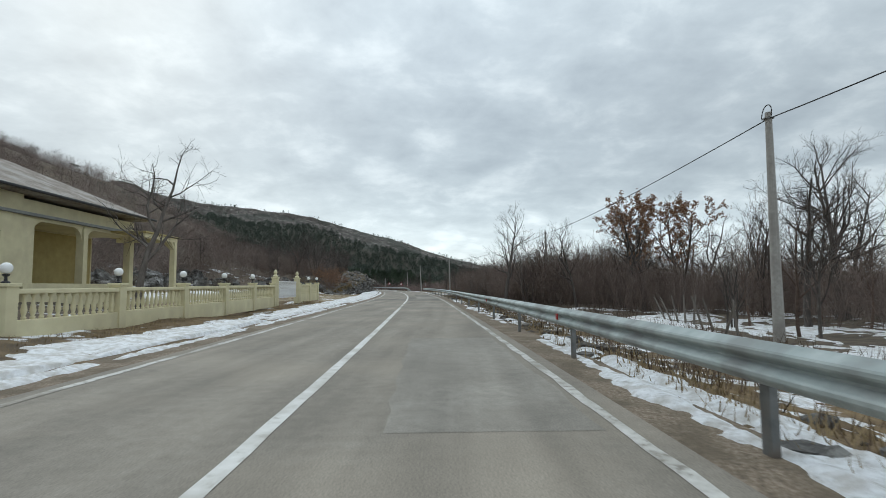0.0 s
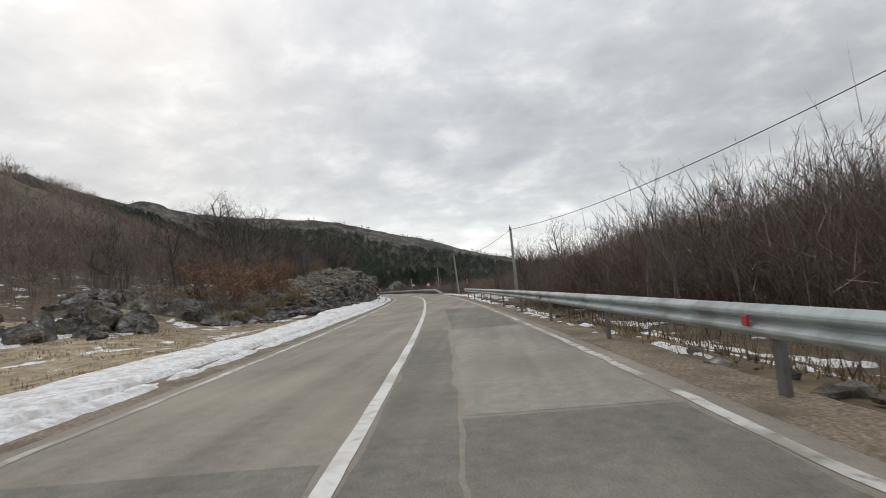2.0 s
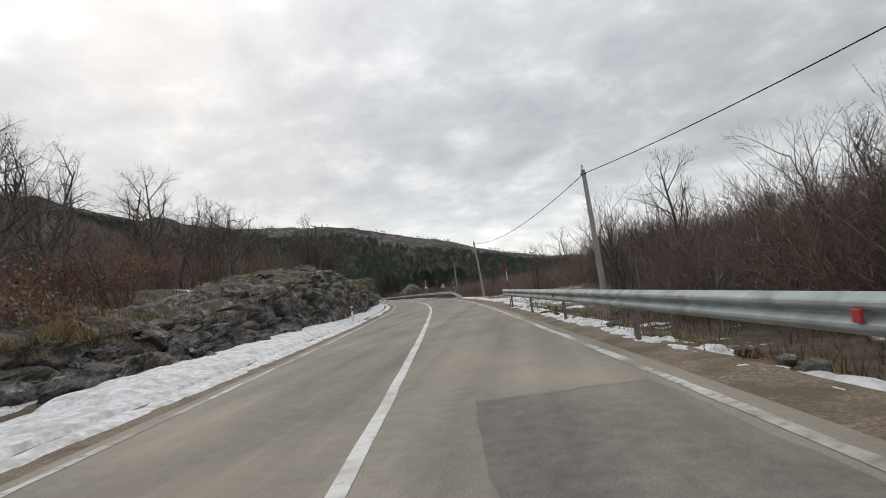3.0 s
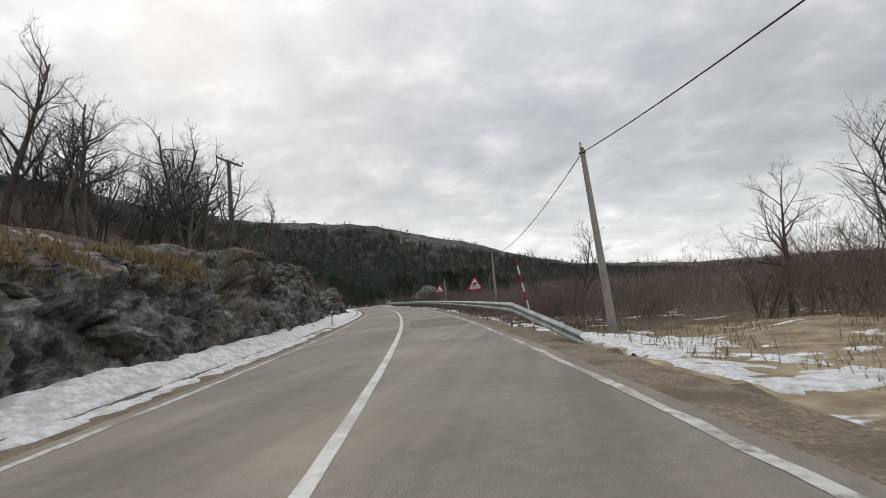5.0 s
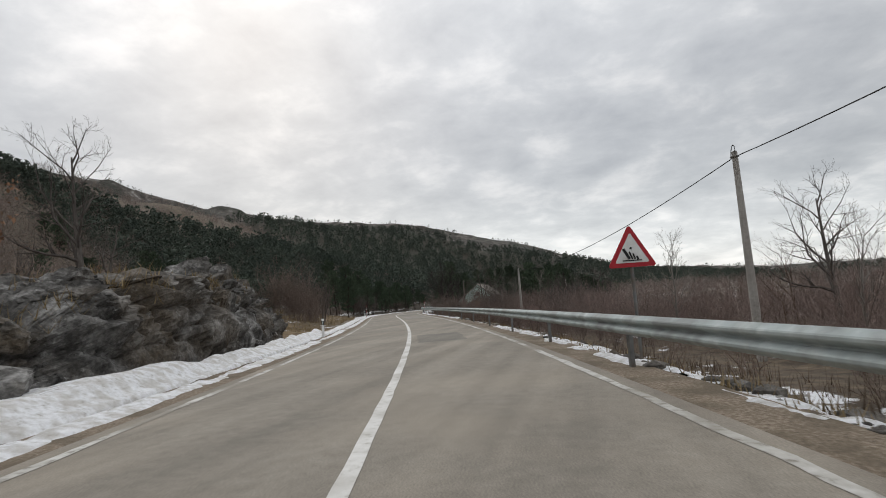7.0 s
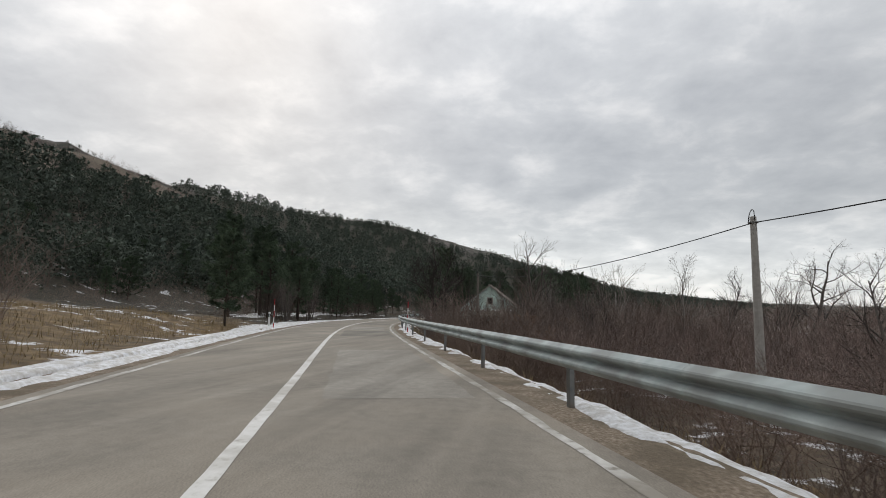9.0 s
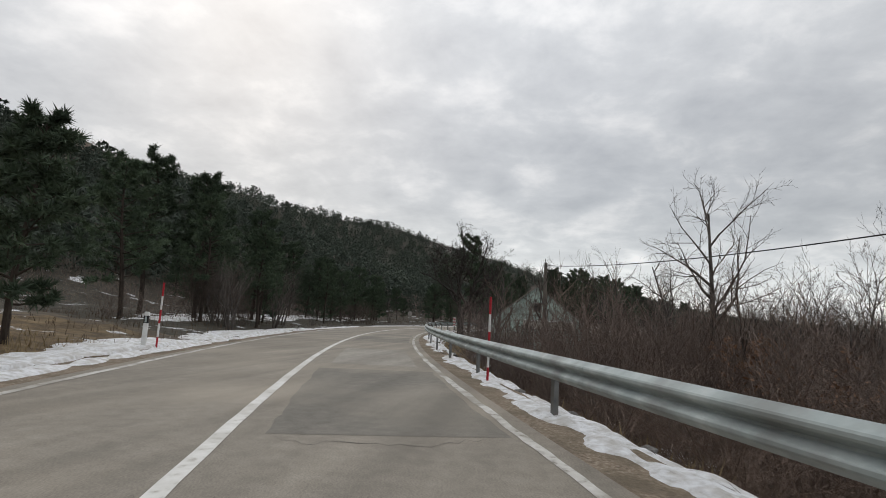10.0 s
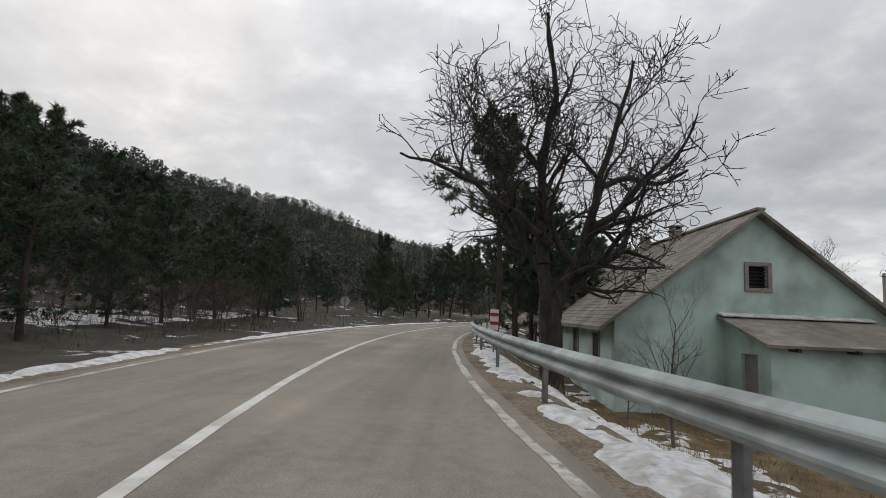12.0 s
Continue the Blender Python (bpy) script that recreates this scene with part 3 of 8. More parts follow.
POLES = [(10.8, 35.7, 6.6, 0.0, 0.0), (11.4, 78.3, 7.25, 0.0, -0.015), (0.2, 112.3, 6.05, -1.2, -0.02), (-7.42, 152.5, 6.6, -0.4, -0.055), (-14.7, 193.9, 5.9, -1.5, 0.0),
         (-27.2, 232.3, 4.5, -2.0, 0.0), (-40.9, 264.8, 5.0, -2.1, 0.0)]
HEADS = [Vector((12.0, -8.0, 6.4))]
for x, y, top, foot, lean in POLES:
    HEADS.append(concrete_pole(x, y, top, foot, lean, y > 240))
concrete_pole(12.0, -8.0, 6.5, 0.0)
HEADS.append(Vector((-24.0, 300.0, 4.6)))
concrete_pole(-24.0, 300.0, 4.8, -1.5)
SAG = [0.018, 0.008] + [0.022] * 8
for sag, a, b in zip(SAG, HEADS, HEADS[1:]):
    q = np.linspace(0, 1, 26)
    p = np.outer(1 - q, a) + np.outer(q, b)
    p[:, 2] -= sag * (b - a).length * 4 * q * (1 - q)
    v, f = tube(p, 0.019, 5)
    tagged(mesh_part("overhead_cable", v, f, CABLE), "sagging black overhead cable between the poles", "cable", "spans of cable")


# ---- repairs in the asphalt ----
for s0, s1, u0, u1 in ((63.4, 69.9, 0.92, 3.0), (64.9, 68.9, -2.95, -0.15), (63.4, 80.0, 0.12, 0.88), (79.7, 92.6, 1.02, 2.95), (153.8, 162.1, 0.4, 2.95), (192.5, 197, 0.3, 2.0), (242.4, 249.0, 0.4, 2.95), (261.2, 267.0, 0.3, 2.9), (268.6, 270.9, 0.5, 2.95)):
    asphalt_patch(s0, s1, u0, u1, ASPHALT_DARK, "darker repaired rectangle in the pale asphalt")
for s0, s1, u0, u1 in ((24.0, 32.1, 1.0, 2.95), (70.0, 79.6, 0.98, 2.95), (146.0, 153.7, 0.4, 2.95), (162.2, 171, 0.5, 2.9), (172, 176, -2.9, -0.4), (225, 234, 0.6, 2.8), (250, 256, 0.6, 2.7)):
    asphalt_patch(s0, s1, u0, u1, ASPHALT_PALE, "pale patched rectangle in the asphalt")


# ---- cracks ----
rng = random.Random(33)
CRACK = material("tar_filled_crack", [(0.3, (0.075, 0.069, 0.060)), (0.7, (0.135, 0.122, 0.103))], scale=9, rough=0.8, bump=0)


def crack(s, u0, u1):
    """A crooked crack across part of the road."""
    n = 26
    u = np.linspace(u0, u1, n)
    g = np.random.default_rng(int(s * 10))
    ss_ = s + np.cumsum(g.normal(0, 0.07, n))
    w = g.uniform(0.004, 0.012, n) * np.sin(np.linspace(0.15, 3.0, n))
    rows = [np.stack([*on_road(ss_ + k * w, u), 0 * u + 0.0038], -1) for k in (-1, 1)]
    ob = mesh_part("crack", np.stack(rows, 1).reshape(-1, 3), grid_faces(n, 2), CRACK)
    tagged(ob, "thin dark crack across the asphalt", "road crack", "cracks in the road", "structure")


for k in range(26):
    a = rng.uniform(-2.9, 2.0)
    crack(rng.uniform(22, 300), a, min(2.95, a + rng.uniform(0.5, 1.6)))
for a, b, c, d in ((32.15, 1.0, 3.0, 0), (63.35, 0.92, 3.0, 0), (64.85, -2.9, -0.2, 0), (79.65, 1.0, 2.95, 0), (92.6, 0.9, 2.9, 0), (153.75, 0.4, 2.95, 0), (162.1, 0.5, 2.95, 0), (242.3, 0.4, 2.95, 0), (261.1, 0.3, 2.9, 0)):
    crack(a, b, c)


# ---- snow lying beside the road ----
def snow_sheet(name, s0, s1, inner, outer, cover, seed, side, label, step=0.14, ustep=0.11, cap=0.08, groove=0.0, bank=0.0):
    """Lying snow between two lines (pairs of s, u); cover: how much of it is whole."""
    inner, outer = np.array(inner, float), np.array(outer, float)
    s0, s1 = s0 - 0.9, s1 + 0.9
    s = np.arange(s0, s1, step)
    a, b = np.interp(s, inner[:, 0], inner[:, 1]), np.interp(s, outer[:, 0], outer[:, 1])
    n = int(max(6, (b - a).max() / ustep))
    q = np.linspace(0, 1, n)
    S, Q = np.meshgrid(s, q, indexing="ij")
    Uabs = a[:, None] + (b - a)[:, None] * Q
    U = Uabs * side
    X, Y = on_road(S, U)
    base = land(X.ravel(), Y.ravel(), S.ravel(), U.ravel()).reshape(X.shape)
    base = np.where(np.abs(U) < 4.15, np.maximum(base, -0.02), base)
    ends = np.minimum(S - s0, s1 - S)
    edge = np.minimum(Q * (b - a)[:, None] / 0.45, (1 - Q) * (b - a)[:, None] / 0.7).clip(0, 1)
    th = 0.20 * (fbm(X / 0.75, Y / 0.75, 5, seed) - (1 - cover)) + 0.16 * (fbm(X / 5, Y / 5, 3, seed + 7) - 0.5) + 0.055 * (fbm(X / 0.26, Y / 0.26, 2, seed + 3) - 0.5)
    th = np.minimum(th, cap) - 0.13 * (1 - edge) ** 1.5
    shut = smooth(ends / 1.2)
    if (b - a).max() > 6:  # a wide field frays towards its borders
        rim = np.minimum(ends / 6, (1 - Q) * (b - a)[:, None] / 6).clip(0, 1)
        th -= 0.22 * (1 - rim) * (0.35 + fbm(X / 2.5, Y / 2.5, 3, seed + 2))
    if bank:  # heaped by the plough against the rocks
        lumps = 0.55 + 0.9 * fbm(X / 1.3, Y / 1.3, 4, seed + 4)
        th += bank * smooth((Uabs - 4.45) / 0.7) * smooth((1 - Q) * (b - a)[:, None] / 0.25) * lumps * shut
    if groove:  # the dark seam left by the plough
        th -= 0.11 * np.exp(-(((Uabs - groove - 0.15 * (fbm(S / 6, 0 * S, 2, 5) - 0.5)) / 0.09) ** 2)) * (0.5 + fbm(S / 2.0, 0 * S, 3, 8))
    th = th * shut - 0.06 * (1 - shut)
    Z = base + np.where(th < 0, np.maximum(3.0 * th, -0.12), th) + 0.008
    keep = (np.maximum.reduce([th[:-1, :-1], th[1:, :-1], th[:-1, 1:], th[1:, 1:]]) > -0.004)
    v = np.stack([X, Y, Z], -1).reshape(-1, 3)
    f = grid_faces(*X.shape, keep=keep)
    used = np.unique(f)
    back = np.zeros(len(v), int)
    back[used] = np.arange(len(used))
    ob = mesh_part(name, v[used], back[f], SNOW, smooth=True)
    tagged(ob, label, "snow", kind="stuff")


snow_sheet("snow", -20, 96, [(-20, 3.7), (96, 3.65)], [(-20, 6.6), (40, 6.4), (58, 6.5), (70, 6.9), (80, 6.6), (96, 6.8)], 0.80, 11, -1, "old trampled snow strip along the road verge", groove=4.3)
snow_sheet("snow", 96, 140, [(96, 3.6), (140, 3.5)], [(96, 6.6), (106, 7.0), (118, 5.9), (140, 5.7)], 0.79, 12, -1, "old snow strip below the rock bank", groove=4.3, bank=0.2)
snow_sheet("snow", 140, 205, [(140, 3.5), (205, 3.6)], [(140, 5.9), (160, 5.7), (172, 6.5), (182, 8.0), (188, 5.4), (205, 5.4)], 0.80, 13, -1, "old snow strip heaped below the cliff", groove=4.3, bank=0.3)
snow_sheet("snow", 205, 345, [(205, 3.65), (260, 3.6), (345, 3.5)], [(205, 5.4), (245, 5.6), (252, 6.6), (266, 6.0), (276, 4.7), (345, 4.3)], 0.82, 14, -1, "old snow strip along the road verge", groove=4.3)
snow_sheet("snow", -20, 112, [(-20, 3.6), (112, 3.62)], [(-20, 5.3), (112, 5.1)], 0.50, 15, 1, "broken dirty snow heaps along the guard rail", cap=0.15, step=0.11, ustep=0.09)
snow_sheet("snow", -20, 112, [(-20, 5.2), (112, 5.0)], [(-20, 9), (112, 8)], 0.44, 25, 1, "scattered snow patches behind the guard rail")
snow_sheet("snow", 110, 151, [(110, 4.0), (118, 4.2), (151, 4.2)], [(110, 6), (118, 12), (146, 12.5), (151, 7)], 0.56, 16, 1, "thin snow field beside the road")
snow_sheet("snow", 150, 236, [(150, 3.7), (236, 3.7)], [(150, 7.0), (200, 5.4), (236, 5.2)], 0.48, 17, 1, "broken snow heaps below the guard rail", cap=0.14, step=0.11, ustep=0.09)
snow_sheet("snow", 236, 312, [(236, 3.55), (312, 3.45)], [(236, 4.9), (262, 5.2), (312, 4.9)], 0.66, 18, 1, "snow strip below the guard rail", cap=0.12)
snow_sheet("snow", 262, 300, [(262, 6.2), (300, 6.2)], [(262, 11), (300, 8)], 0.45, 19, 1, "thin snow patches in the yard")
snow_sheet("snow", 46, 92, [(46, 14), (92, 13)], [(46, 25), (80, 23.5), (92, 18)], 0.66, 20, -1, "snow lying along the far side of the tawny field", step=0.3, ustep=0.25)
snow_sheet("snow", 258, 312, [(258, 8.4), (312, 8.8)], [(258, 15), (285, 20), (312, 19)], 0.55, 26, -1, "old snow on the floor of the pine wood", step=0.25, ustep=0.2)
snow_sheet("snow", 88, 116, [(88, 7.0), (116, 6.6)], [(88, 15), (104, 14), (116, 9)], 0.52, 27, -1, "thin snow among the broken rocks", cap=0.12)
snow_sheet("snow", 173, 190, [(173, 6.6), (190, 5.8)], [(173, 8.5), (180, 11.5), (190, 8.5)], 0.52, 28, -1, "thin snow among the rocks of the slope", cap=0.12)
snow_sheet("snow", 20, 62, [(20, 9.0), (62, 9.0)], [(20, 30), (62, 30)], 0.50, 21, 1, "thin snow patches on the meadow", step=0.35, ustep=0.3)


# ---- rock ----
def cell_value(p):
    """A random number that is the same all over one block of fractured rock."""
    q = noise.voronoi(p)[1][0]
    v = math.sin(q.x * 12.9898 + q.y * 78.233 + q.z * 37.719) * 43758.5453
    return v - math.floor(v)


def rock_noise(p, seed=0.0):
    """Rounded blocks between deep joints, at two sizes, on sloping beds."""
    warp = 0.45 * noise.noise(Vector((p[0] * 0.6, p[1] * 0.6, p[2] * 0.6 + seed)))
    x, y, z = p[0] + warp, p[1] - warp, p[2] + 0.16 * p[1] + 0.6 * warp
    q = Vector((x * 0.36 + seed, y * 0.30, z * 0.50))
    d = noise.voronoi(q)[0]
    big = min(1.0, (d[1] - d[0]) * 2.6) ** 0.55
    r = Vector((x * 0.95 + seed, y * 0.85, z * 1.45))
    e = noise.voronoi(r)[0]
    mid = min(1.0, (e[1] - e[0]) * 2.4) ** 0.6
    bed = (z * 1.25 + 0.6 * noise.noise(Vector((x * 0.3, y * 0.3, seed)))) % 1.0
    fine = noise.multi_fractal(Vector((x * 2.1 + seed, y * 2.1, z * 3.0)), 0.85, 2.2, 4) - 1.0
    return 0.95 * (big - 0.80) + 1.15 * (cell_value(q) - 0.5) + 0.50 * (mid - 0.75) + 0.46 * (cell_value(r) - 0.5) + 0.30 * fine + 0.24 * (0.5 - bed)


def block_mesh(seed):
    """A broken block: a ball cut flat by random planes, then roughened."""
    g = np.random.default_rng(seed)
    bm = bmesh.new()
    bmesh.ops.create_icosphere(bm, subdivisions=4, radius=1.15)
    planes = g.normal(0, 1, (11, 3))
    planes /= np.linalg.norm(planes, axis=1)[:, None]
    cuts = g.uniform(0.35, 0.85, 11)
    for v in bm.verts:
        p = np.array(v.co)
        for n, d in zip(planes, cuts):
            over = p @ n - d
            if over > 0:
                p = p - n * over * 0.99
        q = Vector(p)
        k = noise.multi_fractal(q * 3.4 + Vector((seed * 3.1, 0, 0)), 0.8, 2.1, 5) - 1.0
        v.co = q * (1 + 0.19 * k)
    return bm


BLOCKS = []
for k in range(6):
    b = part("rock_block_model", block_mesh(k + 1), ROCK)
    BLOCKS.append(b)


def cliff(name, s0, s1, heights, toes, label, back=3.5, steep=0.3, step=0.13, rows=64, seed=0.0, rough=0.55, rise=0.0):
    heights, toes = np.array(heights, float), np.array(toes, float)
    s = np.arange(s0, s1, step)
    v = np.zeros((len(s), rows, 3))
    for i, si in enumerate(s):
        h, toe = np.interp(si, heights[:, 0], heights[:, 1]), np.interp(si, toes[:, 0], toes[:, 1])
        fade = min(1.0, (si - s0) / 1.5, (s1 - si) / 1.2)
        for j in range(rows):
            q = j / (rows - 1)
            if q < 0.7:
                w = q / 0.7
                u, z = -(toe + steep * h * w**1.5), -0.3 + (h + 0.3) * math.sin(w * math.pi / 2) ** 0.8
            else:
                w = (q - 0.7) / 0.3
                u, z = -(toe + steep * h + back * w), h + rise * w - 0.4 * w * w
            x, y = on_road(si, u)
            k = rock_noise((x, y, z), seed) * rough * min(1.0, 0.25 + 3 * q) * (1 - 0.6 * max(0, (q - 0.8) / 0.2))
            u -= -k * (0.9 if q < 0.7 else 0.3)
            z += k * (0.25 if q < 0.7 else 0.6)
            if fade < 1:
                u -= (1 - fade) * 1.6
                z *= 0.35 + 0.65 * max(0.0, fade)
            over = u + toe - 0.25
            if over > 0:
                u = -toe + 0.25 + 0.35 * (1 - math.exp(-over / 0.35))
            x, y = on_road(si, u)
            v[i, j] = x, y, z
        if i + 1 == len(s) or i == 0:
            v[i, :, 2] = np.minimum(v[i, :, 2], 0.2)
    root = tagged(new(name), label, "rock", "rock outcrops beside the road")
    mesh_part("rock_core", v.reshape(-1, 3), grid_faces(len(s), rows), ROCK, root)
    # tufts of dry grass on the ledges and the top
    gn = np.random.default_rng(int(seed * 10) + 5)
    n = int((s1 - s0) * (900 if rise > 1.5 else 160))
    i, j = gn.integers(0, len(s), n), (rows * (0.35 + 0.64 * gn.uniform(0, 1, n) ** 0.8)).astype(int)
    p = v[i, j]
    ok = fbm(p[:, 0] / 1.1, p[:, 1] / 1.1 + p[:, 2], 3, 61) + 0.12 * (j / rows - 0.6) > 0.50
    p = p[ok]
    n = len(p)
    a, hh, lean = gn.uniform(0, 6.28, n), gn.uniform(0.10, 0.42, n), gn.uniform(0.2, 1.0, n)
    side = np.stack([-np.sin(a), np.cos(a), 0 * a], -1) * gn.uniform(0.008, 0.02, (n, 1))
    tip = np.stack([np.cos(a) * hh * lean, np.sin(a) * hh * lean, hh], -1)
    tuft = mesh_part("dry_grass", np.stack([p - side, p + side, p + tip], 1).reshape(-1, 3), np.arange(n * 3).reshape(-1, 3), GRASS, root)
    tagged(tuft, "tawny grass tufts on the ledges", kind="stuff")
    g = random.Random(int(seed * 10) + 1)
    si = s0 + 0.6
    while si < s1 - 0.5:
        h, toe = float(np.interp(si, heights[:, 0], heights[:, 1])), float(np.interp(si, toes[:, 0], toes[:, 1]))
        z = 0.25
        while z < h + 0.15:
            r = g.uniform(0.35, 1.0) * (0.7 + 0.08 * h)
            w = min(1.0, z / h)
            if g.random() < 0.36:
                x, y = on_road(si + g.uniform(-0.4, 0.4), -(toe + 0.78 * r + steep * h * w**1.5 + g.uniform(-0.35, 0.25)))
                m = Matrix.Translation((x, y, z)) @ Euler((g.uniform(-0.35, 0.35), g.uniform(-0.35, 0.35), g.uniform(0, 6.3))).to_matrix().to_4x4()
                share("rock_block", g.choice(BLOCKS), m @ Matrix.Diagonal((r * g.uniform(0.9, 1.4), r * g.uniform(0.8, 1.1), r * g.uniform(0.6, 0.95), 1)), root)
            z += r * g.uniform(0.7, 1.1)
        for _ in range(2):
            r = g.uniform(0.35, 0.8)
            x, y = on_road(si + g.uniform(-0.5, 0.5), -(toe + steep * h + g.uniform(0.3, back)))
            m = Matrix.Translation((x, y, h - 0.05 - g.uniform(0, 0.25))) @ Euler((g.uniform(-0.3, 0.3), g.uniform(-0.3, 0.3), g.uniform(0, 6.3))).to_matrix().to_4x4()
            share("rock_block", g.choice(BLOCKS), m @ Matrix.Diagonal((r * 1.3, r, r * 0.6, 1)), root)
        si += g.uniform(0.8, 1.35)


cliff("rock_outcrop", 91, 106, [(91, 0.4), (95, 0.8), (98, 1.2), (101, 1.4), (104, 1.3), (106, 1.0)], [(91, 9.6), (98, 7.8), (106, 7.4)],
      "low broken limestone bank with brown soil and snow", back=5, steep=0.9, seed=3.0, rough=0.6, rise=2.0)
cliff("rock_outcrop", 103.6, 137, [(103.6, 0.9), (107, 1.6), (112, 2.3), (118, 3.1), (124, 3.7), (130, 3.4), (134, 2.9), (137, 2.4)], [(103.6, 7.4), (110, 6.4), (120, 5.6), (130, 5.3), (137, 5.4)],
      "grey fractured limestone bank above the snow strip", back=4, steep=0.6, seed=9.0, rough=0.65, rise=0.9)
cliff("rock_outcrop", 136.5, 151.4, [(136.5, 2.2), (140, 2.6), (144, 2.9), (148, 3.0), (151.4, 2.8)], [(136.5, 5.6), (143, 5.7), (151.4, 5.5)],
      "dark layered limestone bank with grassy top and rusty stains", back=5.5, steep=0.6, seed=15.0, rough=0.6, rise=1.9)
cliff("rock_outcrop", 150.6, 156.4, [(150.6, 2.8), (152, 3.6), (154, 3.7), (155.3, 3.2), (156.4, 2.0)], [(150.6, 5.3), (156.4, 5.2)],
      "tall rounded limestone block with rusty stains", back=4.5, steep=0.2, seed=22.0, rough=0.55, rise=1.0)
cliff("rock_outcrop", 156.0, 162.6, [(156.0, 1.8), (158, 2.7), (161, 3.0), (162.6, 2.4)], [(156.0, 5.8), (159, 5.4), (162.6, 5.6)],
      "dark broken limestone bank beside the road", back=4, steep=0.4, seed=27.0, rough=0.6, rise=1.0)
cliff("rock_outcrop", 161.6, 171.0, [(161.6, 2.4), (163.4, 3.7), (166, 4.0), (168.6, 4.0), (170, 3.0), (171, 2.2)], [(161.6, 5.6), (166, 5.3), (171, 5.6)],
      "tall grey limestone face above the verge", back=4.5, steep=0.22, seed=31.0, rough=0.6, rise=0.8)
cliff("rock_outcrop", 170.4, 175.6, [(170.4, 2.4), (171.8, 3.5), (173.6, 3.7), (174.8, 3.2), (175.6, 1.8)], [(170.4, 5.8), (175.6, 6.0)],
      "pale rounded limestone block above the verge", back=4, steep=0.25, seed=36.0, rough=0.5, rise=0.6)
cliff("rock_outcrop", 175.2, 186, [(175.2, 1.8), (178, 1.9), (182, 1.5), (186, 1.2)], [(175.2, 8.0), (180, 8.4), (186, 7.6)],
      "broken limestone slope with dry brown plants", back=5, steep=0.9, seed=40.0, rough=0.6, rise=1.8)
cliff("rock_outcrop", 184.4, 199.6, [(184.4, 1.4), (187, 2.3), (191, 2.6), (196, 2.7), (198.4, 2.2), (199.6, 1.2)], [(184.4, 6.6), (189, 5.8), (195, 5.6), (199.6, 5.9)],
      "low rounded grey limestone outcrop", back=4, steep=0.35, seed=47.0, rough=0.55, rise=0.4)
cliff("rock_outcrop", 199.4, 203, [(199.4, 0.9), (201, 1.3), (203, 0.6)], [(199.4, 6.4), (201, 6.0), (203, 6.4)],
      "small grey limestone outcrop at the bend", back=2.5, steep=0.3, seed=53.0, rough=0.4)


rng = random.Random(21)
spots = [(96 + k * 1.15 + rng.uniform(-0.4, 0.4), 8.6 - (k * 0.15) + rng.uniform(-1.2, 0.6), rng.uniform(0.22, 0.6)) for k in range(18)]
spots += [(s, u, r) for s, u, r in ((107.0, 7.4, 0.75), (99.5, 8.8, 0.9), (152.8, 5.6, 0.5), (161.8, 5.5, 0.55), (176.2, 6.8, 0.7), (177.8, 6.4, 0.9), (179.4, 6.9, 0.75), (180.8, 6.1, 0.65), (183.5, 6.3, 0.8), (97.5, 6.6, 0.55), (98.6, 6.3, 0.4), (100.2, 6.7, 0.6), (103.0, 6.4, 0.35))]
spots += [(rng.uniform(175.5, 186), rng.uniform(5.6, 8.8), rng.uniform(0.15, 0.5)) for _ in range(34)]
spots += [(rng.uniform(83, 97), rng.uniform(11.5, 19), rng.uniform(0.35, 1.0)) for _ in range(34)]
spots += [(rng.uniform(46, 92), rng.uniform(21, 28), rng.uniform(0.4, 1.3)) for _ in range(70)]
spots += [(rng.uniform(138, 160), rng.uniform(4.9, 5.6), rng.uniform(0.12, 0.3)) for _ in range(10)]
for k, (s, u, r) in enumerate(spots):
    x, y = on_road(s, -u)
    m = Matrix.Translation((x, y, land_at(s, -u) + 0.22 * r)) @ Euler((rng.uniform(-0.3, 0.3), rng.uniform(-0.3, 0.3), rng.uniform(0, 6.3))).to_matrix().to_4x4() @ Matrix.Diagonal((r * rng.uniform(0.8, 1.3), r, r * rng.uniform(0.7, 1.1), 1))
    ob = share("boulder", BLOCKS[k % 6], m)
    tagged(ob, "grey broken limestone boulder at the foot of the bank", "boulder", "boulders below the bank")


for b in BLOCKS:
    bpy.data.objects.remove(b)


# ---- bare trees ----
def unit(v):
    return v / (np.linalg.norm(v) + 1e-9)


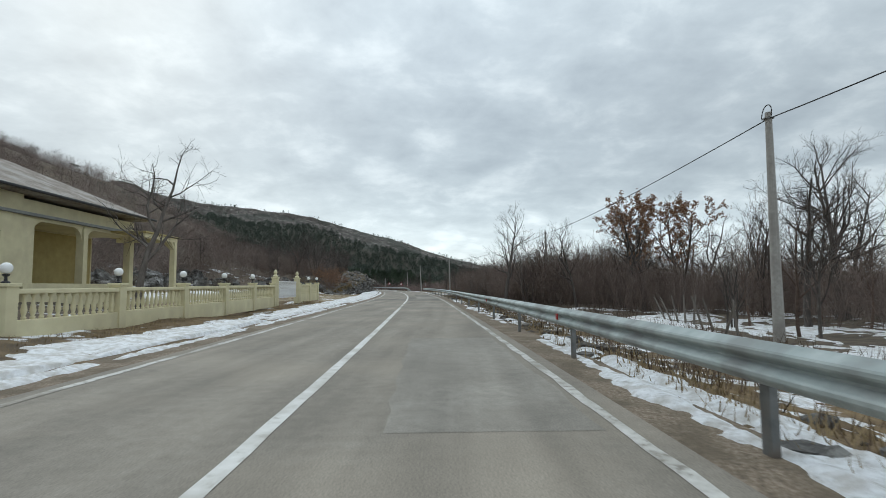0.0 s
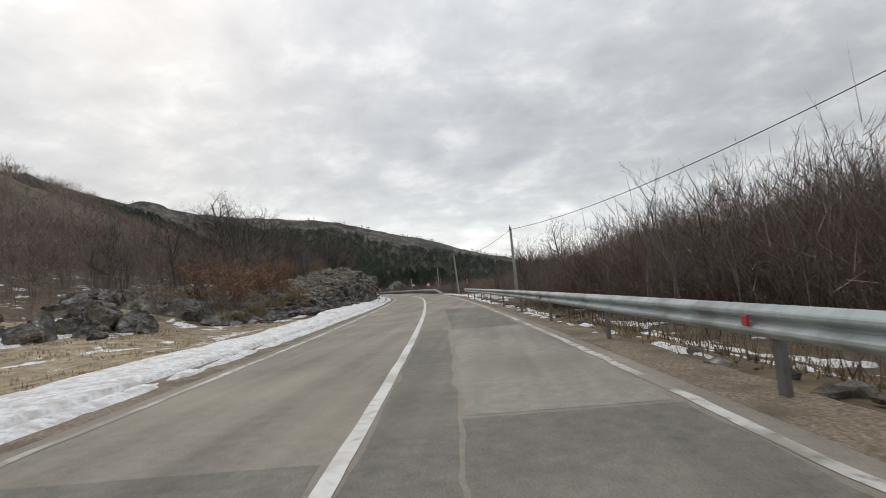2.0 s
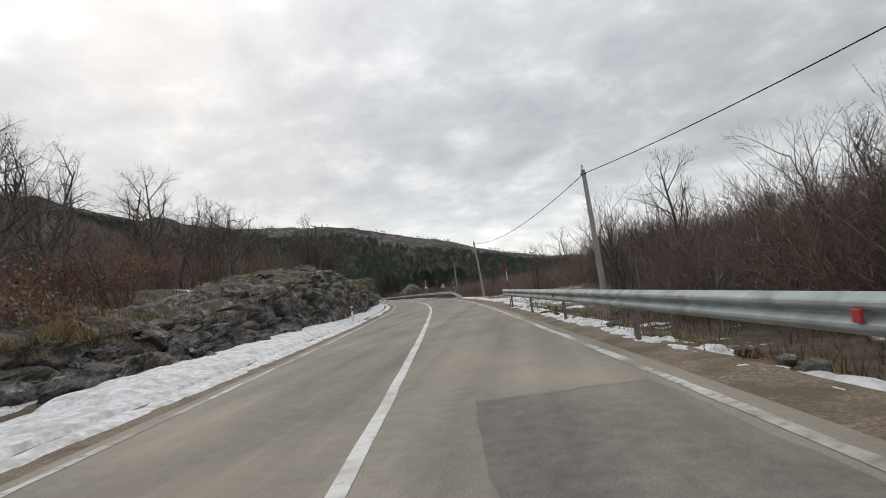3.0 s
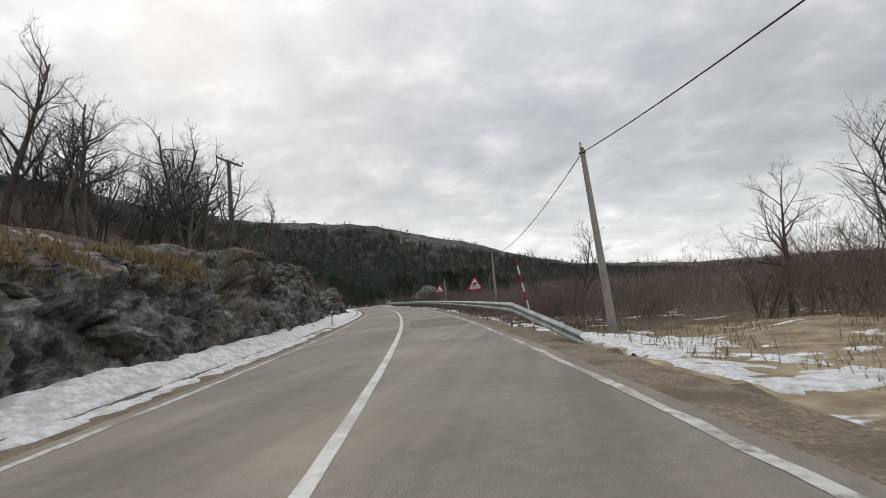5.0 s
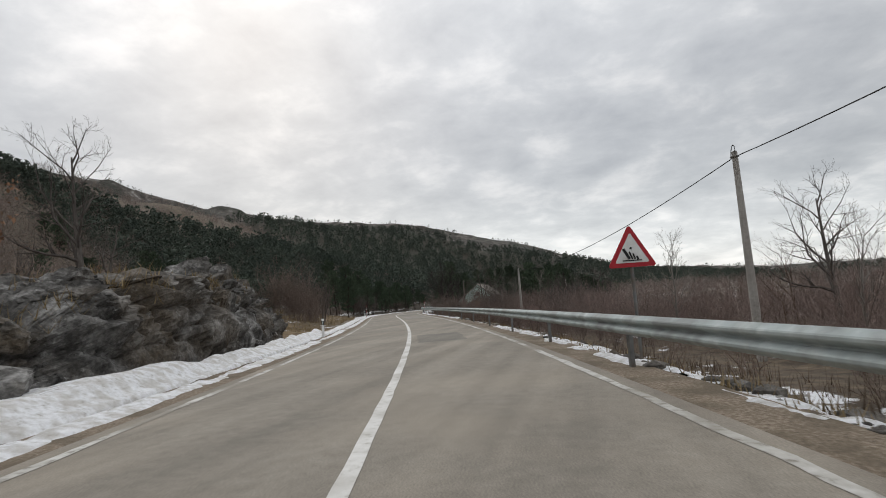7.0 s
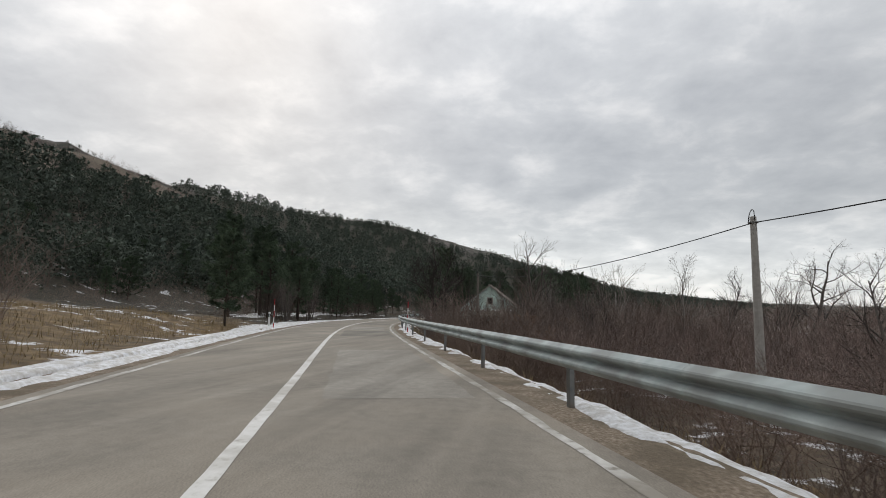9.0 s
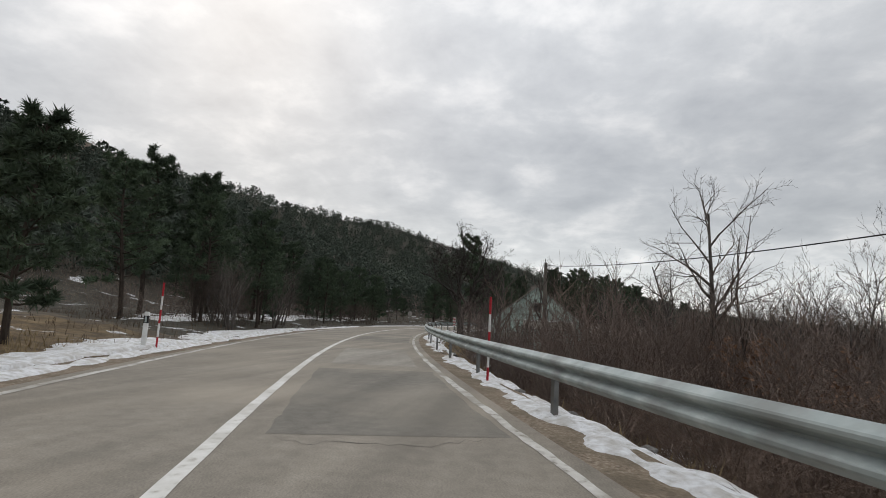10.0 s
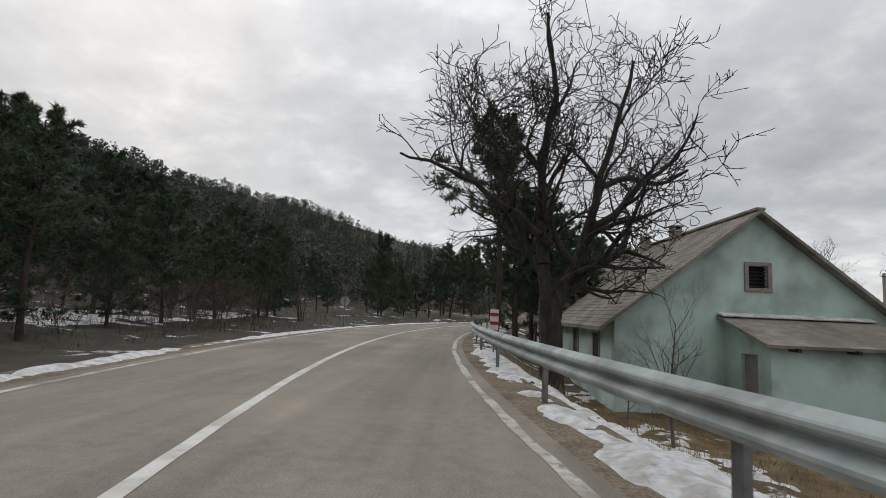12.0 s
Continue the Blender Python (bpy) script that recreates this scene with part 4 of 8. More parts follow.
def grow_segments(seed, height, radius, levels=4, wobble=0.16, lift=0.06, spread=(28, 55), kids=(9, 6, 5, 4), trunk=0.75, stems=1, ratio=0.52, bare=0.3, min_r=0.004):
    """Segments (start, end, radius, radius) of a branching plant that stands at the origin."""
    g = np.random.default_rng(seed)
    segs = []

    def limb(p, d, length, r, level):
        n = 7 if level == 0 else (1 if levels < 4 else 2) if level + 1 >= levels else 5 if level == 1 else 3
        step = length / n
        marks = []
        for i in range(n):
            d = unit(d + g.normal(0, wobble * (0.6 if level == 0 else 1.0), 3) + np.array([0, 0, lift * (level > 0)]))
            q = p + d * step
            ra, rb = r * (1 - 0.82 * i / n), r * (1 - 0.82 * (i + 1) / n)
            segs.append((p, q, max(ra, min_r), max(rb, min_r)))
            marks.append((p, q, d, rb, (i + 1) / n))
            p = q
        if level + 1 >= levels:
            return
        count = kids[min(level, len(kids) - 1)]
        for c in range(count):
            f = bare + (1 - bare) * (c + g.uniform(0.1, 0.9)) / count if level == 0 else 0.2 + 0.8 * (c + g.uniform(0, 1)) / count
            a, b, dd, rr, _ = marks[min(n - 1, int(f * n))]
            q = a + (b - a) * ((f * n) % 1.0)
            side = unit(np.cross(dd, g.normal(0, 1, 3)))
            turn = radians(g.uniform(*spread))
            nd = unit(dd * math.cos(turn) + side * math.sin(turn))
            if level == 0 and nd[2] < -0.1:
                nd[2] = 0.1
            limb(q, nd, length * ratio * g.uniform(0.65, 1.15) * (1.15 - 0.55 * f), max(rr * 0.72, r * 0.22), level + 1)

    for k in range(stems):
        a = g.uniform(0, 6.28)
        tilt = 0.0 if stems == 1 else g.uniform(0.08, 0.5)
        base = np.array([math.cos(a), math.sin(a), 0]) * (0 if stems == 1 else g.uniform(0.03, 0.35))
        d = unit(np.array([math.cos(a) * tilt, math.sin(a) * tilt, 1.0]))
        h = height * (1 if stems == 1 else g.uniform(0.6, 1.0))
        limb(base - np.array([0, 0, 0.25]), d, h * trunk + 0.25, radius * (1 if stems == 1 else g.uniform(0.6, 1.0)), 0)
    return segs


def prisms(segs):
    """Vertices and faces for segments: six-sided limbs, three-sided branches, and twigs that taper to a point."""
    vs, fs, at = [], [], 0
    for lo, hi, k in ((0.03, 9.0, 6), (0.012, 0.03, 3), (0.0, 0.012, 0)):
        part_ = [s for s in segs if lo < s[2] <= hi]
        if not part_:
            continue
        a, b = np.array([s[0] for s in part_]), np.array([s[1] for s in part_])
        ra, rb = np.array([s[2] for s in part_]), np.array([s[3] for s in part_])
        d = b - a
        ln = np.linalg.norm(d, axis=1)[:, None] + 1e-9
        d /= ln
        ref = np.where(np.abs(d[:, 2:3]) > 0.9, [[1.0, 0, 0]], [[0, 0, 1.0]])
        e = np.cross(d, ref)
        e /= np.linalg.norm(e, axis=1)[:, None]
        h = np.cross(d, e)
        n = k or 3
        t = np.arange(n) * 2 * np.pi / n
        ring = e[:, None] * np.cos(t)[None, :, None] + h[:, None] * np.sin(t)[None, :, None]
        if k:
            v = np.concatenate([a[:, None] + ring * ra[:, None, None], b[:, None] + ring * rb[:, None, None]], 1)
            base = at + 2 * k * np.arange(len(part_))
            for j in range(k):
                fs.append(np.stack([base + j, base + (j + 1) % k, base + k + (j + 1) % k, base + k + j], -1))
        else:
            v = np.concatenate([a[:, None] + ring * 1.25 * ra[:, None, None], (b + d * ln * 0.25)[:, None]], 1)
            base = at + 4 * np.arange(len(part_))
            for j in range(3):
                fs.append(np.stack([base + j, base + (j + 1) % 3, base + 3], -1))
        vs.append(v.reshape(-1, 3))
        at += v.size // 3
    return np.concatenate(vs), [tuple(f) for block in fs for f in block.tolist()]


def leaf_cards(segs, count, size, seed, low=0.4):
    """Small single leaves on the thin ends of the twigs."""
    g = np.random.default_rng(seed)
    ends = np.array([s[1] for s in segs if s[3] < 0.02])
    ends = ends[ends[:, 2] > low * ends[:, 2].max()]
    p = ends[g.integers(0, len(ends), count)] + g.normal(0, size * 0.8, (count, 3))
    d, e = g.normal(0, 1, (count, 3)), g.normal(0, 1, (count, 3))
    d /= np.linalg.norm(d, axis=1)[:, None]
    e = np.cross(d, e)
    e /= np.linalg.norm(e, axis=1)[:, None]
    w = size * g.uniform(0.6, 1.3, (count, 1))
    v = np.stack([p - d * w, p + e * w * 0.45, p + d * w, p - e * w * 0.45], 1)
    return v.reshape(-1, 3), np.arange(count * 4).reshape(-1, 4)


def bare_tree(name, seed, mat, leaves=0, **kw):
    segs = grow_segments(seed, **kw)
    limit = kw["radius"] * 0.30
    root = new(name)
    stem = [s for s in segs if s[2] > limit]
    crown = [s for s in segs if s[2] <= limit]
    mesh_part("trunk", *prisms(stem), mat, root)
    mesh_part("crown", *prisms(crown), mat, root, "bare branches and twigs")
    if leaves:
        mesh_part("dead_leaves", *leaf_cards(segs, leaves, 0.062, seed), DEAD_LEAF, root, "withered orange-brown leaves")
    return root


def stand(kind, s, u, height=1.0, turn=0.0, lean=0.0, sink=0.05, label="", group="", category="tree"):
    """A copy of a model tree at s, u; height: scale."""
    x, y = on_road(s, u)
    m = Matrix.Translation((x, y, land_at(s, u) - sink)) @ Matrix.Rotation(turn, 4, "Z") @ Matrix.Rotation(lean, 4, "X")
    model = MODELS[kind]
    if model["fresh"]:
        ob = model["ob"]
        ob.matrix_basis = m
        model["fresh"] = False
    else:
        ob = copy_thing(model["ob"], m)
    ob.scale = (height, height, height)
    tagged(ob, label or model["label"], category if category != "tree" else model["category"], group or model["group"])
    return ob


MODELS = {}


def model(kind, ob, label, category, group):
    MODELS[kind] = dict(ob=ob, label=label, category=category, group=group, fresh=True)


model("oak1", bare_tree("bare_tree", 1, BARK, height=8, radius=0.14, levels=4, kids=(12, 7, 6), wobble=0.15, lift=0.05), "bare grey deciduous tree with fine twigs", "tree", "bare trees")
model("oak2", bare_tree("bare_tree", 2, BARK, height=8, radius=0.15, levels=4, kids=(10, 8, 6), wobble=0.22, lift=0.03, spread=(35, 65)), "bare gnarled grey oak with crooked branches", "tree", "bare trees")
model("slim1", bare_tree("bare_tree", 3, BARK, height=7, radius=0.085, levels=4, kids=(13, 6, 4), wobble=0.10, lift=0.10, spread=(22, 42)), "slender bare tree with upright branches", "tree", "bare trees")
model("slim2", bare_tree("bare_tree", 4, BARK_BROWN, height=6.5, radius=0.075, levels=4, kids=(12, 6, 4), wobble=0.14, lift=0.09, spread=(25, 50)), "slender bare brown sapling", "tree", "bare trees")
model("pale", bare_tree("bare_tree", 5, BARK_PALE, height=6, radius=0.075, levels=4, kids=(12, 7, 5), wobble=0.13, lift=0.08, spread=(25, 48)), "pale bare tree with fine twigs", "tree", "bare trees")
model("multi", bare_tree("bare_tree", 6, BARK, height=7, radius=0.085, levels=4, kids=(7, 5, 4), stems=4, wobble=0.13, lift=0.08, spread=(22, 46)), "bare many-stemmed grey tree", "tree", "bare trees")
model("bush1", bare_tree("bare_shrub", 7, BARK_BROWN, height=3.6, radius=0.024, levels=3, kids=(7, 5), stems=9, trunk=0.95, wobble=0.24, lift=0.05, min_r=0.004, spread=(18, 45), bare=0.08), "dense brown leafless shrub", "shrub", "leafless shrubs")
model("bush2", bare_tree("bare_shrub", 8, BARK_BROWN, height=3.2, radius=0.022, levels=3, kids=(7, 5), stems=10, trunk=0.95, wobble=0.28, lift=0.03, min_r=0.004, spread=(20, 55), bare=0.06), "tangled brown leafless shrub", "shrub", "leafless shrubs")
model("bush3", bare_tree("bare_shrub", 9, BARK, height=3.4, radius=0.025, levels=3, kids=(7, 5), stems=8, trunk=0.95, wobble=0.25, lift=0.05, min_r=0.004, spread=(18, 48), bare=0.1), "dense grey leafless shrub", "shrub", "leafless shrubs")
model("russet", bare_tree("russet_shrub", 10, BARK_BROWN, leaves=420, height=2.6, radius=0.03, levels=3, kids=(8, 6), stems=10, trunk=0.95, wobble=0.18, lift=0.06, bare=0.1), "rusty brown shrub holding withered leaves", "shrub", "russet shrubs")
model("leafy", bare_tree("oak_tree", 11, BARK, leaves=4200, height=7, radius=0.12, levels=4, kids=(9, 6, 4), wobble=0.17, lift=0.05), "oak holding withered orange leaves", "tree", "bare trees")


# ---- pines ----
def needle_tufts(centres, dirs, size, blades, g, width=0.07):
    n = len(centres)
    d = dirs[:, None] * 0.55 + g.normal(0, 0.62, (n, blades, 3))
    d /= np.linalg.norm(d, axis=2)[:, :, None] + 1e-9
    L_ = size[:, None, None] * g.uniform(0.65, 1.2, (n, blades, 1))
    side = np.cross(d, g.normal(0, 1, (n, blades, 3)))
    side /= np.linalg.norm(side, axis=2)[:, :, None] + 1e-9
    c = centres[:, None]
    v = np.stack([c + side * L_ * width, c - side * L_ * width, c + d * L_], 2)
    return v.reshape(-1, 3), np.arange(n * blades * 3).reshape(-1, 3)


def pine(seed, height, crown=0.35, reach=0.27, limbs=46, blades=15, dense=1.0, top=0.75, bias=0.0):
    g = np.random.default_rng(seed)
    root = new("pine_tree")
    lean = g.normal(0, 0.02, 2)
    zs = np.linspace(-0.3, height, 10)
    bend = [np.array([lean[0] * z + 0.12 * math.sin(z * 0.7 + seed), lean[1] * z + 0.10 * math.cos(z * 0.5), z]) for z in zs]
    r0 = height * 0.017
    v, f = tube(bend, np.linspace(r0, r0 * 0.2, 10), 8)
    stem_v, stem_f = v, f
    segs, cen, out, siz = [], [], [], []
    for k in range(limbs):
        q = crown + (1 - crown) * ((k + g.uniform(0, 1)) / limbs) ** 0.9
        z = q * height
        rel = (q - crown) / (1 - crown)
        length = height * reach * (0.35 + 0.65 * (1 - rel) ** top) * g.uniform(0.6, 1.15) * (0.55 + 0.45 * min(1, rel * 6 + 0.3))
        a = k * 2.4 + g.uniform(-0.5, 0.5)
        length *= 1 - bias * math.cos(a)
        p = np.array([np.interp(z, zs, [b[0] for b in bend]), np.interp(z, zs, [b[1] for b in bend]), z])
        d = unit(np.array([math.cos(a), math.sin(a), 0.12 + 0.5 * rel + g.normal(0, 0.12)]))
        n = 4
        for i in range(n):
            nd = unit(d + g.normal(0, 0.13, 3) + np.array([0, 0, 0.06]))
            qn = p + nd * length / n
            rr = r0 * 0.32 * (1 - rel * 0.6)
            segs.append((p, qn, rr * (1 - i / n) + 0.008, rr * (1 - (i + 1) / n) + 0.008))
            if i >= 1:
                for _ in range(int(round(3 * dense))):
                    sd = unit(np.cross(nd, np.array([0, 0, 1.0])) * g.choice([-1, 1]) + nd * 0.6 + g.normal(0, 0.25, 3))
                    ll = length * 0.26 * g.uniform(0.4, 1.2)
                    tip = qn + sd * ll
                    for w in (0.4, 0.7, 1.0):
                        cen.append(qn + sd * ll * w + g.normal(0, 0.05, 3))
                        out.append(unit(sd + np.array([0, 0, 0.5])))
                        siz.append(g.uniform(0.20, 0.33) * (0.6 + 0.05 * height))
            p, d = qn, nd
        cen.append(p); out.append(unit(d + np.array([0, 0, 0.4]))); siz.append(0.28 * (0.6 + 0.05 * height))
    v, f = prisms(segs)
    mesh_part("trunk", np.concatenate([stem_v, v]), list(stem_f) + [tuple(i + len(stem_v) for i in face) for face in f], PINE_BARK, root, "dark trunk and branches")
    v, f = needle_tufts(np.array(cen), np.array(out), np.array(siz) * 1.12, blades, g, width=0.10)
    mesh_part("crown", v, f, NEEDLES, root, "dark green needle clumps")
    return root


model("pine1", pine(1, 11.0, crown=0.30, limbs=44), "dark green pine with a dense crown", "pine tree", "pines")
model("pine2", pine(2, 12.5, crown=0.42, reach=0.24, limbs=40), "tall dark pine with a bare lower trunk", "pine tree", "pines")
model("pine3", pine(3, 9.0, crown=0.22, reach=0.30, limbs=40), "broad dark green pine beside the road", "pine tree", "pines")
model("pine4", pine(4, 6.0, crown=0.15, reach=0.30, limbs=36), "young green pine with low branches", "pine tree", "pines")

model("pine6", pine(6, 11.0, crown=0.46, reach=0.23, limbs=40, blades=13, dense=1.2, bias=0.5), "tall pine with a bare trunk behind the old tree", "pine tree", "pines")
model("pine5", pine(5, 8.0, crown=0.08, reach=0.34, limbs=44, blades=15, top=0.6), "low spreading dark pine with branches to the ground", "pine tree", "pines")


# ---- the walnut and the named trees ----
OLD_BARK = material("dark_furrowed_bark", [(0.3, (0.022, 0.018, 0.016)), (0.55, (0.050, 0.043, 0.038)), (0.8, (0.095, 0.084, 0.075))], scale=6, rough=0.95, bump=0.9, depth=0.04, stretch=(1, 1, 0.35))


def big_walnut():
    """The old spreading tree by the mint-green house: a short bole, forked leaders and long crooked limbs."""
    root = new("walnut_tree")
    g = np.random.default_rng(77)
    segs = []

    def outside(p):
        bulge = 1.0 + 0.20 * math.sin(3.0 * math.atan2(p[1], p[0]) + 1.7 * p[2])
        return (p[0] ** 2 + p[1] ** 2) / (4.6 * bulge) ** 2 + ((p[2] - 6.6) / 4.6) ** 2 > 1.0

    def limb(p, d, length, r, level, free=False):
        n = (0, 12, 8, 5, 3)[level]
        bend = np.zeros(3)
        for i in range(n):
            bend = 0.3 * bend + g.normal(0, (0, 0.16, 0.18, 0.20, 0.2)[level], 3) * (1, 1, 0.8)
            d = unit(d + bend + np.array([0, 0, 0.05]))
            q = p + d * length / n
            ra, rb = r * (1 - 0.84 * i / n), r * (1 - 0.84 * (i + 1) / n)
            segs.append((p, q, max(ra, 0.0125), max(rb, 0.009)))
            if level < 4 and i >= (0, 2, 1, 0)[level] and g.random() < (0, 0.85, 0.68, 0.5)[level]:
                side = unit(np.cross(d, g.normal(0, 1, 3)))
                turn = radians(g.uniform(30, 68))
                nd = unit(d * math.cos(turn) + side * math.sin(turn))
                limb(q, nd, (0, 1.55, 0.75, 0.34)[level] * g.uniform(0.55, 1.3), max(rb * g.uniform(0.5, 0.75), 0.012), level + 1)
            if outside(q) and not free:
                break
            p = q

    def leader(points, girth, limbs, low):
        p = [np.array(q, float) for q in points]
        ends = np.linspace(0, len(p) - 1, 15)
        pts = [np.array([np.interp(e, range(len(p)), [q[k] for q in p]) for k in range(3)]) + (g.normal(0, 0.05, 3) if 0 < e < len(p) - 1 else 0) for e in ends]
        r = np.linspace(girth[0], girth[1], 15)
        segs.extend((pts[i], pts[i + 1], r[i], r[i + 1]) for i in range(14))
        for k in range(limbs):
            f = low + (0.98 - low) * (k + g.uniform(0, 0.6)) / limbs
            at = pts[int(f * 14)]
            way = 2.4 * k + g.uniform(-0.4, 0.4)
            limb(at, unit(np.array([math.cos(way), math.sin(way), np.interp(f, [0, 1], [0.35, 1.2])])), np.interp(f, [0.2, 1], [3.6, 1.9]) * g.uniform(0.8, 1.2),
                 r[int(f * 14)] * g.uniform(0.5, 0.7), 1)

    segs.append((np.array([0.06, 0, -1.2]), np.array([0.03, 0, 0.1]), 0.46, 0.36))
    segs.append((np.array([0.03, 0, 0.1]), np.array([-0.03, 0, 1.4]), 0.36, 0.32))
    segs.append((np.array([-0.03, 0, 1.4]), np.array([-0.08, 0, 2.5]), 0.32, 0.31))
    leader([(-0.06, 0, 1.7), (-0.10, 0, 2.6), (-0.35, 0.1, 4.4), (-0.25, 0.2, 6.4), (-0.05, 0, 8.4), (-0.3, -0.2, 10.6)], (0.24, 0.045), 8, 0.22)
    leader([(-0.04, 0, 1.7), (0.10, 0, 2.5), (0.75, -0.2, 3.7), (1.15, -0.2, 5.4), (1.75, 0.1, 7.4), (2.2, 0.2, 9.4)], (0.22, 0.04), 7, 0.25)
    leader([(-0.06, 0.03, 2.2), (-0.2, 0.1, 3.0), (-0.8, 0.5, 4.4), (-1.5, 0.4, 6.2), (-1.9, 0.2, 8.2)], (0.15, 0.035), 5, 0.3)
    leader([(-0.1, -0.1, 4.0), (-1.5, -0.6, 5.0), (-2.9, -0.5, 5.9), (-4.3, -0.2, 6.4)], (0.12, 0.03), 5, 0.35)
    # the low limbs that reach towards the house
    limb(np.array([0.35, -0.1, 3.1]), unit(np.array([1.0, -0.25, 0.28])), 5.6, 0.14, 1, True)
    limb(np.array([0.9, -0.2, 4.4]), unit(np.array([1.0, -0.1, 0.5])), 4.6, 0.13, 1, True)
    limb(np.array([1.2, -0.1, 5.6]), unit(np.array([1.0, 0.2, 0.75])), 4.0, 0.11, 1)
    limb(np.array([0.1, 0.1, 2.7]), unit(np.array([0.9, 0.5, 0.12])), 3.2, 0.09, 1, True)
    stem = [q for q in segs if q[2] > 0.07]
    crown = [q for q in segs if q[2] <= 0.07]
    mesh_part("trunk", *prisms(stem), OLD_BARK, root, "thick forked grey trunk and limbs")
    mesh_part("crown", *prisms(crown), OLD_BARK, root, "bare crooked branches and twigs")
    return root


model("haze", bare_tree("bare_shrub", 15, BARK_ROSY, height=5.0, radius=0.04, levels=4, kids=(7, 5, 3), stems=7, trunk=0.9, wobble=0.18, lift=0.05, min_r=0.006, spread=(22, 50), bare=0.12), "pale reddish-grey leafless thicket tree", "tree", "bare trees")
model("walnut", big_walnut(), "large old bare tree with a wide crooked crown", "tree", "trees by the house")
stand("walnut", 285.6, 5.5, 0.96, turn=0.0)
for s, u, h, a in ((252.0, 6.0, 0.6, 0.3), (254.6, 6.4, 0.7, 1.4), (257.0, 6.8, 0.62, 2.6), (259.4, 7.3, 0.7, 3.9), (261.8, 7.8, 0.6, 5.0), (264.0, 8.4, 0.55, 0.9), (255.5, 5.5, 0.7, 2.1), (258.5, 5.9, 0.85, 4.5), (261.5, 6.2, 0.85, 1.1), (264.5, 6.5, 0.8, 3.3)):
    stand("haze", s, u, 1.03 * h, turn=a)
stand("multi", 268.0, 6.9, 0.6, turn=0.8)
# right of the road
for kind, s, u, h, a in (("oak1", 60.9, 7.9, 1.2, 0.3), ("multi", 65.5, 10.8, 1.15, 1.3), ("oak1", 57.2, 12.6, 0.95, 2.0), ("leafy", 53, 14.9, 1.3, 0.7), ("leafy", 54.5, 16.8, 1.2, 2.7), ("leafy", 51.5, 17.4, 1.15, 4.4), ("oak1", 55.5, 19.5, 1.2, 1.2), ("multi", 58.0, 16.5, 1.1, 3.2), ("oak1", 43.5, 21.5, 1.25, 3.0),
                         ("oak2", 39.5, 16.5, 1.0, 4.0), ("multi", 47, 20, 1.25, 5.0), ("slim1", 36, 14.2, 0.75, 1.0), ("oak1", 152.5, 16.0, 0.95, 0.5), ("multi", 144.5, 13.0, 1.0, 2.2),
                         ("oak1", 149, 19, 1.1, 1.7), ("slim1", 172, 13.5, 0.75, 2.9), ("pale", 171, 15, 0.75, 4.4), ("oak1", 168.5, 13.0, 1.0, 5.1), ("pale", 189.5, 13.2, 0.85, 0.9)):
    stand(kind, s, u, h, turn=a)
for kind, s, u, h, a in (("oak1", 177, 12.6, 0.9, 3.3), ("oak2", 244, 27, 1.1, 0.2), ("pale", 248, 17, 1.15, 1.1), ("pale", 246, 20, 1.25, 2.5), ("oak1", 254.5, 13.6, 1.27, 3.9), ("pale", 252, 17.5, 1.2, 0.6), ("slim1", 263.5, 13.4, 1.05, 5.5),
                         ("oak2", 258, 15.5, 0.78, 1.5), ("slim1", 275, 10.2, 1.05, 2.7), ("oak1", 264.3, 7.25, 0.94, 4.7), ("oak1", 264.1, 10.7, 0.97, 2.2), ("slim1", 272, 17, 1.2, 0.4), ("slim2", 281.5, 15.4, 1.3, 3.6), ("oak2", 266, 18, 1.2, 2.0),
                         ("slim1", 283.9, 7.9, 0.55, 1.0), ("slim2", 286.2, 7.7, 0.36, 2.0), ("oak1", 314.2, 27.4, 1.2, 2.0), ("slim1", 311.0, 30.0, 1.2, 4.0), ("leafy", 250.5, 14.5, 0.5, 4.0)):
    stand(kind, s, u, h, turn=a)
# on the left bank
for kind, s, u, h, a in (("oak1", 195.5, -12.2, 1.22, 2.2), ("oak2", 172.0, -12.0, 0.8, 5.4), ("oak2", 160, -12, 1.2, 0.3), ("oak2", 163.5, -11.2, 1.1, 1.6), ("oak1", 167, -12.5, 1.2, 2.6), ("oak2", 169.8, -11.4, 0.95, 4.4), ("oak2", 174.5, -13.0, 0.8, 0.7), ("oak1", 178.5, -13.5, 0.6, 1.9), ("multi", 172.5, -14.5, 0.9, 4.1), ("oak2", 183, -15, 0.58, 5.0), ("oak2", 101.5, -12.2, 0.85, 0.4), ("oak2", 106.5, -15.2, 1.15, 2.4), ("oak1", 105.8, -11.0, 0.5, 3.3), ("multi", 114.6, -11.0, 0.62, 1.9), ("oak1", 119, -13, 0.7, 0.9), ("pale", 124, -13, 0.75, 4.2),
                         ("oak2", 151, -11.4, 0.8, 1.2), ("multi", 156, -13.5, 1.0, 5.0), ("oak2", 158, -10.2, 0.65, 2.8), ("oak1", 161.5, -14.5, 1.0, 0.1), ("oak2", 165, -12, 0.85, 3.7), ("multi", 162, -11.8, 0.8, 4.9),
                         ("slim1", 169.5, -11, 0.62, 2.1), ("oak2", 202, -15, 0.95, 1.6), ("multi", 226, -7.4, 0.9, 3.2), ("oak1", 231, -9.2, 1.0, 4.1), ("pine4", 250.0, -6.6, 0.88, 1.0), ("oak2", 41.9, -10.6, 1.15, 0.9)):
    stand(kind, s, u, h, turn=a)
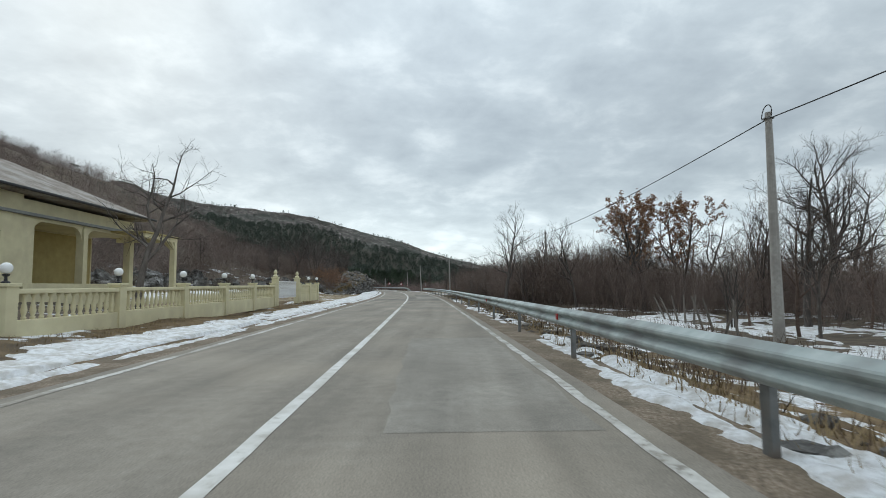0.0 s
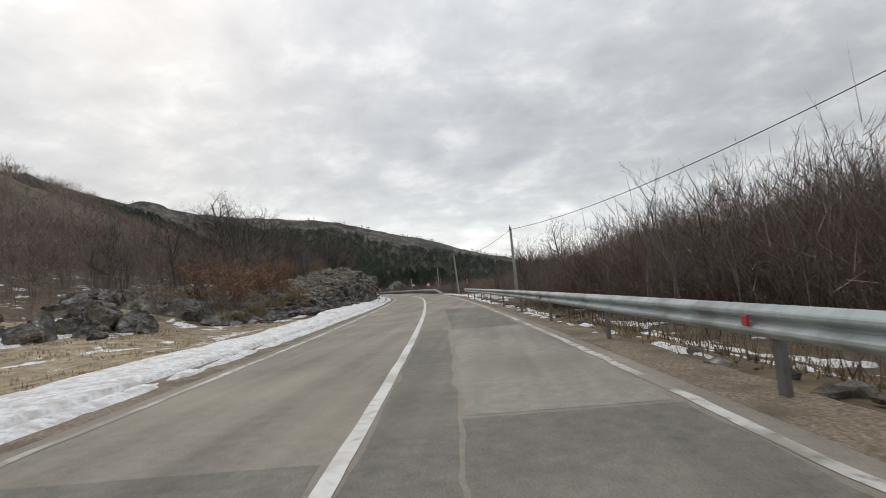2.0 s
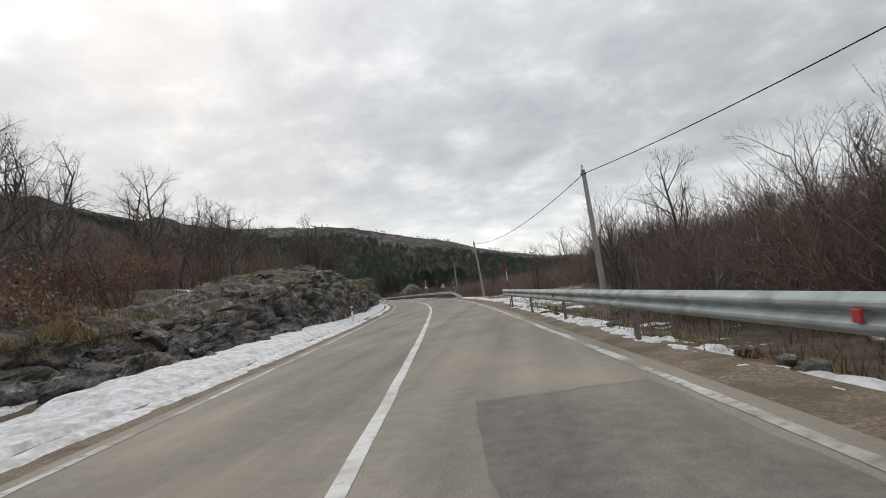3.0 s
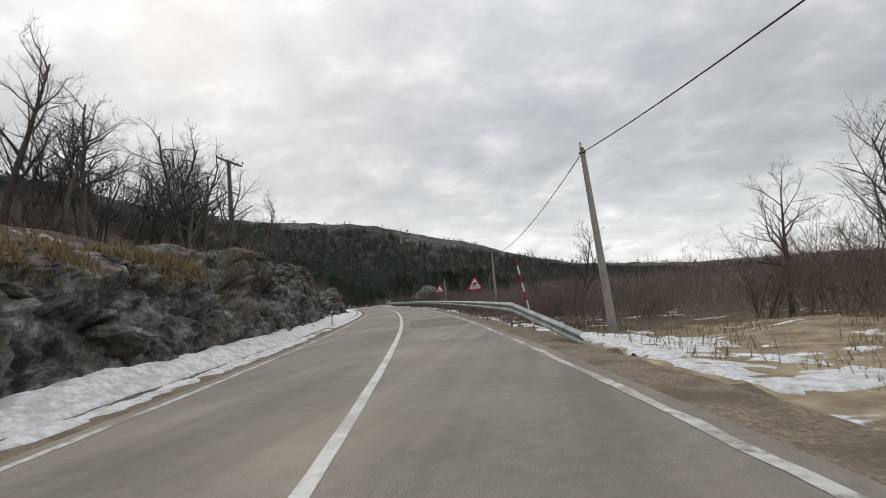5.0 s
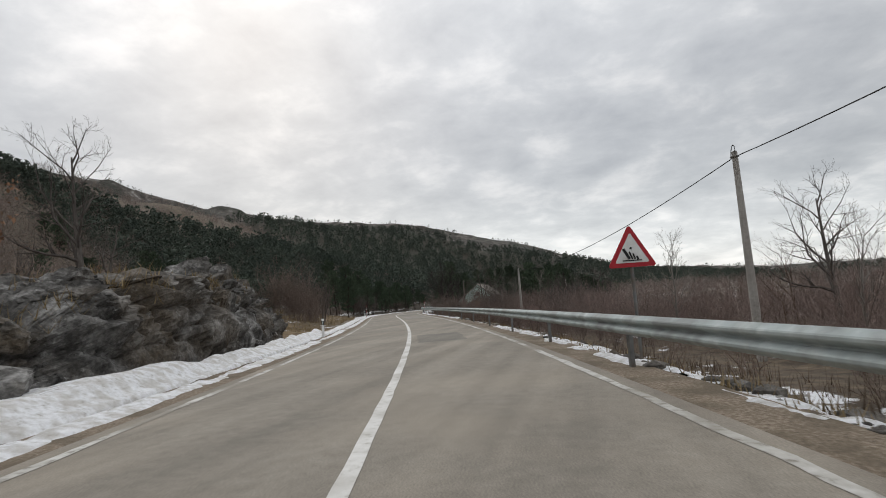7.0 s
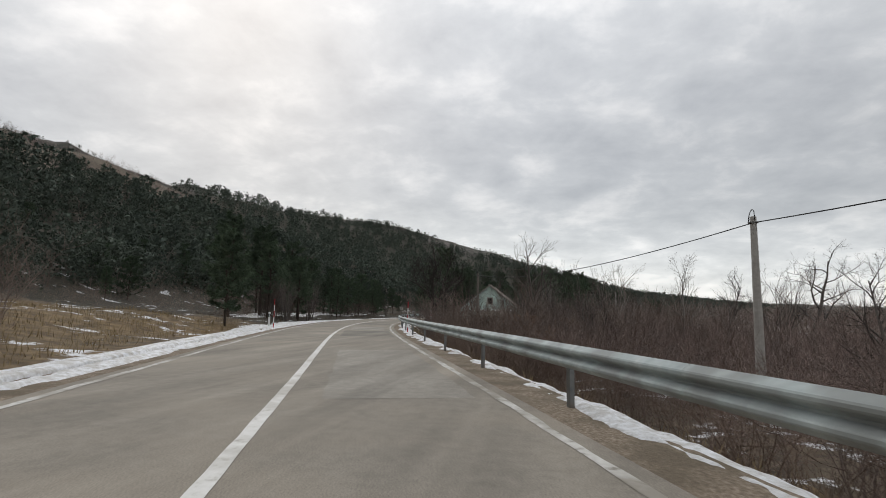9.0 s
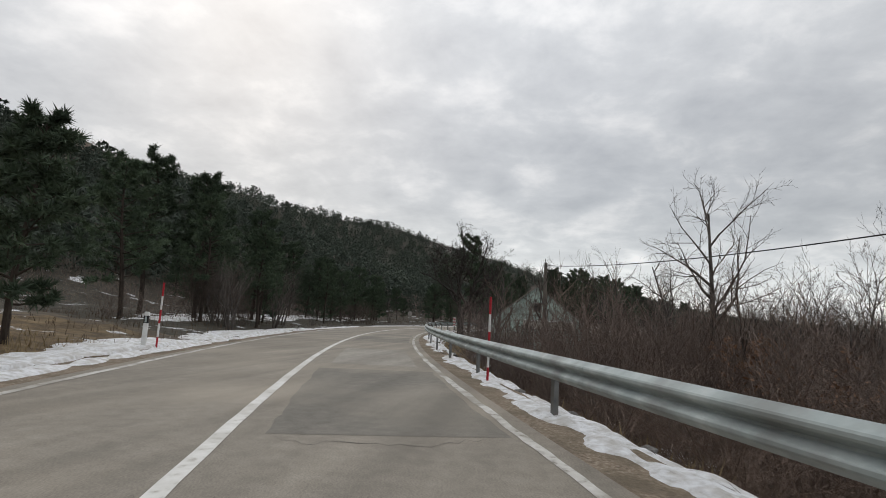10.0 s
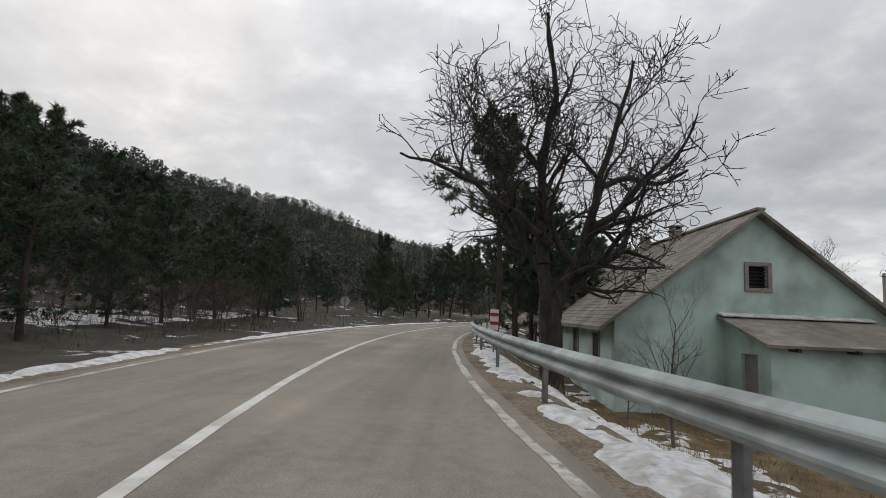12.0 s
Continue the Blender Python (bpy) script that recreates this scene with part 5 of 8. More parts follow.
for kind, s, u, h, a in (("multi", 266.2, -7.8, 0.62, 1.5), ("multi", 293, -7.4, 0.42, 0.1), ("pine1", 268.6, -6.4, 0.52, 0.6), ("pine1", 265.5, -8.2, 0.6, 2.6), ("pine1", 272.5, -7.6, 0.55, 4.0), ("pine2", 284.5, -7.0, 0.42, 1.0), ("pine3", 262.0, -10.5, 0.8, 5.2), ("pine1", 268.0, -13.1, 0.84, 0.2), ("pine1", 268.5, -10.0, 0.76, 1.9), ("pine3", 276.4, -9.8, 0.9, 3.0), ("pine5", 275.0, -8.3, 0.62, 1.1), ("pine5", 282, -12, 0.8, 2.0), ("pine5", 288, -14, 0.85, 4.0), ("pine5", 279, -15, 0.9, 5.5), ("pine5", 297, -13, 0.85, 0.8), ("pine5", 292, -18, 0.9, 2.8), ("pine1", 290, -13.1, 0.68, 3.3), ("pine5", 303, -12, 0.8, 1.8),
                         ("pine5", 284.5, -7.6, 0.45, 0.3), ("pine1", 292.9, -11.5, 0.58, 2.2), ("pine5", 293.2, -9.0, 0.66, 4.0), ("multi", 305, -8.0, 0.6, 2.0), ("pine5", 298, -9.5, 0.6, 5.0), ("pine5", 287, -9.8, 0.5, 1.4), ("pine5", 289.5, -8.4, 0.42, 2.9), ("pine5", 301, -8.6, 0.5, 0.6), ("pine5", 306, -10.5, 0.6, 3.9), ("oak2", 29.5, -9.4, 0.85, 2.2)):
    stand(kind, s, u, h, turn=a)
# pines behind the walnut
for kind, s, u, h, a in (("pine6", 296.6, 4.75, 0.94, 0.0), ("pine6", 301.5, 6.8, 0.8, 2.4), ("pine3", 297.5, 8.6, 0.62, 1.7), ("pine2", 299.0, 5.8, 0.66, 0.2), ("pine1", 299.5, 7.5, 0.72, 3.1), ("pine3", 303.5, 7.5, 0.6, 4.4), ("pine1", 305, 5.6, 0.65, 5.2)):
    stand(kind, s, u, h, turn=a)

# ---- woods and thickets along the road ----
for kind, s, u, h, a in (("multi", 263.7, -5.9, 0.72, 0.4), ("multi", 265.4, -6.7, 0.70, 2.0), ("multi", 271.4, -6.3, 0.80, 3.6), ("multi", 274.8, -6.9, 0.72, 5.1), ("multi", 247.2, 11.8, 0.84, 0.5), ("multi", 249.0, 13.6, 0.88, 2.4), ("slim2", 250.4, 12.4, 0.90, 1.0), ("multi", 251.6, 15.2, 0.86, 4.0), ("slim1", 246.0, 14.4, 0.95, 5.2), ("multi", 244.2, 12.6, 0.72, 3.1), ("leafy", 248.6, 11.4, 0.55, 1.6),
                         ("oak1", 192.2, 14.8, 0.95, 0.9), ("pale", 200.5, 13.4, 1.05, 2.6),
                         ("oak1", 229.6, 16.4, 0.80, 4.2), ("oak1", 231.4, 18.2, 0.78, 1.3), ("slim1", 221.6, 13.8, 0.62, 3.0), ("slim2", 197.5, 17.5, 0.85, 5.5), ("pale", 186.6, 16.2, 0.78, 1.9)):
    stand(kind, s, u, h, turn=a)
# tall pines on the inner side of the far bend, lower towards the valley
rng = random.Random(23)
for k in range(46):
    x, y = -41.5 + 31 * k / 45 + rng.uniform(-1.0, 1.0), rng.uniform(321, 346)
    (s,), (u,) = road_coords(x, y)
    if abs(u) < 5.2:
        continue
    top = np.interp(x, (-42, -33, -26, -20, -15, -8), (11.6, 10.6, 8.4, 6.3, 4.6, 3.2)) * (y - 240) / 90 * rng.uniform(0.82, 1.04)
    kind = rng.choice(("pine1", "pine1", "pine3"))
    stand(kind, float(s), float(u), (top - land_at(s, u)) / (11.0 if kind == "pine1" else 9.0), turn=rng.uniform(0, 6.28))
rng = random.Random(8)


def scatter(count, s0, s1, u0, u1, kinds, lo, hi, clear=()):
    placed, tries = [], 0
    while len(placed) < count and tries < count * 30:
        tries += 1
        s, u = rng.uniform(s0, s1), rng.uniform(u0, u1)
        if any(a <= s <= b and c <= u <= d for a, b, c, d in clear):
            continue
        if any((s - p) ** 2 + (u - q) ** 2 < 0.8 for p, q in placed):
            continue
        placed.append((s, u))
        stand(rng.choice(kinds), s, u, rng.uniform(lo, hi), turn=rng.uniform(0, 6.28), lean=rng.uniform(-0.06, 0.06))


model("stem", bare_tree("sapling", 12, BARK_PALE, height=5.5, radius=0.045, levels=3, kids=(7, 4), wobble=0.08, lift=0.1, spread=(20, 40), bare=0.5), "thin pale leaning sapling", "tree", "saplings")
SHRUBS = ("bush1", "bush2", "bush3", "bush1")
POLE_GAP = ((110, 117, 6, 9.8), (150, 156, 5, 10), (190, 195.5, 10, 13), (30, 41, 8, 13))
scatter(30, 62, 114, 9.0, 14, SHRUBS, 0.9, 1.4, POLE_GAP)
scatter(32, 40, 118, 13, 24, SHRUBS, 1.1, 1.7, POLE_GAP)
scatter(22, 66, 118, 10, 18, ("multi", "slim2", "slim2", "slim1", "oak1"), 0.85, 1.15, POLE_GAP)
scatter(12, 26, 60, 15, 26, ("multi", "oak1", "oak2", "slim2"), 0.85, 1.25, POLE_GAP)
scatter(26, 35, 118, 13, 30, ("multi", "slim1", "slim2", "oak1", "slim2"), 0.55, 0.95, POLE_GAP)
scatter(12, 20, 60, 17, 32, SHRUBS, 0.8, 1.3)
scatter(16, 118, 152, 13.5, 26, SHRUBS, 0.8, 1.2)
scatter(9, 118, 150, 15, 30, ("multi", "oak1", "slim2", "pale"), 0.6, 0.9)
scatter(26, 155, 240, 8.8, 17, ("bush1", "bush2", "bush1", "bush3"), 0.5, 0.75, POLE_GAP)
scatter(12, 160, 245, 16, 32, ("bush1", "bush2", "bush3"), 0.7, 1.0)
scatter(10, 165, 245, 12, 30, ("slim2", "pale", "multi"), 0.5, 0.75)
scatter(16, 204, 246, 9.5, 17, ("haze", "multi", "haze"), 0.62, 0.9, POLE_GAP)
scatter(16, 218, 246, 7.0, 10, ("bush1", "bush2"), 0.7, 1.05)
scatter(9, 247, 260, 7.0, 9.4, ("slim2", "multi", "pale"), 0.45, 0.62)
scatter(20, 236, 247, 5.6, 8.4, ("bush1", "bush2"), 0.62, 0.85)
scatter(7, 261, 277, 6.8, 9.6, ("slim2", "slim1", "multi"), 0.4, 0.7)
scatter(5, 257, 264, 6.5, 10, SHRUBS, 0.4, 0.6)
scatter(18, 236, 268, 10, 20, SHRUBS, 0.7, 1.05, ((262, 272, 8, 12.5),))
scatter(12, 74, 108, 7.6, 9.4, ("stem", "stem", "pale"), 0.5, 0.75)
scatter(12, 240, 275, 14, 32, ("pale", "slim2", "multi", "slim1"), 0.75, 1.1)
scatter(14, 262, 300, 20, 36, SHRUBS, 0.7, 1.1)
scatter(10, 270, 310, 19.5, 40, ("slim1", "pale", "multi"), 0.8, 1.15)
# left
scatter(16, 50, 94, -42, -27, SHRUBS, 0.8, 1.2)
scatter(6, 94, 104, -18, -12, SHRUBS, 0.7, 1.0)
scatter(18, 98, 136, -26, -14.5, SHRUBS, 0.8, 1.25)
scatter(18, 98, 136, -14, -10.5, ("bush1", "bush3", "russet"), 0.45, 0.8)
scatter(9, 93, 101, -13, -9.6, ("russet",), 1.0, 1.45)
scatter(5, 101, 112, -13.5, -10, ("russet",), 0.7, 1.1)
scatter(7, 181, 188, -12.5, -9.5, ("russet",), 0.9, 1.3)
scatter(4, 177, 183, -9.2, -7.6, ("russet",), 0.35, 0.55)
scatter(16, 48, 96, -48, -26, ("multi", "oak1", "slim2", "oak2"), 0.6, 0.95)
scatter(11, 104, 136, -21, -14, ("oak2", "multi", "oak1"), 0.95, 1.3)
scatter(8, 96, 114, -30, -15, ("multi", "oak1", "slim2", "oak2"), 0.6, 0.9)
scatter(30, 112, 180, -32, -15, ("oak2", "multi", "oak1", "oak2"), 0.9, 1.3)
scatter(20, 148, 173.5, -17, -10.5, ("oak2", "multi", "oak2", "oak1"), 0.8, 1.2, ((176, 181, -16, -12),))
scatter(16, 176, 205, -22, -9.5, ("bush1", "bush3", "russet", "bush2"), 0.55, 0.95)
scatter(12, 178, 225, -30, -16, ("multi", "oak1", "pale"), 0.6, 0.9)
scatter(9, 205, 250, -22, -12.5, ("bush1", "bush3"), 0.7, 1.1)
scatter(9, 205, 262, -44, -30, ("pine1", "pine3", "pine5", "pine5"), 0.4, 0.58)
scatter(7, 222, 258, -30, -19, ("pine5", "pine5", "pine4"), 0.5, 0.8)
scatter(20, 264, 330, -28, -15, ("pine5", "pine5", "pine3", "pine4"), 0.42, 0.6)
scatter(10, 264, 330, -40, -28, ("pine1", "pine5", "pine3"), 0.36, 0.52)
scatter(12, 300, 345, -16, -8.5, ("pine5", "pine3"), 0.5, 0.75)
scatter(9, 255, 300, -14, -6.5, ("bush1", "bush3", "multi"), 0.5, 0.8)
scatter(10, 308, 345, 5.0, 10, ("pine1", "pine5", "pine3"), 0.5, 0.7)
scatter(9, 249, 263, 6.6, 9.6, ("haze", "bush1", "haze"), 0.45, 0.62)
scatter(10, 243, 268, 12, 24, ("oak1", "multi", "haze"), 0.8, 1.15, ((262, 272, 8, 12.9),))
scatter(5, 242, 249, 9, 12.5, ("russet",), 0.9, 1.25)
scatter(7, 335, 370, -22, -6, ("pine1", "pine2", "pine3"), 0.7, 0.95)


# ---- far woods ----
def replicate(tv, tf, places, scales, turns):
    """Many turned and scaled copies of one small template in a single mesh."""
    c, s = np.cos(turns)[:, None], np.sin(turns)[:, None]
    x, y = tv[None, :, 0], tv[None, :, 1]
    k = scales[:, None]
    v = np.stack([places[:, :1] + (c * x - s * y) * k, places[:, 1:2] + (s * x + c * y) * k, places[:, 2:3] + tv[None, :, 2] * k], -1)
    f = tf[None] + (np.arange(len(places)) * len(tv))[:, None, None]
    return v.reshape(-1, 3), f.reshape(-1, tf.shape[1])


def far_pine_template(seed, n=36, size=(0.075, 0.125), blades=4, width=0.42):
    """A rounded pine crown of flat needle clumps, one unit high."""
    g = np.random.default_rng(seed)
    z = 0.10 + 0.86 * g.uniform(0, 1, n)
    r = (0.27 + 0.08 * g.uniform(0, 1)) * np.sqrt(np.clip(1.02 - ((z - 0.34) / 0.66) ** 2, 0.03, 1)) * np.sqrt(g.uniform(0.15, 1, n))
    a = g.uniform(0, 6.28, n)
    c = np.stack([r * np.cos(a), r * np.sin(a), z], -1)
    d = np.stack([np.cos(a), np.sin(a), 0 * a + 0.7], -1)
    v, f = needle_tufts(c, d, g.uniform(*size, n), blades, g, width=width)
    t = np.array([[0.015, 0, -0.05], [-0.012, 0.012, -0.05], [0, 0, 0.85]])
    return np.concatenate([v, t]), np.concatenate([f, [[len(v), len(v) + 1, len(v) + 2]]])


def far_bare_template(seed):
    """A leafless crown of thin crooked twigs on a few stems, one unit high."""
    g = np.random.default_rng(seed)
    n = 40
    a, z0 = g.uniform(0, 6.28, n), g.uniform(0.12, 0.72, n)
    r0 = 0.16 * g.uniform(0, 1, n) * (0.3 + z0)
    p = np.stack([r0 * np.cos(a), r0 * np.sin(a), z0], -1)
    d = np.stack([np.cos(a), np.sin(a), g.uniform(0.2, 1.6, n)], -1) + g.normal(0, 0.3, (n, 3))
    w = g.uniform(0.003, 0.007, (n, 1))
    vs = []
    for k in range(2):
        d = d + g.normal(0, 0.3, (n, 3))
        d /= np.linalg.norm(d, axis=1)[:, None]
        q = p + d * g.uniform(0.10, 0.22, n)[:, None]
        side = np.cross(d, g.normal(0, 1, (n, 3)))
        side /= np.linalg.norm(side, axis=1)[:, None]
        vs.append(np.stack([p - side * w, p + side * w, q], 1).reshape(-1, 3))
        p = q - (q - p) * 0.3
    for k in range(3):
        b = g.normal(0, 0.05, 2)
        vs.append(np.array([[b[0] - 0.008, b[1], -0.05], [b[0] + 0.008, b[1], -0.05], [b[0] * 2.5, b[1] * 2.5, 0.75]]))
    v = np.concatenate(vs)
    return v, np.arange(len(v)).reshape(-1, 3)


def far_wood(name, templates, mat, count, box, accept, lo, hi, seed, label):
    g = np.random.default_rng(seed)
    x, y = g.uniform(box[0], box[1], count * 4), g.uniform(box[2], box[3], count * 4)
    s, u = road_coords(x, y)
    z = land(x, y, s, u)
    ok = accept(x, y, z, s, u, g.uniform(0, 1, len(x)))
    x, y, z = (a[ok][:count] for a in (x, y, z))
    vs, fs, at = [], [], 0
    for k, (tv, tf) in enumerate(templates):
        pick = slice(k, None, len(templates))
        p = np.stack([x[pick], y[pick], z[pick] - 0.2], -1)
        v, f = replicate(tv, tf, p, g.uniform(lo, hi, len(p)), g.uniform(0, 6.28, len(p)))
        vs.append(v)
        fs.append(f + at)
        at += len(v)
    me = bpy.data.meshes.new(name)
    me.from_pydata(np.concatenate(vs).tolist(), [], np.concatenate(fs).tolist())
    me.materials.append(mat)
    tagged(new(name, me), label, "woods", kind="stuff")


def island_vary(m, amount):
    """Colour that differs from leaf to leaf in joined woods."""
    N, L = m.node_tree.nodes, m.node_tree.links
    b = N["Principled BSDF"]
    old = b.inputs["Base Color"].links[0].from_socket
    geo, hsv, r = N.new("ShaderNodeNewGeometry"), N.new("ShaderNodeHueSaturation"), N.new("ShaderNodeMapRange")
    r.inputs["To Min"].default_value, r.inputs["To Max"].default_value = 1 - amount, 1 + amount
    L.new(geo.outputs["Random Per Island"], r.inputs["Value"])
    L.new(r.outputs[0], hsv.inputs["Value"])
    L.new(old, hsv.inputs["Color"])
    L.new(hsv.outputs[0], b.inputs["Base Color"])
    return m


FAR_PINE = island_vary(material("far_pine_needles", [(0.3, (0.058, 0.074, 0.062)), (0.7, (0.108, 0.130, 0.100))], scale=0.12, rough=0.85, bump=0), 0.22)
FAR_TWIG = island_vary(material("far_bare_twigs", [(0.3, (0.165, 0.130, 0.114)), (0.7, (0.31, 0.252, 0.222))], scale=0.10, rough=0.95, bump=0), 0.35)
PINES_T = [far_pine_template(k) for k in range(5)]
PINES_NEAR_T = [far_pine_template(k + 9, 84, (0.045, 0.08), 5, 0.34) for k in range(5)]
BARE_T = [far_bare_template(k) for k in range(5)]
far_wood("pine_forest", PINES_T, FAR_PINE, 5200, (-218, 120, 215, 690),
         lambda x, y, z, s, u, r: (np.abs(u) > 27) & ((x < -52) | (y > 400)) & ((z < 22 + 6 * r) | (y > 425)) & (y > 240 - 0.2 * (x + 100)), 4.2, 7.0, 1, "dark green pine forest covering the hillside")
far_wood("pine_forest", PINES_T, FAR_PINE, 1900, (-185, -50, 70, 260),
         lambda x, y, z, s, u, r: (x < -105) & (y > 85) & (z > 13) & (z < 31) & (fbm(x / 45, y / 45, 3, 71) + 0.1 * r > 0.41), 3.4, 5.6, 12, "dark green pines on the upper slope")
far_wood("pine_forest", PINES_NEAR_T, FAR_PINE, 1500, (-150, -45, 228, 430),
         lambda x, y, z, s, u, r: (u < -25) & (z < 23 + 4 * r), 3.4, 5.6, 9, "dark green pine forest at the foot of the hill")
far_wood("bare_woods", BARE_T, FAR_TWIG, 8000, (-200, -20, -20, 430),
         lambda x, y, z, s, u, r: (u < -25) & ((y < 250) | (r < 0.2) | ((z > 36) & (y < 430) & (r < 0.5))), 2.8, 5.0, 2, "leafless brown woods on the slope")
far_wood("bare_woods", BARE_T, FAR_TWIG, 2600, (-60, 160, 20, 560),
         lambda x, y, z, s, u, r: (u > 27) & (z < 22), 3.4, 5.4, 3, "leafless brown woods across the valley floor")
far_wood("bare_woods", BARE_T, FAR_TWIG, 700, (-230, 30, 330, 480),
         lambda x, y, z, s, u, r: (np.abs(u) > 16) & (z < 14), 3.5, 6.0, 4, "leafless brown woods at the foot of the hill")


# ---- the high ridge behind the pine hill ----
RIDGE = np.array([(-1150, 300, 235), (-900, 560, 240), (-760, 705, 233), (-673, 782, 214), (-625, 830, 194), (-590, 852, 180), (-539, 888, 172), (-504, 912, 163), (-450, 942, 154), (-383, 975, 149),
                  (-293, 1010, 141), (-218, 1030, 121), (-104, 1048, 90), (-11, 1053, 58), (80, 1060, 38), (260, 1075, 24), (600, 1060, 16)], float)
RIDGE_SOIL = material("ridge_scrub", [(0.32, (0.045, 0.040, 0.036)), (0.46, (0.088, 0.076, 0.068)), (0.58, (0.150, 0.132, 0.118)), (0.70, (0.320, 0.308, 0.292))], scale=0.11,
                      detail=14, rough=0.95, bump=0.6, depth=2.0, stain=(0.052, 0.056, 0.046), stain_scale=0.016, stain_amount=0.8)


def ridge_line(step):
    """Points along the crest, and the level ways down to its foot."""
    run = np.concatenate([[0], np.cumsum(np.hypot(*np.diff(RIDGE[:, :2], axis=0).T))])
    d = np.arange(0, run[-1], step)
    p = np.stack([np.interp(d, run, RIDGE[:, k]) for k in range(3)], -1)
    t = np.gradient(p[:, :2], axis=0)
    t = np.stack([np.convolve(np.pad(t[:, k], 12, "edge"), np.ones(25) / 25, "valid") for k in range(2)], -1)
    t /= np.linalg.norm(t, axis=1)[:, None]
    return d, p, np.stack([t[:, 1], -t[:, 0]], -1)


def make_ridge():
    d, p, down = ridge_line(7.0)
    q = np.concatenate([np.linspace(-0.35, 0, 6)[:-1], np.linspace(0, 1, 60) ** 1.4])
    out = np.abs(q)[None, :] * 430 * np.sign(q)[None, :]
    X, Y = p[:, :1] + down[:, :1] * out, p[:, 1:2] + down[:, 1:2] * out
    fall = np.clip(1 - np.abs(q), 0, 1) ** 1.25
    Z = p[:, 2:3] * fall[None, :]
    rough = fbm(X / 60, Y / 60, 4, 91) - 0.5
    Z = Z * (1 + 0.22 * rough * (np.abs(q)[None, :] > 0.02)) + 5.0 * (fbm(X / 17, Y / 17, 3, 92) - 0.5) - 2.0
    ob = mesh_part("far_hill", np.stack([X, Y, Z], -1).reshape(-1, 3), grid_faces(*X.shape), RIDGE_SOIL, smooth=True)
    tagged(ob, "distant brown rocky ridge behind the pine hill", "hill", kind="structure")
    g = np.random.default_rng(5)
    for name, kinds, mat, count, lo, hi, cluster, label in (("bare_woods", BARE_T, FAR_TWIG, 4200, 2.5, 4.8, 0.36, "leafless woods on the distant ridge"),
                                                            ("pine_forest", PINES_T, FAR_PINE, 900, 3.5, 6.5, 0.54, "scattered dark pines on the distant ridge")):
        i, j = g.integers(0, len(d), count * 3), np.minimum(5 + (48 * g.uniform(0, 1, count * 3) ** 1.6).astype(int), len(q) - 1)
        at = np.stack([X[i, j], Y[i, j], Z[i, j]], -1)
        at = at[fbm(at[:, 0] / 70, at[:, 1] / 70, 3, 17) + 0.1 * g.uniform(0, 1, len(at)) > cluster][:count]
        vs, fs, n = [], [], 0
        for k, (tv, tf) in enumerate(kinds):
            w = at[k::5] + np.concatenate([g.uniform(-4, 4, (len(at[k::5]), 2)), np.full((len(at[k::5]), 1), -0.6)], 1)
            v, f = replicate(tv, tf, w, g.uniform(lo, hi, len(w)), g.uniform(0, 6.28, len(w)))
            vs.append(v)
            fs.append(f + n)
            n += len(v)
        tagged(mesh_part(name, np.concatenate(vs), np.concatenate(fs), mat), label, "woods", kind="stuff")


make_ridge()


# ---- fine brushwood that fills the thickets ----
def brush_template(seed):
    """A rounded tangle of thin crooked twigs, one unit high."""
    g = np.random.default_rng(seed)
    n = 58
    a = g.uniform(0, 6.28, n)
    r0 = 0.30 * np.sqrt(g.uniform(0, 1, n))
    p = np.stack([r0 * np.cos(a), r0 * np.sin(a), g.uniform(0, 0.62, n)], -1)
    b = a + g.normal(0, 1.0, n)
    d = np.stack([np.cos(b) * g.uniform(0.1, 0.8, n), np.sin(b) * g.uniform(0.1, 0.8, n), g.uniform(0.25, 1.1, n)], -1)
    w = g.uniform(0.0012, 0.0027, (n, 1))
    vs = []
    for k in range(2):
        d = d + g.normal(0, 0.28, (n, 3))
        d /= np.linalg.norm(d, axis=1)[:, None]
        q = p + d * g.uniform(0.14, 0.30, n)[:, None]
        side = np.cross(d, g.normal(0, 1, (n, 3)))
        side /= np.linalg.norm(side, axis=1)[:, None]
        vs.append(np.stack([p - side * w, p + side * w, q], 1).reshape(-1, 3))
        p = q - (q - p) * 0.25
    v = np.concatenate(vs)
    return v, np.arange(len(v)).reshape(-1, 3)


BRUSH_T = [brush_template(k) for k in range(6)]


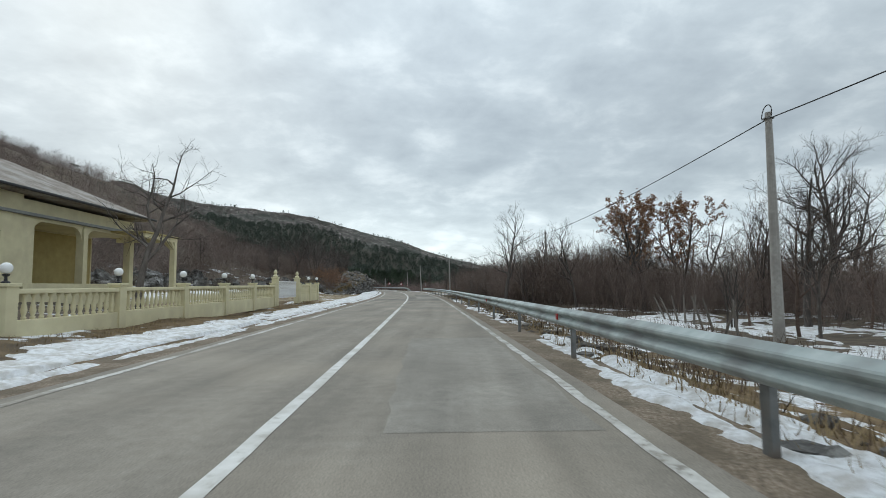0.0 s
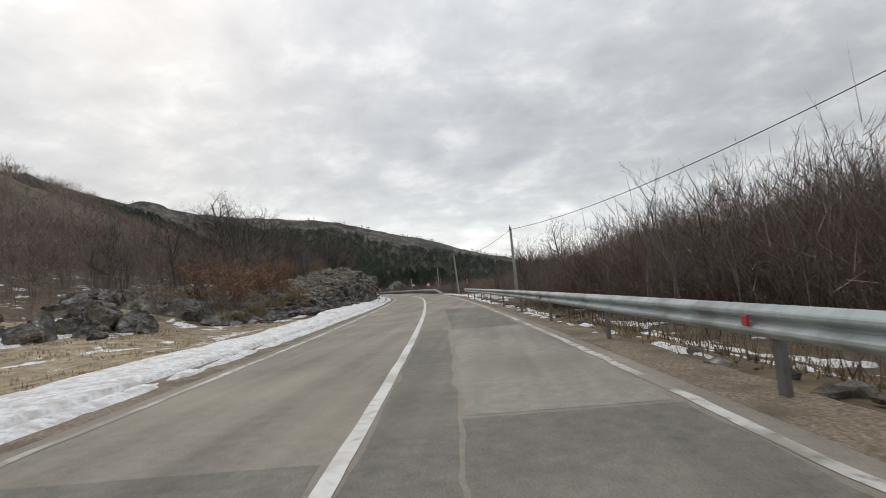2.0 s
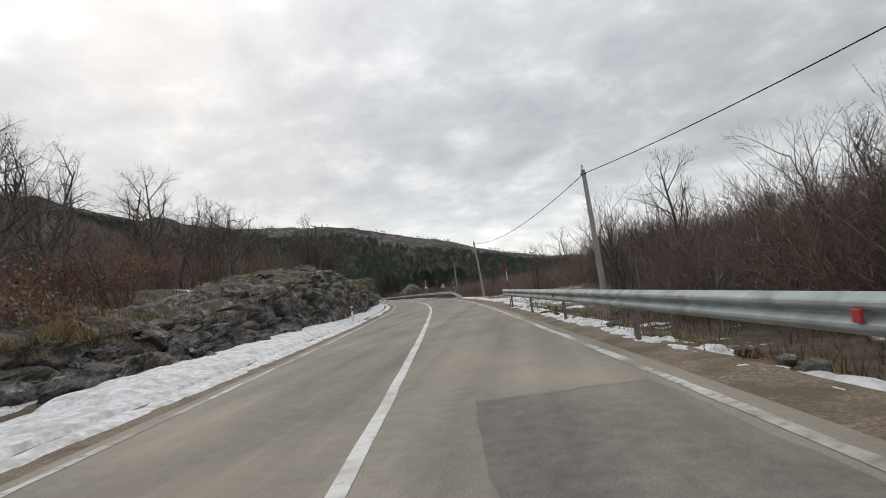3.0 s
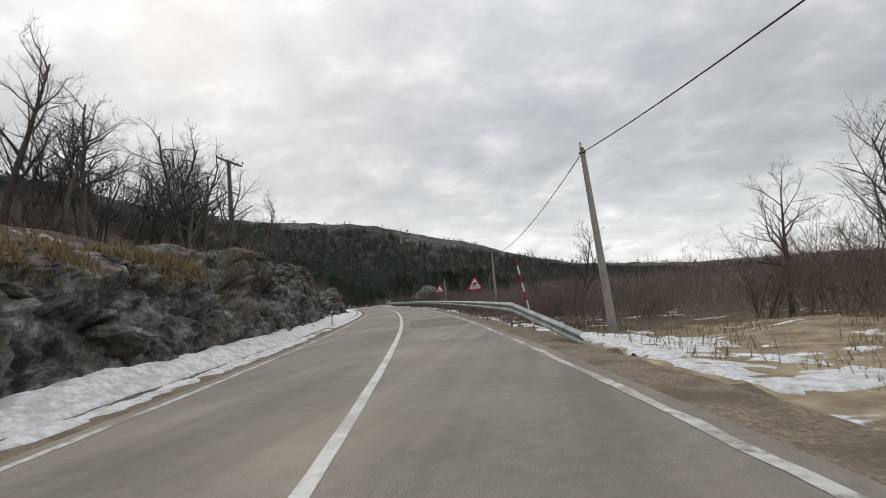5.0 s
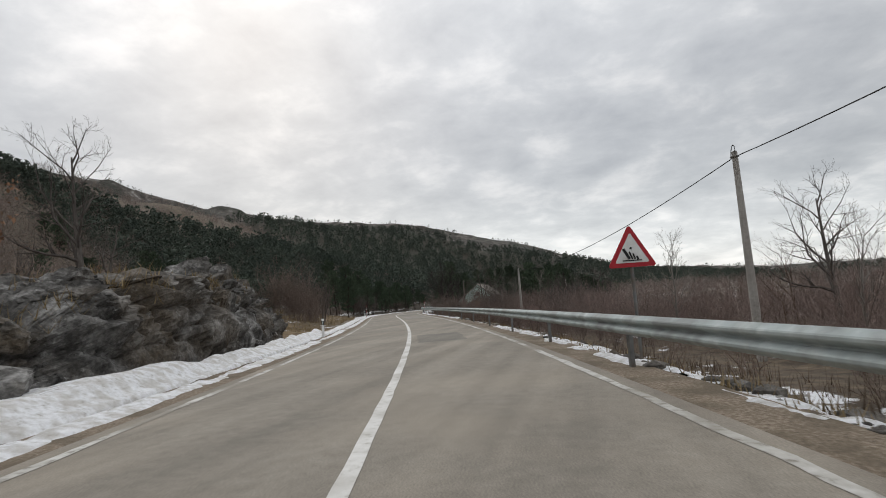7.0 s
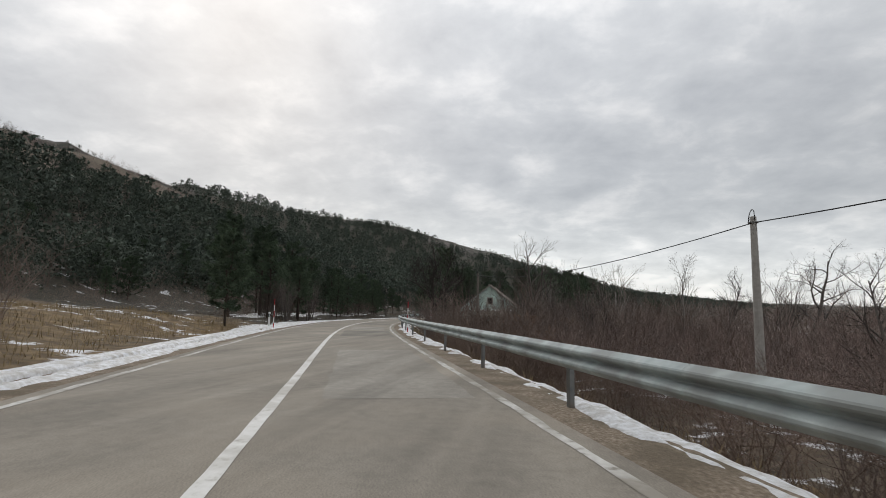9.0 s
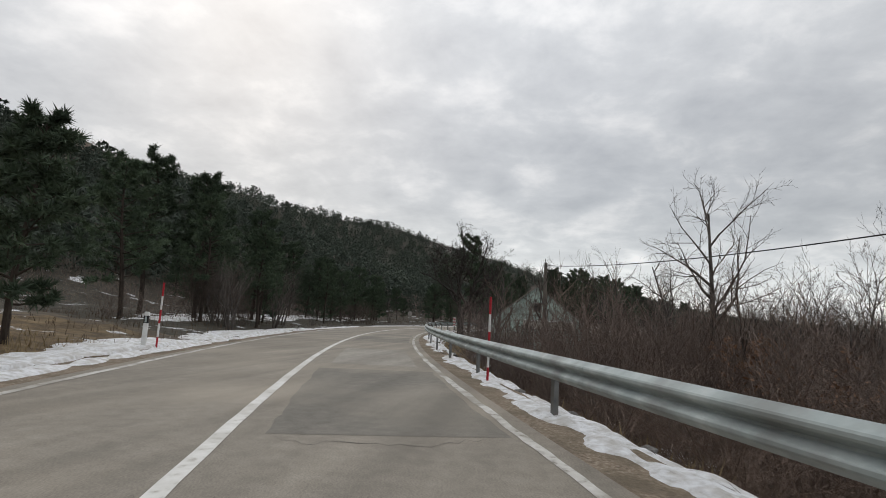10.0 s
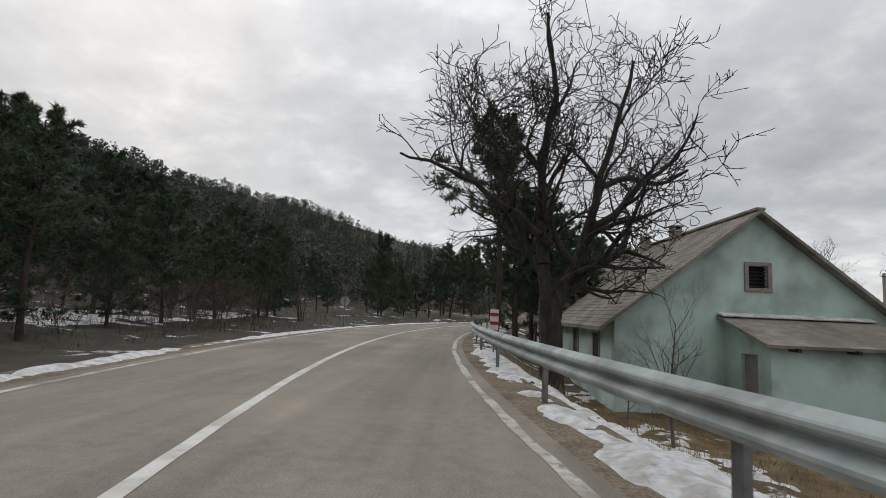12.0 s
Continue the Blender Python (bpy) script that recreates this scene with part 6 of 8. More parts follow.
def thicket_template(seed):
    """A slender many-stemmed bush, one unit high: leaning stems, side branches, fine upright twigs."""
    g = np.random.default_rng(seed + 50)
    vs = []

    def spike(p, d, length, w):
        d = d / np.linalg.norm(d)
        q = p + d * length
        side = np.cross(d, g.normal(0, 1, 3))
        side = side / np.linalg.norm(side) * w
        other = np.cross(d, side)
        vs.extend([p - side, p + side, q, p - other, p + other, q])
        return q

    for k in range(5):
        a = g.uniform(0, 6.28)
        p = np.array([math.cos(a), math.sin(a), 0]) * g.uniform(0.0, 0.10) - np.array([0, 0, 0.03])
        d = np.array([math.cos(a) * 0.22, math.sin(a) * 0.22, 1.0]) + g.normal(0, 0.08, 3)
        top = g.uniform(0.7, 1.0)
        for i in range(4):
            d = d + g.normal(0, 0.10, 3)
            q = p + d / np.linalg.norm(d) * top / 4
            spike(p, d, top / 4 * 1.35, 0.0036 * (1.15 - 0.25 * i))
            for _ in range((1, 4, 5, 5)[i]):
                f = g.uniform(0, 1)
                b = d / np.linalg.norm(d) * 0.9 + g.normal(0, 0.55, 3)
                b[2] = abs(b[2]) + 0.15
                at = p + (q - p) * f
                ln = g.uniform(0.12, 0.26) * (1.2 - 0.12 * i)
                spike(at, b, ln, 0.0019)
                for _ in range(4):
                    c = b / np.linalg.norm(b) + g.normal(0, 0.5, 3)
                    c[2] += 0.25
                    spike(at + b / np.linalg.norm(b) * ln * g.uniform(0.25, 0.95), c, g.uniform(0.06, 0.15), 0.0012)
            p = q
    v = np.array(vs)
    return v, np.arange(len(v)).reshape(-1, 3)


THICKET_T = [thicket_template(k) for k in range(6)]
BRUSH = island_vary(material("brushwood_twigs", [(0.3, (0.145, 0.110, 0.093)), (0.7, (0.275, 0.218, 0.188))], scale=0.2, rough=0.95, bump=0), 0.4)
BRUSH_DARK = island_vary(material("dark_brushwood_twigs", [(0.3, (0.085, 0.066, 0.056)), (0.7, (0.175, 0.140, 0.120))], scale=0.2, rough=0.95, bump=0), 0.4)
BRUSH_RED = island_vary(material("reddish_brushwood_twigs", [(0.3, (0.175, 0.130, 0.113)), (0.7, (0.31, 0.240, 0.212))], scale=0.2, rough=0.95, bump=0), 0.4)


def brushwood(count, s0, s1, u0, u1, lo, hi, seed, mat, label, clear=(), kinds=BRUSH_T):
    g = np.random.default_rng(seed)
    s, u = g.uniform(s0, s1, count), g.uniform(u0, u1, count)
    for a, b, c, d in clear:
        ok = ~((s > a) & (s < b) & (u > c) & (u < d))
        s, u = s[ok], u[ok]
    x, y = on_road(s, u)
    z = land(x, y, s, u)
    vs, fs, at = [], [], 0
    for k, (tv, tf) in enumerate(kinds):
        p = np.stack([x[k::6], y[k::6], z[k::6] - 0.1], -1)
        swell = 0.55 + 0.9 * fbm(x[k::6] / 7, y[k::6] / 7, 2, 41)
        v, f = replicate(tv, tf, p, g.uniform(lo, hi, len(p)) * swell, g.uniform(0, 6.28, len(p)))
        vs.append(v)
        fs.append(f + at)
        at += len(v)
    me = bpy.data.meshes.new("brushwood")
    me.from_pydata(np.concatenate(vs).tolist(), [], np.concatenate(fs).tolist())
    me.materials.append(mat)
    tagged(new("brushwood", me), label, "brushwood", kind="stuff")


brushwood(1100, 62, 118, 9.5, 26, 2.2, 5.2, 1, BRUSH, "dense brown leafless brushwood behind the guard rail", ((110, 117, 6, 10.5),))
brushwood(240, 66, 120, 9.6, 12.5, 2.6, 4.0, 21, BRUSH, "tall brown leafless thicket behind the guard rail", ((108, 118, 6, 10.8),), THICKET_T)
brushwood(440, 62, 124, 12, 24, 3.4, 5.3, 22, BRUSH, "tall brown leafless thicket behind the guard rail", (), THICKET_T)
brushwood(200, 20, 64, 17, 32, 3.0, 4.8, 23, BRUSH, "tall brown leafless thicket beyond the meadow", (), THICKET_T)
brushwood(330, 98, 200, -36, -14, 2.6, 4.6, 24, BRUSH, "brown leafless thicket above the rocks", (), THICKET_T)
brushwood(230, 44, 98, -44, -27, 2.4, 4.0, 25, BRUSH, "brown leafless thicket beyond the tawny field", (), THICKET_T)
brushwood(300, 154, 246, 9.0, 15, 1.8, 2.8, 26, BRUSH_RED, "reddish brown leafless thicket below the road", ((190, 195, 9, 12.5),), THICKET_T)
brushwood(420, 154, 250, 14, 30, 2.3, 3.5, 27, BRUSH_RED, "reddish brown leafless thicket below the road", (), THICKET_T)
brushwood(90, 84, 101, -24, -12.5, 1.0, 2.0, 38, BRUSH, "low brown brushwood among the rocks beside the field", (), THICKET_T)
brushwood(70, 243, 257, 9.5, 17, 3.2, 4.7, 39, BRUSH, "tall brown leafless thicket below the road", (), THICKET_T)
brushwood(26, 247, 255.5, 6.0, 9.6, 3.4, 4.4, 41, BRUSH, "brown leafless thicket below the rail", (), THICKET_T)
brushwood(30, 255, 263, 8.6, 12.4, 2.5, 3.5, 37, BRUSH, "brown leafless thicket in front of the house", (), THICKET_T)
brushwood(34, 243, 253, 8.8, 11.5, 2.2, 3.1, 32, BRUSH, "tall brown leafless thicket below the rail", (), THICKET_T)
brushwood(46, 222, 234, -12, -7.2, 3.2, 4.6, 33, BRUSH, "grey brown leafless thicket on the grass slope", (), THICKET_T)
brushwood(70, 238, 260, 6.2, 10.5, 2.0, 3.1, 28, BRUSH, "brown leafless thicket on the bank below the rail", (), THICKET_T)
brushwood(170, 240, 275, 11, 26, 2.6, 4.2, 29, BRUSH, "brown leafless thicket beside the house", ((262, 276, 8, 17),), THICKET_T)
brushwood(24, 264.5, 271, -9.6, -7.0, 2.2, 3.2, 30, BRUSH_DARK, "dense brown thicket at the edge of the pine wood", (), THICKET_T)
brushwood(26, 289, 298, -9.0, -6.4, 1.6, 2.4, 31, BRUSH_DARK, "dense brown thicket at the edge of the pine wood", (), THICKET_T)
brushwood(130, 116, 154, 14.5, 27, 3.0, 4.6, 34, BRUSH, "tall brown leafless thicket beyond the snow field", (), THICKET_T)
brushwood(150, 94, 124, 10.4, 20, 3.2, 4.8, 35, BRUSH, "tall brown leafless thicket behind the guard rail", ((108, 118, 6, 11.2),), THICKET_T)
brushwood(110, 44, 68, 11.5, 20, 2.8, 4.4, 36, BRUSH, "tall brown leafless thicket behind the guard rail", (), THICKET_T)
brushwood(460, 20, 62, 16, 32, 2.0, 4.6, 2, BRUSH, "dense brown leafless brushwood beyond the meadow")
brushwood(300, 118, 152, 13.5, 26, 2.0, 4.2, 3, BRUSH, "brown leafless brushwood beyond the snow field")
brushwood(1200, 152, 236, 11.5, 30, 1.8, 3.3, 4, BRUSH_RED, "dense reddish brown brushwood below the road", ((190, 195, 9, 12.5),))
brushwood(420, 226, 262, 9.0, 24, 1.8, 3.2, 5, BRUSH_RED, "reddish brown brushwood below the guard rail", ((250, 262, 8, 12),))
brushwood(150, 244, 272, 6.2, 18, 1.0, 2.0, 9, BRUSH, "low brown brushwood on the bank below the rail", ((262, 272, 8, 13),))
brushwood(220, 262, 305, 19.5, 36, 2.0, 4.0, 6, BRUSH, "brown leafless brushwood beyond the house")
brushwood(900, 98, 205, -40, -13.5, 2.2, 4.6, 7, BRUSH, "brown leafless brushwood on the slope above the rocks")
brushwood(420, 44, 98, -46, -26.5, 2.0, 3.6, 10, BRUSH, "brown leafless brushwood beyond the tawny field")
brushwood(650, 204, 262, -50, -18, 1.6, 3.6, 11, BRUSH, "dark leafless brushwood under the pines")
brushwood(600, 258, 330, -30, -9, 0.9, 2.4, 8, BRUSH, "brown undergrowth beneath the pines")


def grass_patch(name, count, s0, s1, u0, u1, lo, hi, seed, label, mat=GRASS, keep=None):
    g = np.random.default_rng(seed)
    s, u = g.uniform(s0, s1, count), g.uniform(u0, u1, count)
    clump = fbm(s / 1.3, u / 1.3, 3, seed)
    ok = clump + g.uniform(-0.12, 0.12, count) > 0.46
    s, u = s[ok], u[ok]
    x, y = on_road(s, u)
    z = land(x, y, s, u) - 0.02
    n = len(s)
    h = g.uniform(lo, hi, n)
    a = g.uniform(0, 6.28, n)
    lean = g.uniform(0.1, 0.9, n)
    w = g.uniform(0.006, 0.016, n)
    p = np.stack([x, y, z], -1)
    side = np.stack([-np.sin(a) * w, np.cos(a) * w, 0 * a], -1)
    tip = np.stack([np.cos(a) * h * lean, np.sin(a) * h * lean, h], -1)
    v = np.stack([p - side, p + side, p + tip], 1).reshape(-1, 3)
    me = bpy.data.meshes.new(name)
    me.from_pydata(v.tolist(), [], np.arange(n * 3).reshape(-1, 3).tolist())
    me.materials.append(mat)
    tagged(new(name, me), label, "grass", kind="stuff")


STALKS = island_vary(material("dead_stalks", [(0.3, (0.065, 0.046, 0.032)), (0.7, (0.16, 0.115, 0.08))], scale=3, rough=0.9, bump=0), 0.4)
grass_patch("dry_grass", 30000, 56, 96, -20, -6, 0.04, 0.14, 1, "short tawny grass on the field")
grass_patch("dry_grass", 30000, 203, 252, -24, -5.6, 0.10, 0.35, 2, "long tawny grass on the slope")
grass_patch("dry_grass", 15000, 116, 152, 5, 16, 0.06, 0.3, 3, "tawny grass showing through thin snow")
grass_patch("dry_grass", 20000, 205, 290, 4.6, 10, 0.08, 0.3, 4, "tawny grass below the guard rail")
grass_patch("dead_stalks", 22000, 20, 112, 4.8, 11, 0.1, 0.55, 5, "dead brown weeds behind the guard rail", STALKS)
grass_patch("dead_stalks", 16000, 152, 235, 4.8, 10, 0.1, 0.6, 6, "dead brown weeds below the guard rail", STALKS)
grass_patch("dead_stalks", 9000, 96, 200, -12, -6.5, 0.1, 0.4, 7, "dead brown weeds among the rocks", STALKS)
grass_patch("dead_stalks", 12000, 252, 320, -16, -5.4, 0.08, 0.35, 8, "dead brown ferns on the forest floor", STALKS)


# ---- rubble beside the rail and under the banks ----
def stone_template(seed):
    g = np.random.default_rng(seed)
    bm = bmesh.new()
    bmesh.ops.create_icosphere(bm, subdivisions=1, radius=1.0)
    v = np.array([q.co for q in bm.verts]) * g.uniform(0.65, 1.15, (len(bm.verts), 1)) * (1.0, 0.8, 0.6)
    f = np.array([[q.index for q in face.verts] for face in bm.faces])
    bm.free()
    return v, f


STONES_T = [stone_template(k) for k in range(5)]


def rubble(count, s0, s1, u0, u1, lo, hi, seed, label):
    g = np.random.default_rng(seed)
    s, u = g.uniform(s0, s1, count), u0 + (u1 - u0) * g.uniform(0, 1, count) ** 1.4
    ok = fbm(s / 3, u / 3, 3, seed) > 0.46
    s, u = s[ok], u[ok]
    x, y = on_road(s, u)
    z = land(x, y, s, u)
    vs, fs, at = [], [], 0
    for k, (tv, tf) in enumerate(STONES_T):
        p = np.stack([x[k::5], y[k::5], z[k::5] + 0.01], -1)
        v, f = replicate(tv, tf, p, lo + (hi - lo) * g.uniform(0, 1, len(p)) ** 2.2, g.uniform(0, 6.28, len(p)))
        vs.append(v)
        fs.append(f + at)
        at += len(v)
    ob = mesh_part("rubble", np.concatenate(vs), np.concatenate(fs), ROCK)
    tagged(ob, label, "rubble", kind="stuff")


rubble(900, 20, 112, 4.25, 6.5, 0.04, 0.26, 1, "dark broken stones behind the guard rail")
rubble(900, 150, 215, 4.25, 6.8, 0.04, 0.28, 2, "grey broken stones below the guard rail")
rubble(700, 95, 205, -6.8, -4.9, 0.04, 0.22, 3, "fallen stones at the foot of the rocks")
rubble(420, 91, 116, -9.5, -4.9, 0.10, 0.48, 5, "grey broken stones strewn in the snow below the bank")
rubble(420, 172, 191, -9.5, -4.9, 0.10, 0.52, 6, "grey broken stones strewn in the snow on the slope")
rubble(240, 116, 172, -6.4, -5.0, 0.10, 0.40, 7, "fallen grey stones half buried in the snow")
rubble(300, 240, 300, 4.3, 6.0, 0.03, 0.16, 4, "small stones below the guard rail")
grass_patch("dry_grass", 15000, 20, 112, 4.15, 6.5, 0.05, 0.26, 11, "tawny tufts of grass behind the guard rail")
grass_patch("dry_grass", 9000, 150, 205, 4.2, 6.5, 0.05, 0.26, 12, "tawny tufts of grass below the guard rail")
grass_patch("dry_grass", 9000, 22, 62, -7.6, -5.4, 0.04, 0.12, 13, "short winter grass before the garden wall")


# ---- fence and first house ----
CREAM = material("cream_render", [(0.3, (0.60, 0.545, 0.35)), (0.7, (0.70, 0.645, 0.43))], scale=2.2, rough=0.85, bump=0.2, stain=(0.50, 0.44, 0.29), stain_scale=0.8, stain_amount=0.5)
# darker cream: the canopy's ochre, and porch shade put into the colour
CREAM_DARK = material("ochre_and_shade_render", [(0.3, (0.36, 0.29, 0.12)), (0.7, (0.46, 0.38, 0.17))], scale=2.2, rough=0.9, bump=0.2)
TILE = material("grey_brown_roof_tiles", [(0.3, (0.16, 0.13, 0.11)), (0.55, (0.25, 0.215, 0.185)), (0.8, (0.36, 0.33, 0.30))], scale=5, rough=0.9, bump=0.5, stain=(0.42, 0.40, 0.37), stain_scale=0.9, stain_amount=0.6)
GLASS_DARK = material("dark_window_glass", [(0.3, (0.02, 0.022, 0.024)), (0.7, (0.035, 0.037, 0.04))], scale=2, rough=0.12, bump=0.02, spec=0.6)
SHUTTER = material("grey_shutter", [(0.3, (0.20, 0.205, 0.20)), (0.7, (0.29, 0.295, 0.285))], scale=4, rough=0.7, bump=0.1)
OPAL = material("opal_lamp_globe", [(0.3, (0.80, 0.80, 0.79)), (0.7, (0.86, 0.86, 0.85))], scale=4, rough=0.25, bump=0, spec=0.5)
DARK_METAL = material("dark_lamp_metal", [(0.3, (0.02, 0.02, 0.022)), (0.7, (0.045, 0.045, 0.048))], scale=8, rough=0.5, bump=0.1)


def by_road(s, u, z=0.0, extra=0.0):
    """A pose whose x runs along the road and y to its left."""
    x, y = on_road(s, u)
    return Matrix.Translation((x, y, z)) @ Matrix.Rotation(road_turn(s) + math.pi / 2 + extra, 4, "Z")


FENCE_U = -7.75


def fence_z(s):
    return 0.20 + 0.0065 * (s - 31)


def baluster_mesh():
    bm = bmesh.new()
    add_lathe(bm, [(0.055, 0.0), (0.055, 0.05), (0.035, 0.07), (0.05, 0.12), (0.068, 0.20), (0.055, 0.30), (0.032, 0.42), (0.030, 0.48), (0.045, 0.52), (0.055, 0.53), (0.055, 0.58)], 8)
    return bm


def balustrade(s0, s1, pillars, label, solid=()):
    root = tagged(new("balustrade_wall"), label, "garden wall", "garden walls along the verge")
    first = None
    for a, b in zip(pillars, pillars[1:]):
        mid, length = (a + b) / 2, b - a - 0.30
        z = fence_z(mid)
        m = by_road(mid, FENCE_U, z)
        bm = bmesh.new()
        add_box(bm, (0, 0, 0.0), (length, 0.24, 0.62), 0.015)
        ob = part("plinth", bm, CREAM, root)
        ob.matrix_basis = m
        bm = bmesh.new()
        add_box(bm, (0, 0, 0.96), (length, 0.26, 0.11), 0.025)
        ob = part("coping", bm, CREAM, root)
        ob.matrix_basis = m
        if (a, b) in solid:
            bm = bmesh.new()
            add_box(bm, (0, 0.02, 0.61), (length, 0.16, 0.62), 0.01)
            ob = part("panel", bm, CREAM, root)
            ob.matrix_basis = m
        n = int(length / 0.27)
        for k in range(n):
            off = Matrix.Translation(((k + 0.5) * length / n - length / 2, -0.03 if (a, b) in solid else 0, 0.32))
            if first is None:
                first = part("baluster", baluster_mesh(), CREAM, root, smooth=True)
                first.matrix_basis = m @ off
            else:
                share("baluster", first, m @ off, root)
    pil = None
    for s in pillars:
        m = by_road(s, FENCE_U, fence_z(s))
        if pil is None:
            bm = bmesh.new()
            add_box(bm, (0, 0, 0.38), (0.34, 0.34, 1.40), 0.02)
            add_box(bm, (0, 0, 1.11), (0.42, 0.42, 0.08), 0.02)
            pil = part("pillar", bm, CREAM, root)
            pil.matrix_basis = m
        else:
            share("pillar", pil, m, root)
    return root


balustrade(31, 51.4, (31.1, 35.3, 39.5, 43.6, 47.6, 51.5), "cream balustrade garden wall with turned balusters")
balustrade(57.9, 64.8, (57.9, 61.4, 64.8), "short cream garden wall with a blind balustrade", solid=((57.9, 61.4), (61.4, 64.8)))


def globe_lamp(s, lift=1.15):
    root = tagged(new("globe_lamp"), "white glass globe lamp on a wall pillar", "lamp", "globe lamps on the garden wall")
    root.matrix_basis = by_road(s, FENCE_U, fence_z(s) + lift)
    bm = bmesh.new()
    add_lathe(bm, [(0.09, 0), (0.09, 0.03), (0.035, 0.06), (0.03, 0.14), (0.07, 0.17), (0.075, 0.20)], 10)
    part("holder", bm, DARK_METAL, root, "dark metal holder")
    bm = bmesh.new()
    bmesh.ops.create_uvsphere(bm, u_segments=16, v_segments=10, radius=0.125, matrix=Matrix.Translation((0, 0, 0.33)))
    part("globe", bm, OPAL, root, smooth=True)


for s in (31.1, 35.3, 39.5, 43.6, 47.6, 61.4, 64.8):
    globe_lamp(s)


def gate():
    root = tagged(new("metal_gate"), "closed white picket gate between cream pillars", "gate")
    for s in (51.9, 57.5):
        bm = bmesh.new()
        add_box(bm, (0, 0, 0.55), (0.36, 0.36, 1.75), 0.02)
        add_box(bm, (0, 0, 1.45), (0.44, 0.44, 0.08), 0.02)
        add_lathe(bm, [(0.14, 1.49), (0.16, 1.56), (0.07, 1.66), (0.12, 1.76), (0.10, 1.86), (0.02, 1.96)], 10)
        ob = part("gate_pillar", bm, CREAM, root, "cream pillar with a turned finial")
        ob.matrix_basis = by_road(s, FENCE_U, fence_z(s))
    m = by_road(54.7, FENCE_U, fence_z(54.7))
    bm = bmesh.new()
    for z in (0.30, 1.20):
        add_box(bm, (0, 0, z), (5.1, 0.05, 0.06), 0.008)
    ob = part("gate_frame", bm, WHITE, root)
    ob.matrix_basis = m
    bm = bmesh.new()
    add_box(bm, (0, 0.01, 0.44), (5.0, 0.025, 0.56), 0.006)
    ob = part("gate_panel", bm, WHITE, root, "solid white lower panel")
    ob.matrix_basis = m
    bm = bmesh.new()
    add_box(bm, (0, 0, 0.75), (0.035, 0.03, 1.0), 0.006)
    first = part("picket", bm, WHITE, root)
    first.matrix_basis = m @ Matrix.Translation((-2.45, 0, 0))
    for k in range(1, 34):
        share("picket", first, m @ Matrix.Translation((-2.45 + k * 4.9 / 33, 0, 0)), root)


gate()


def ring_wall(bm, outline, holes, y0, y1):
    """An upright wall slab in the x-z plane between y0 and y1, with rectangular holes (x0, x1, z0, z1)."""
    xs = sorted({v for h in holes for v in h[:2]} | {outline[0], outline[1]})
    zs = sorted({v for h in holes for v in h[2:]} | {outline[2], outline[3]})
    for xa, xb in zip(xs, xs[1:]):
        for za, zb in zip(zs, zs[1:]):
            cx, cz = (xa + xb) / 2, (za + zb) / 2
            if not any(h[0] < cx < h[1] and h[2] < cz < h[3] for h in holes):
                add_box(bm, (cx, (y0 + y1) / 2, cz), (xb - xa, y1 - y0, zb - za))
    bmesh.ops.remove_doubles(bm, verts=bm.verts, dist=1e-4)


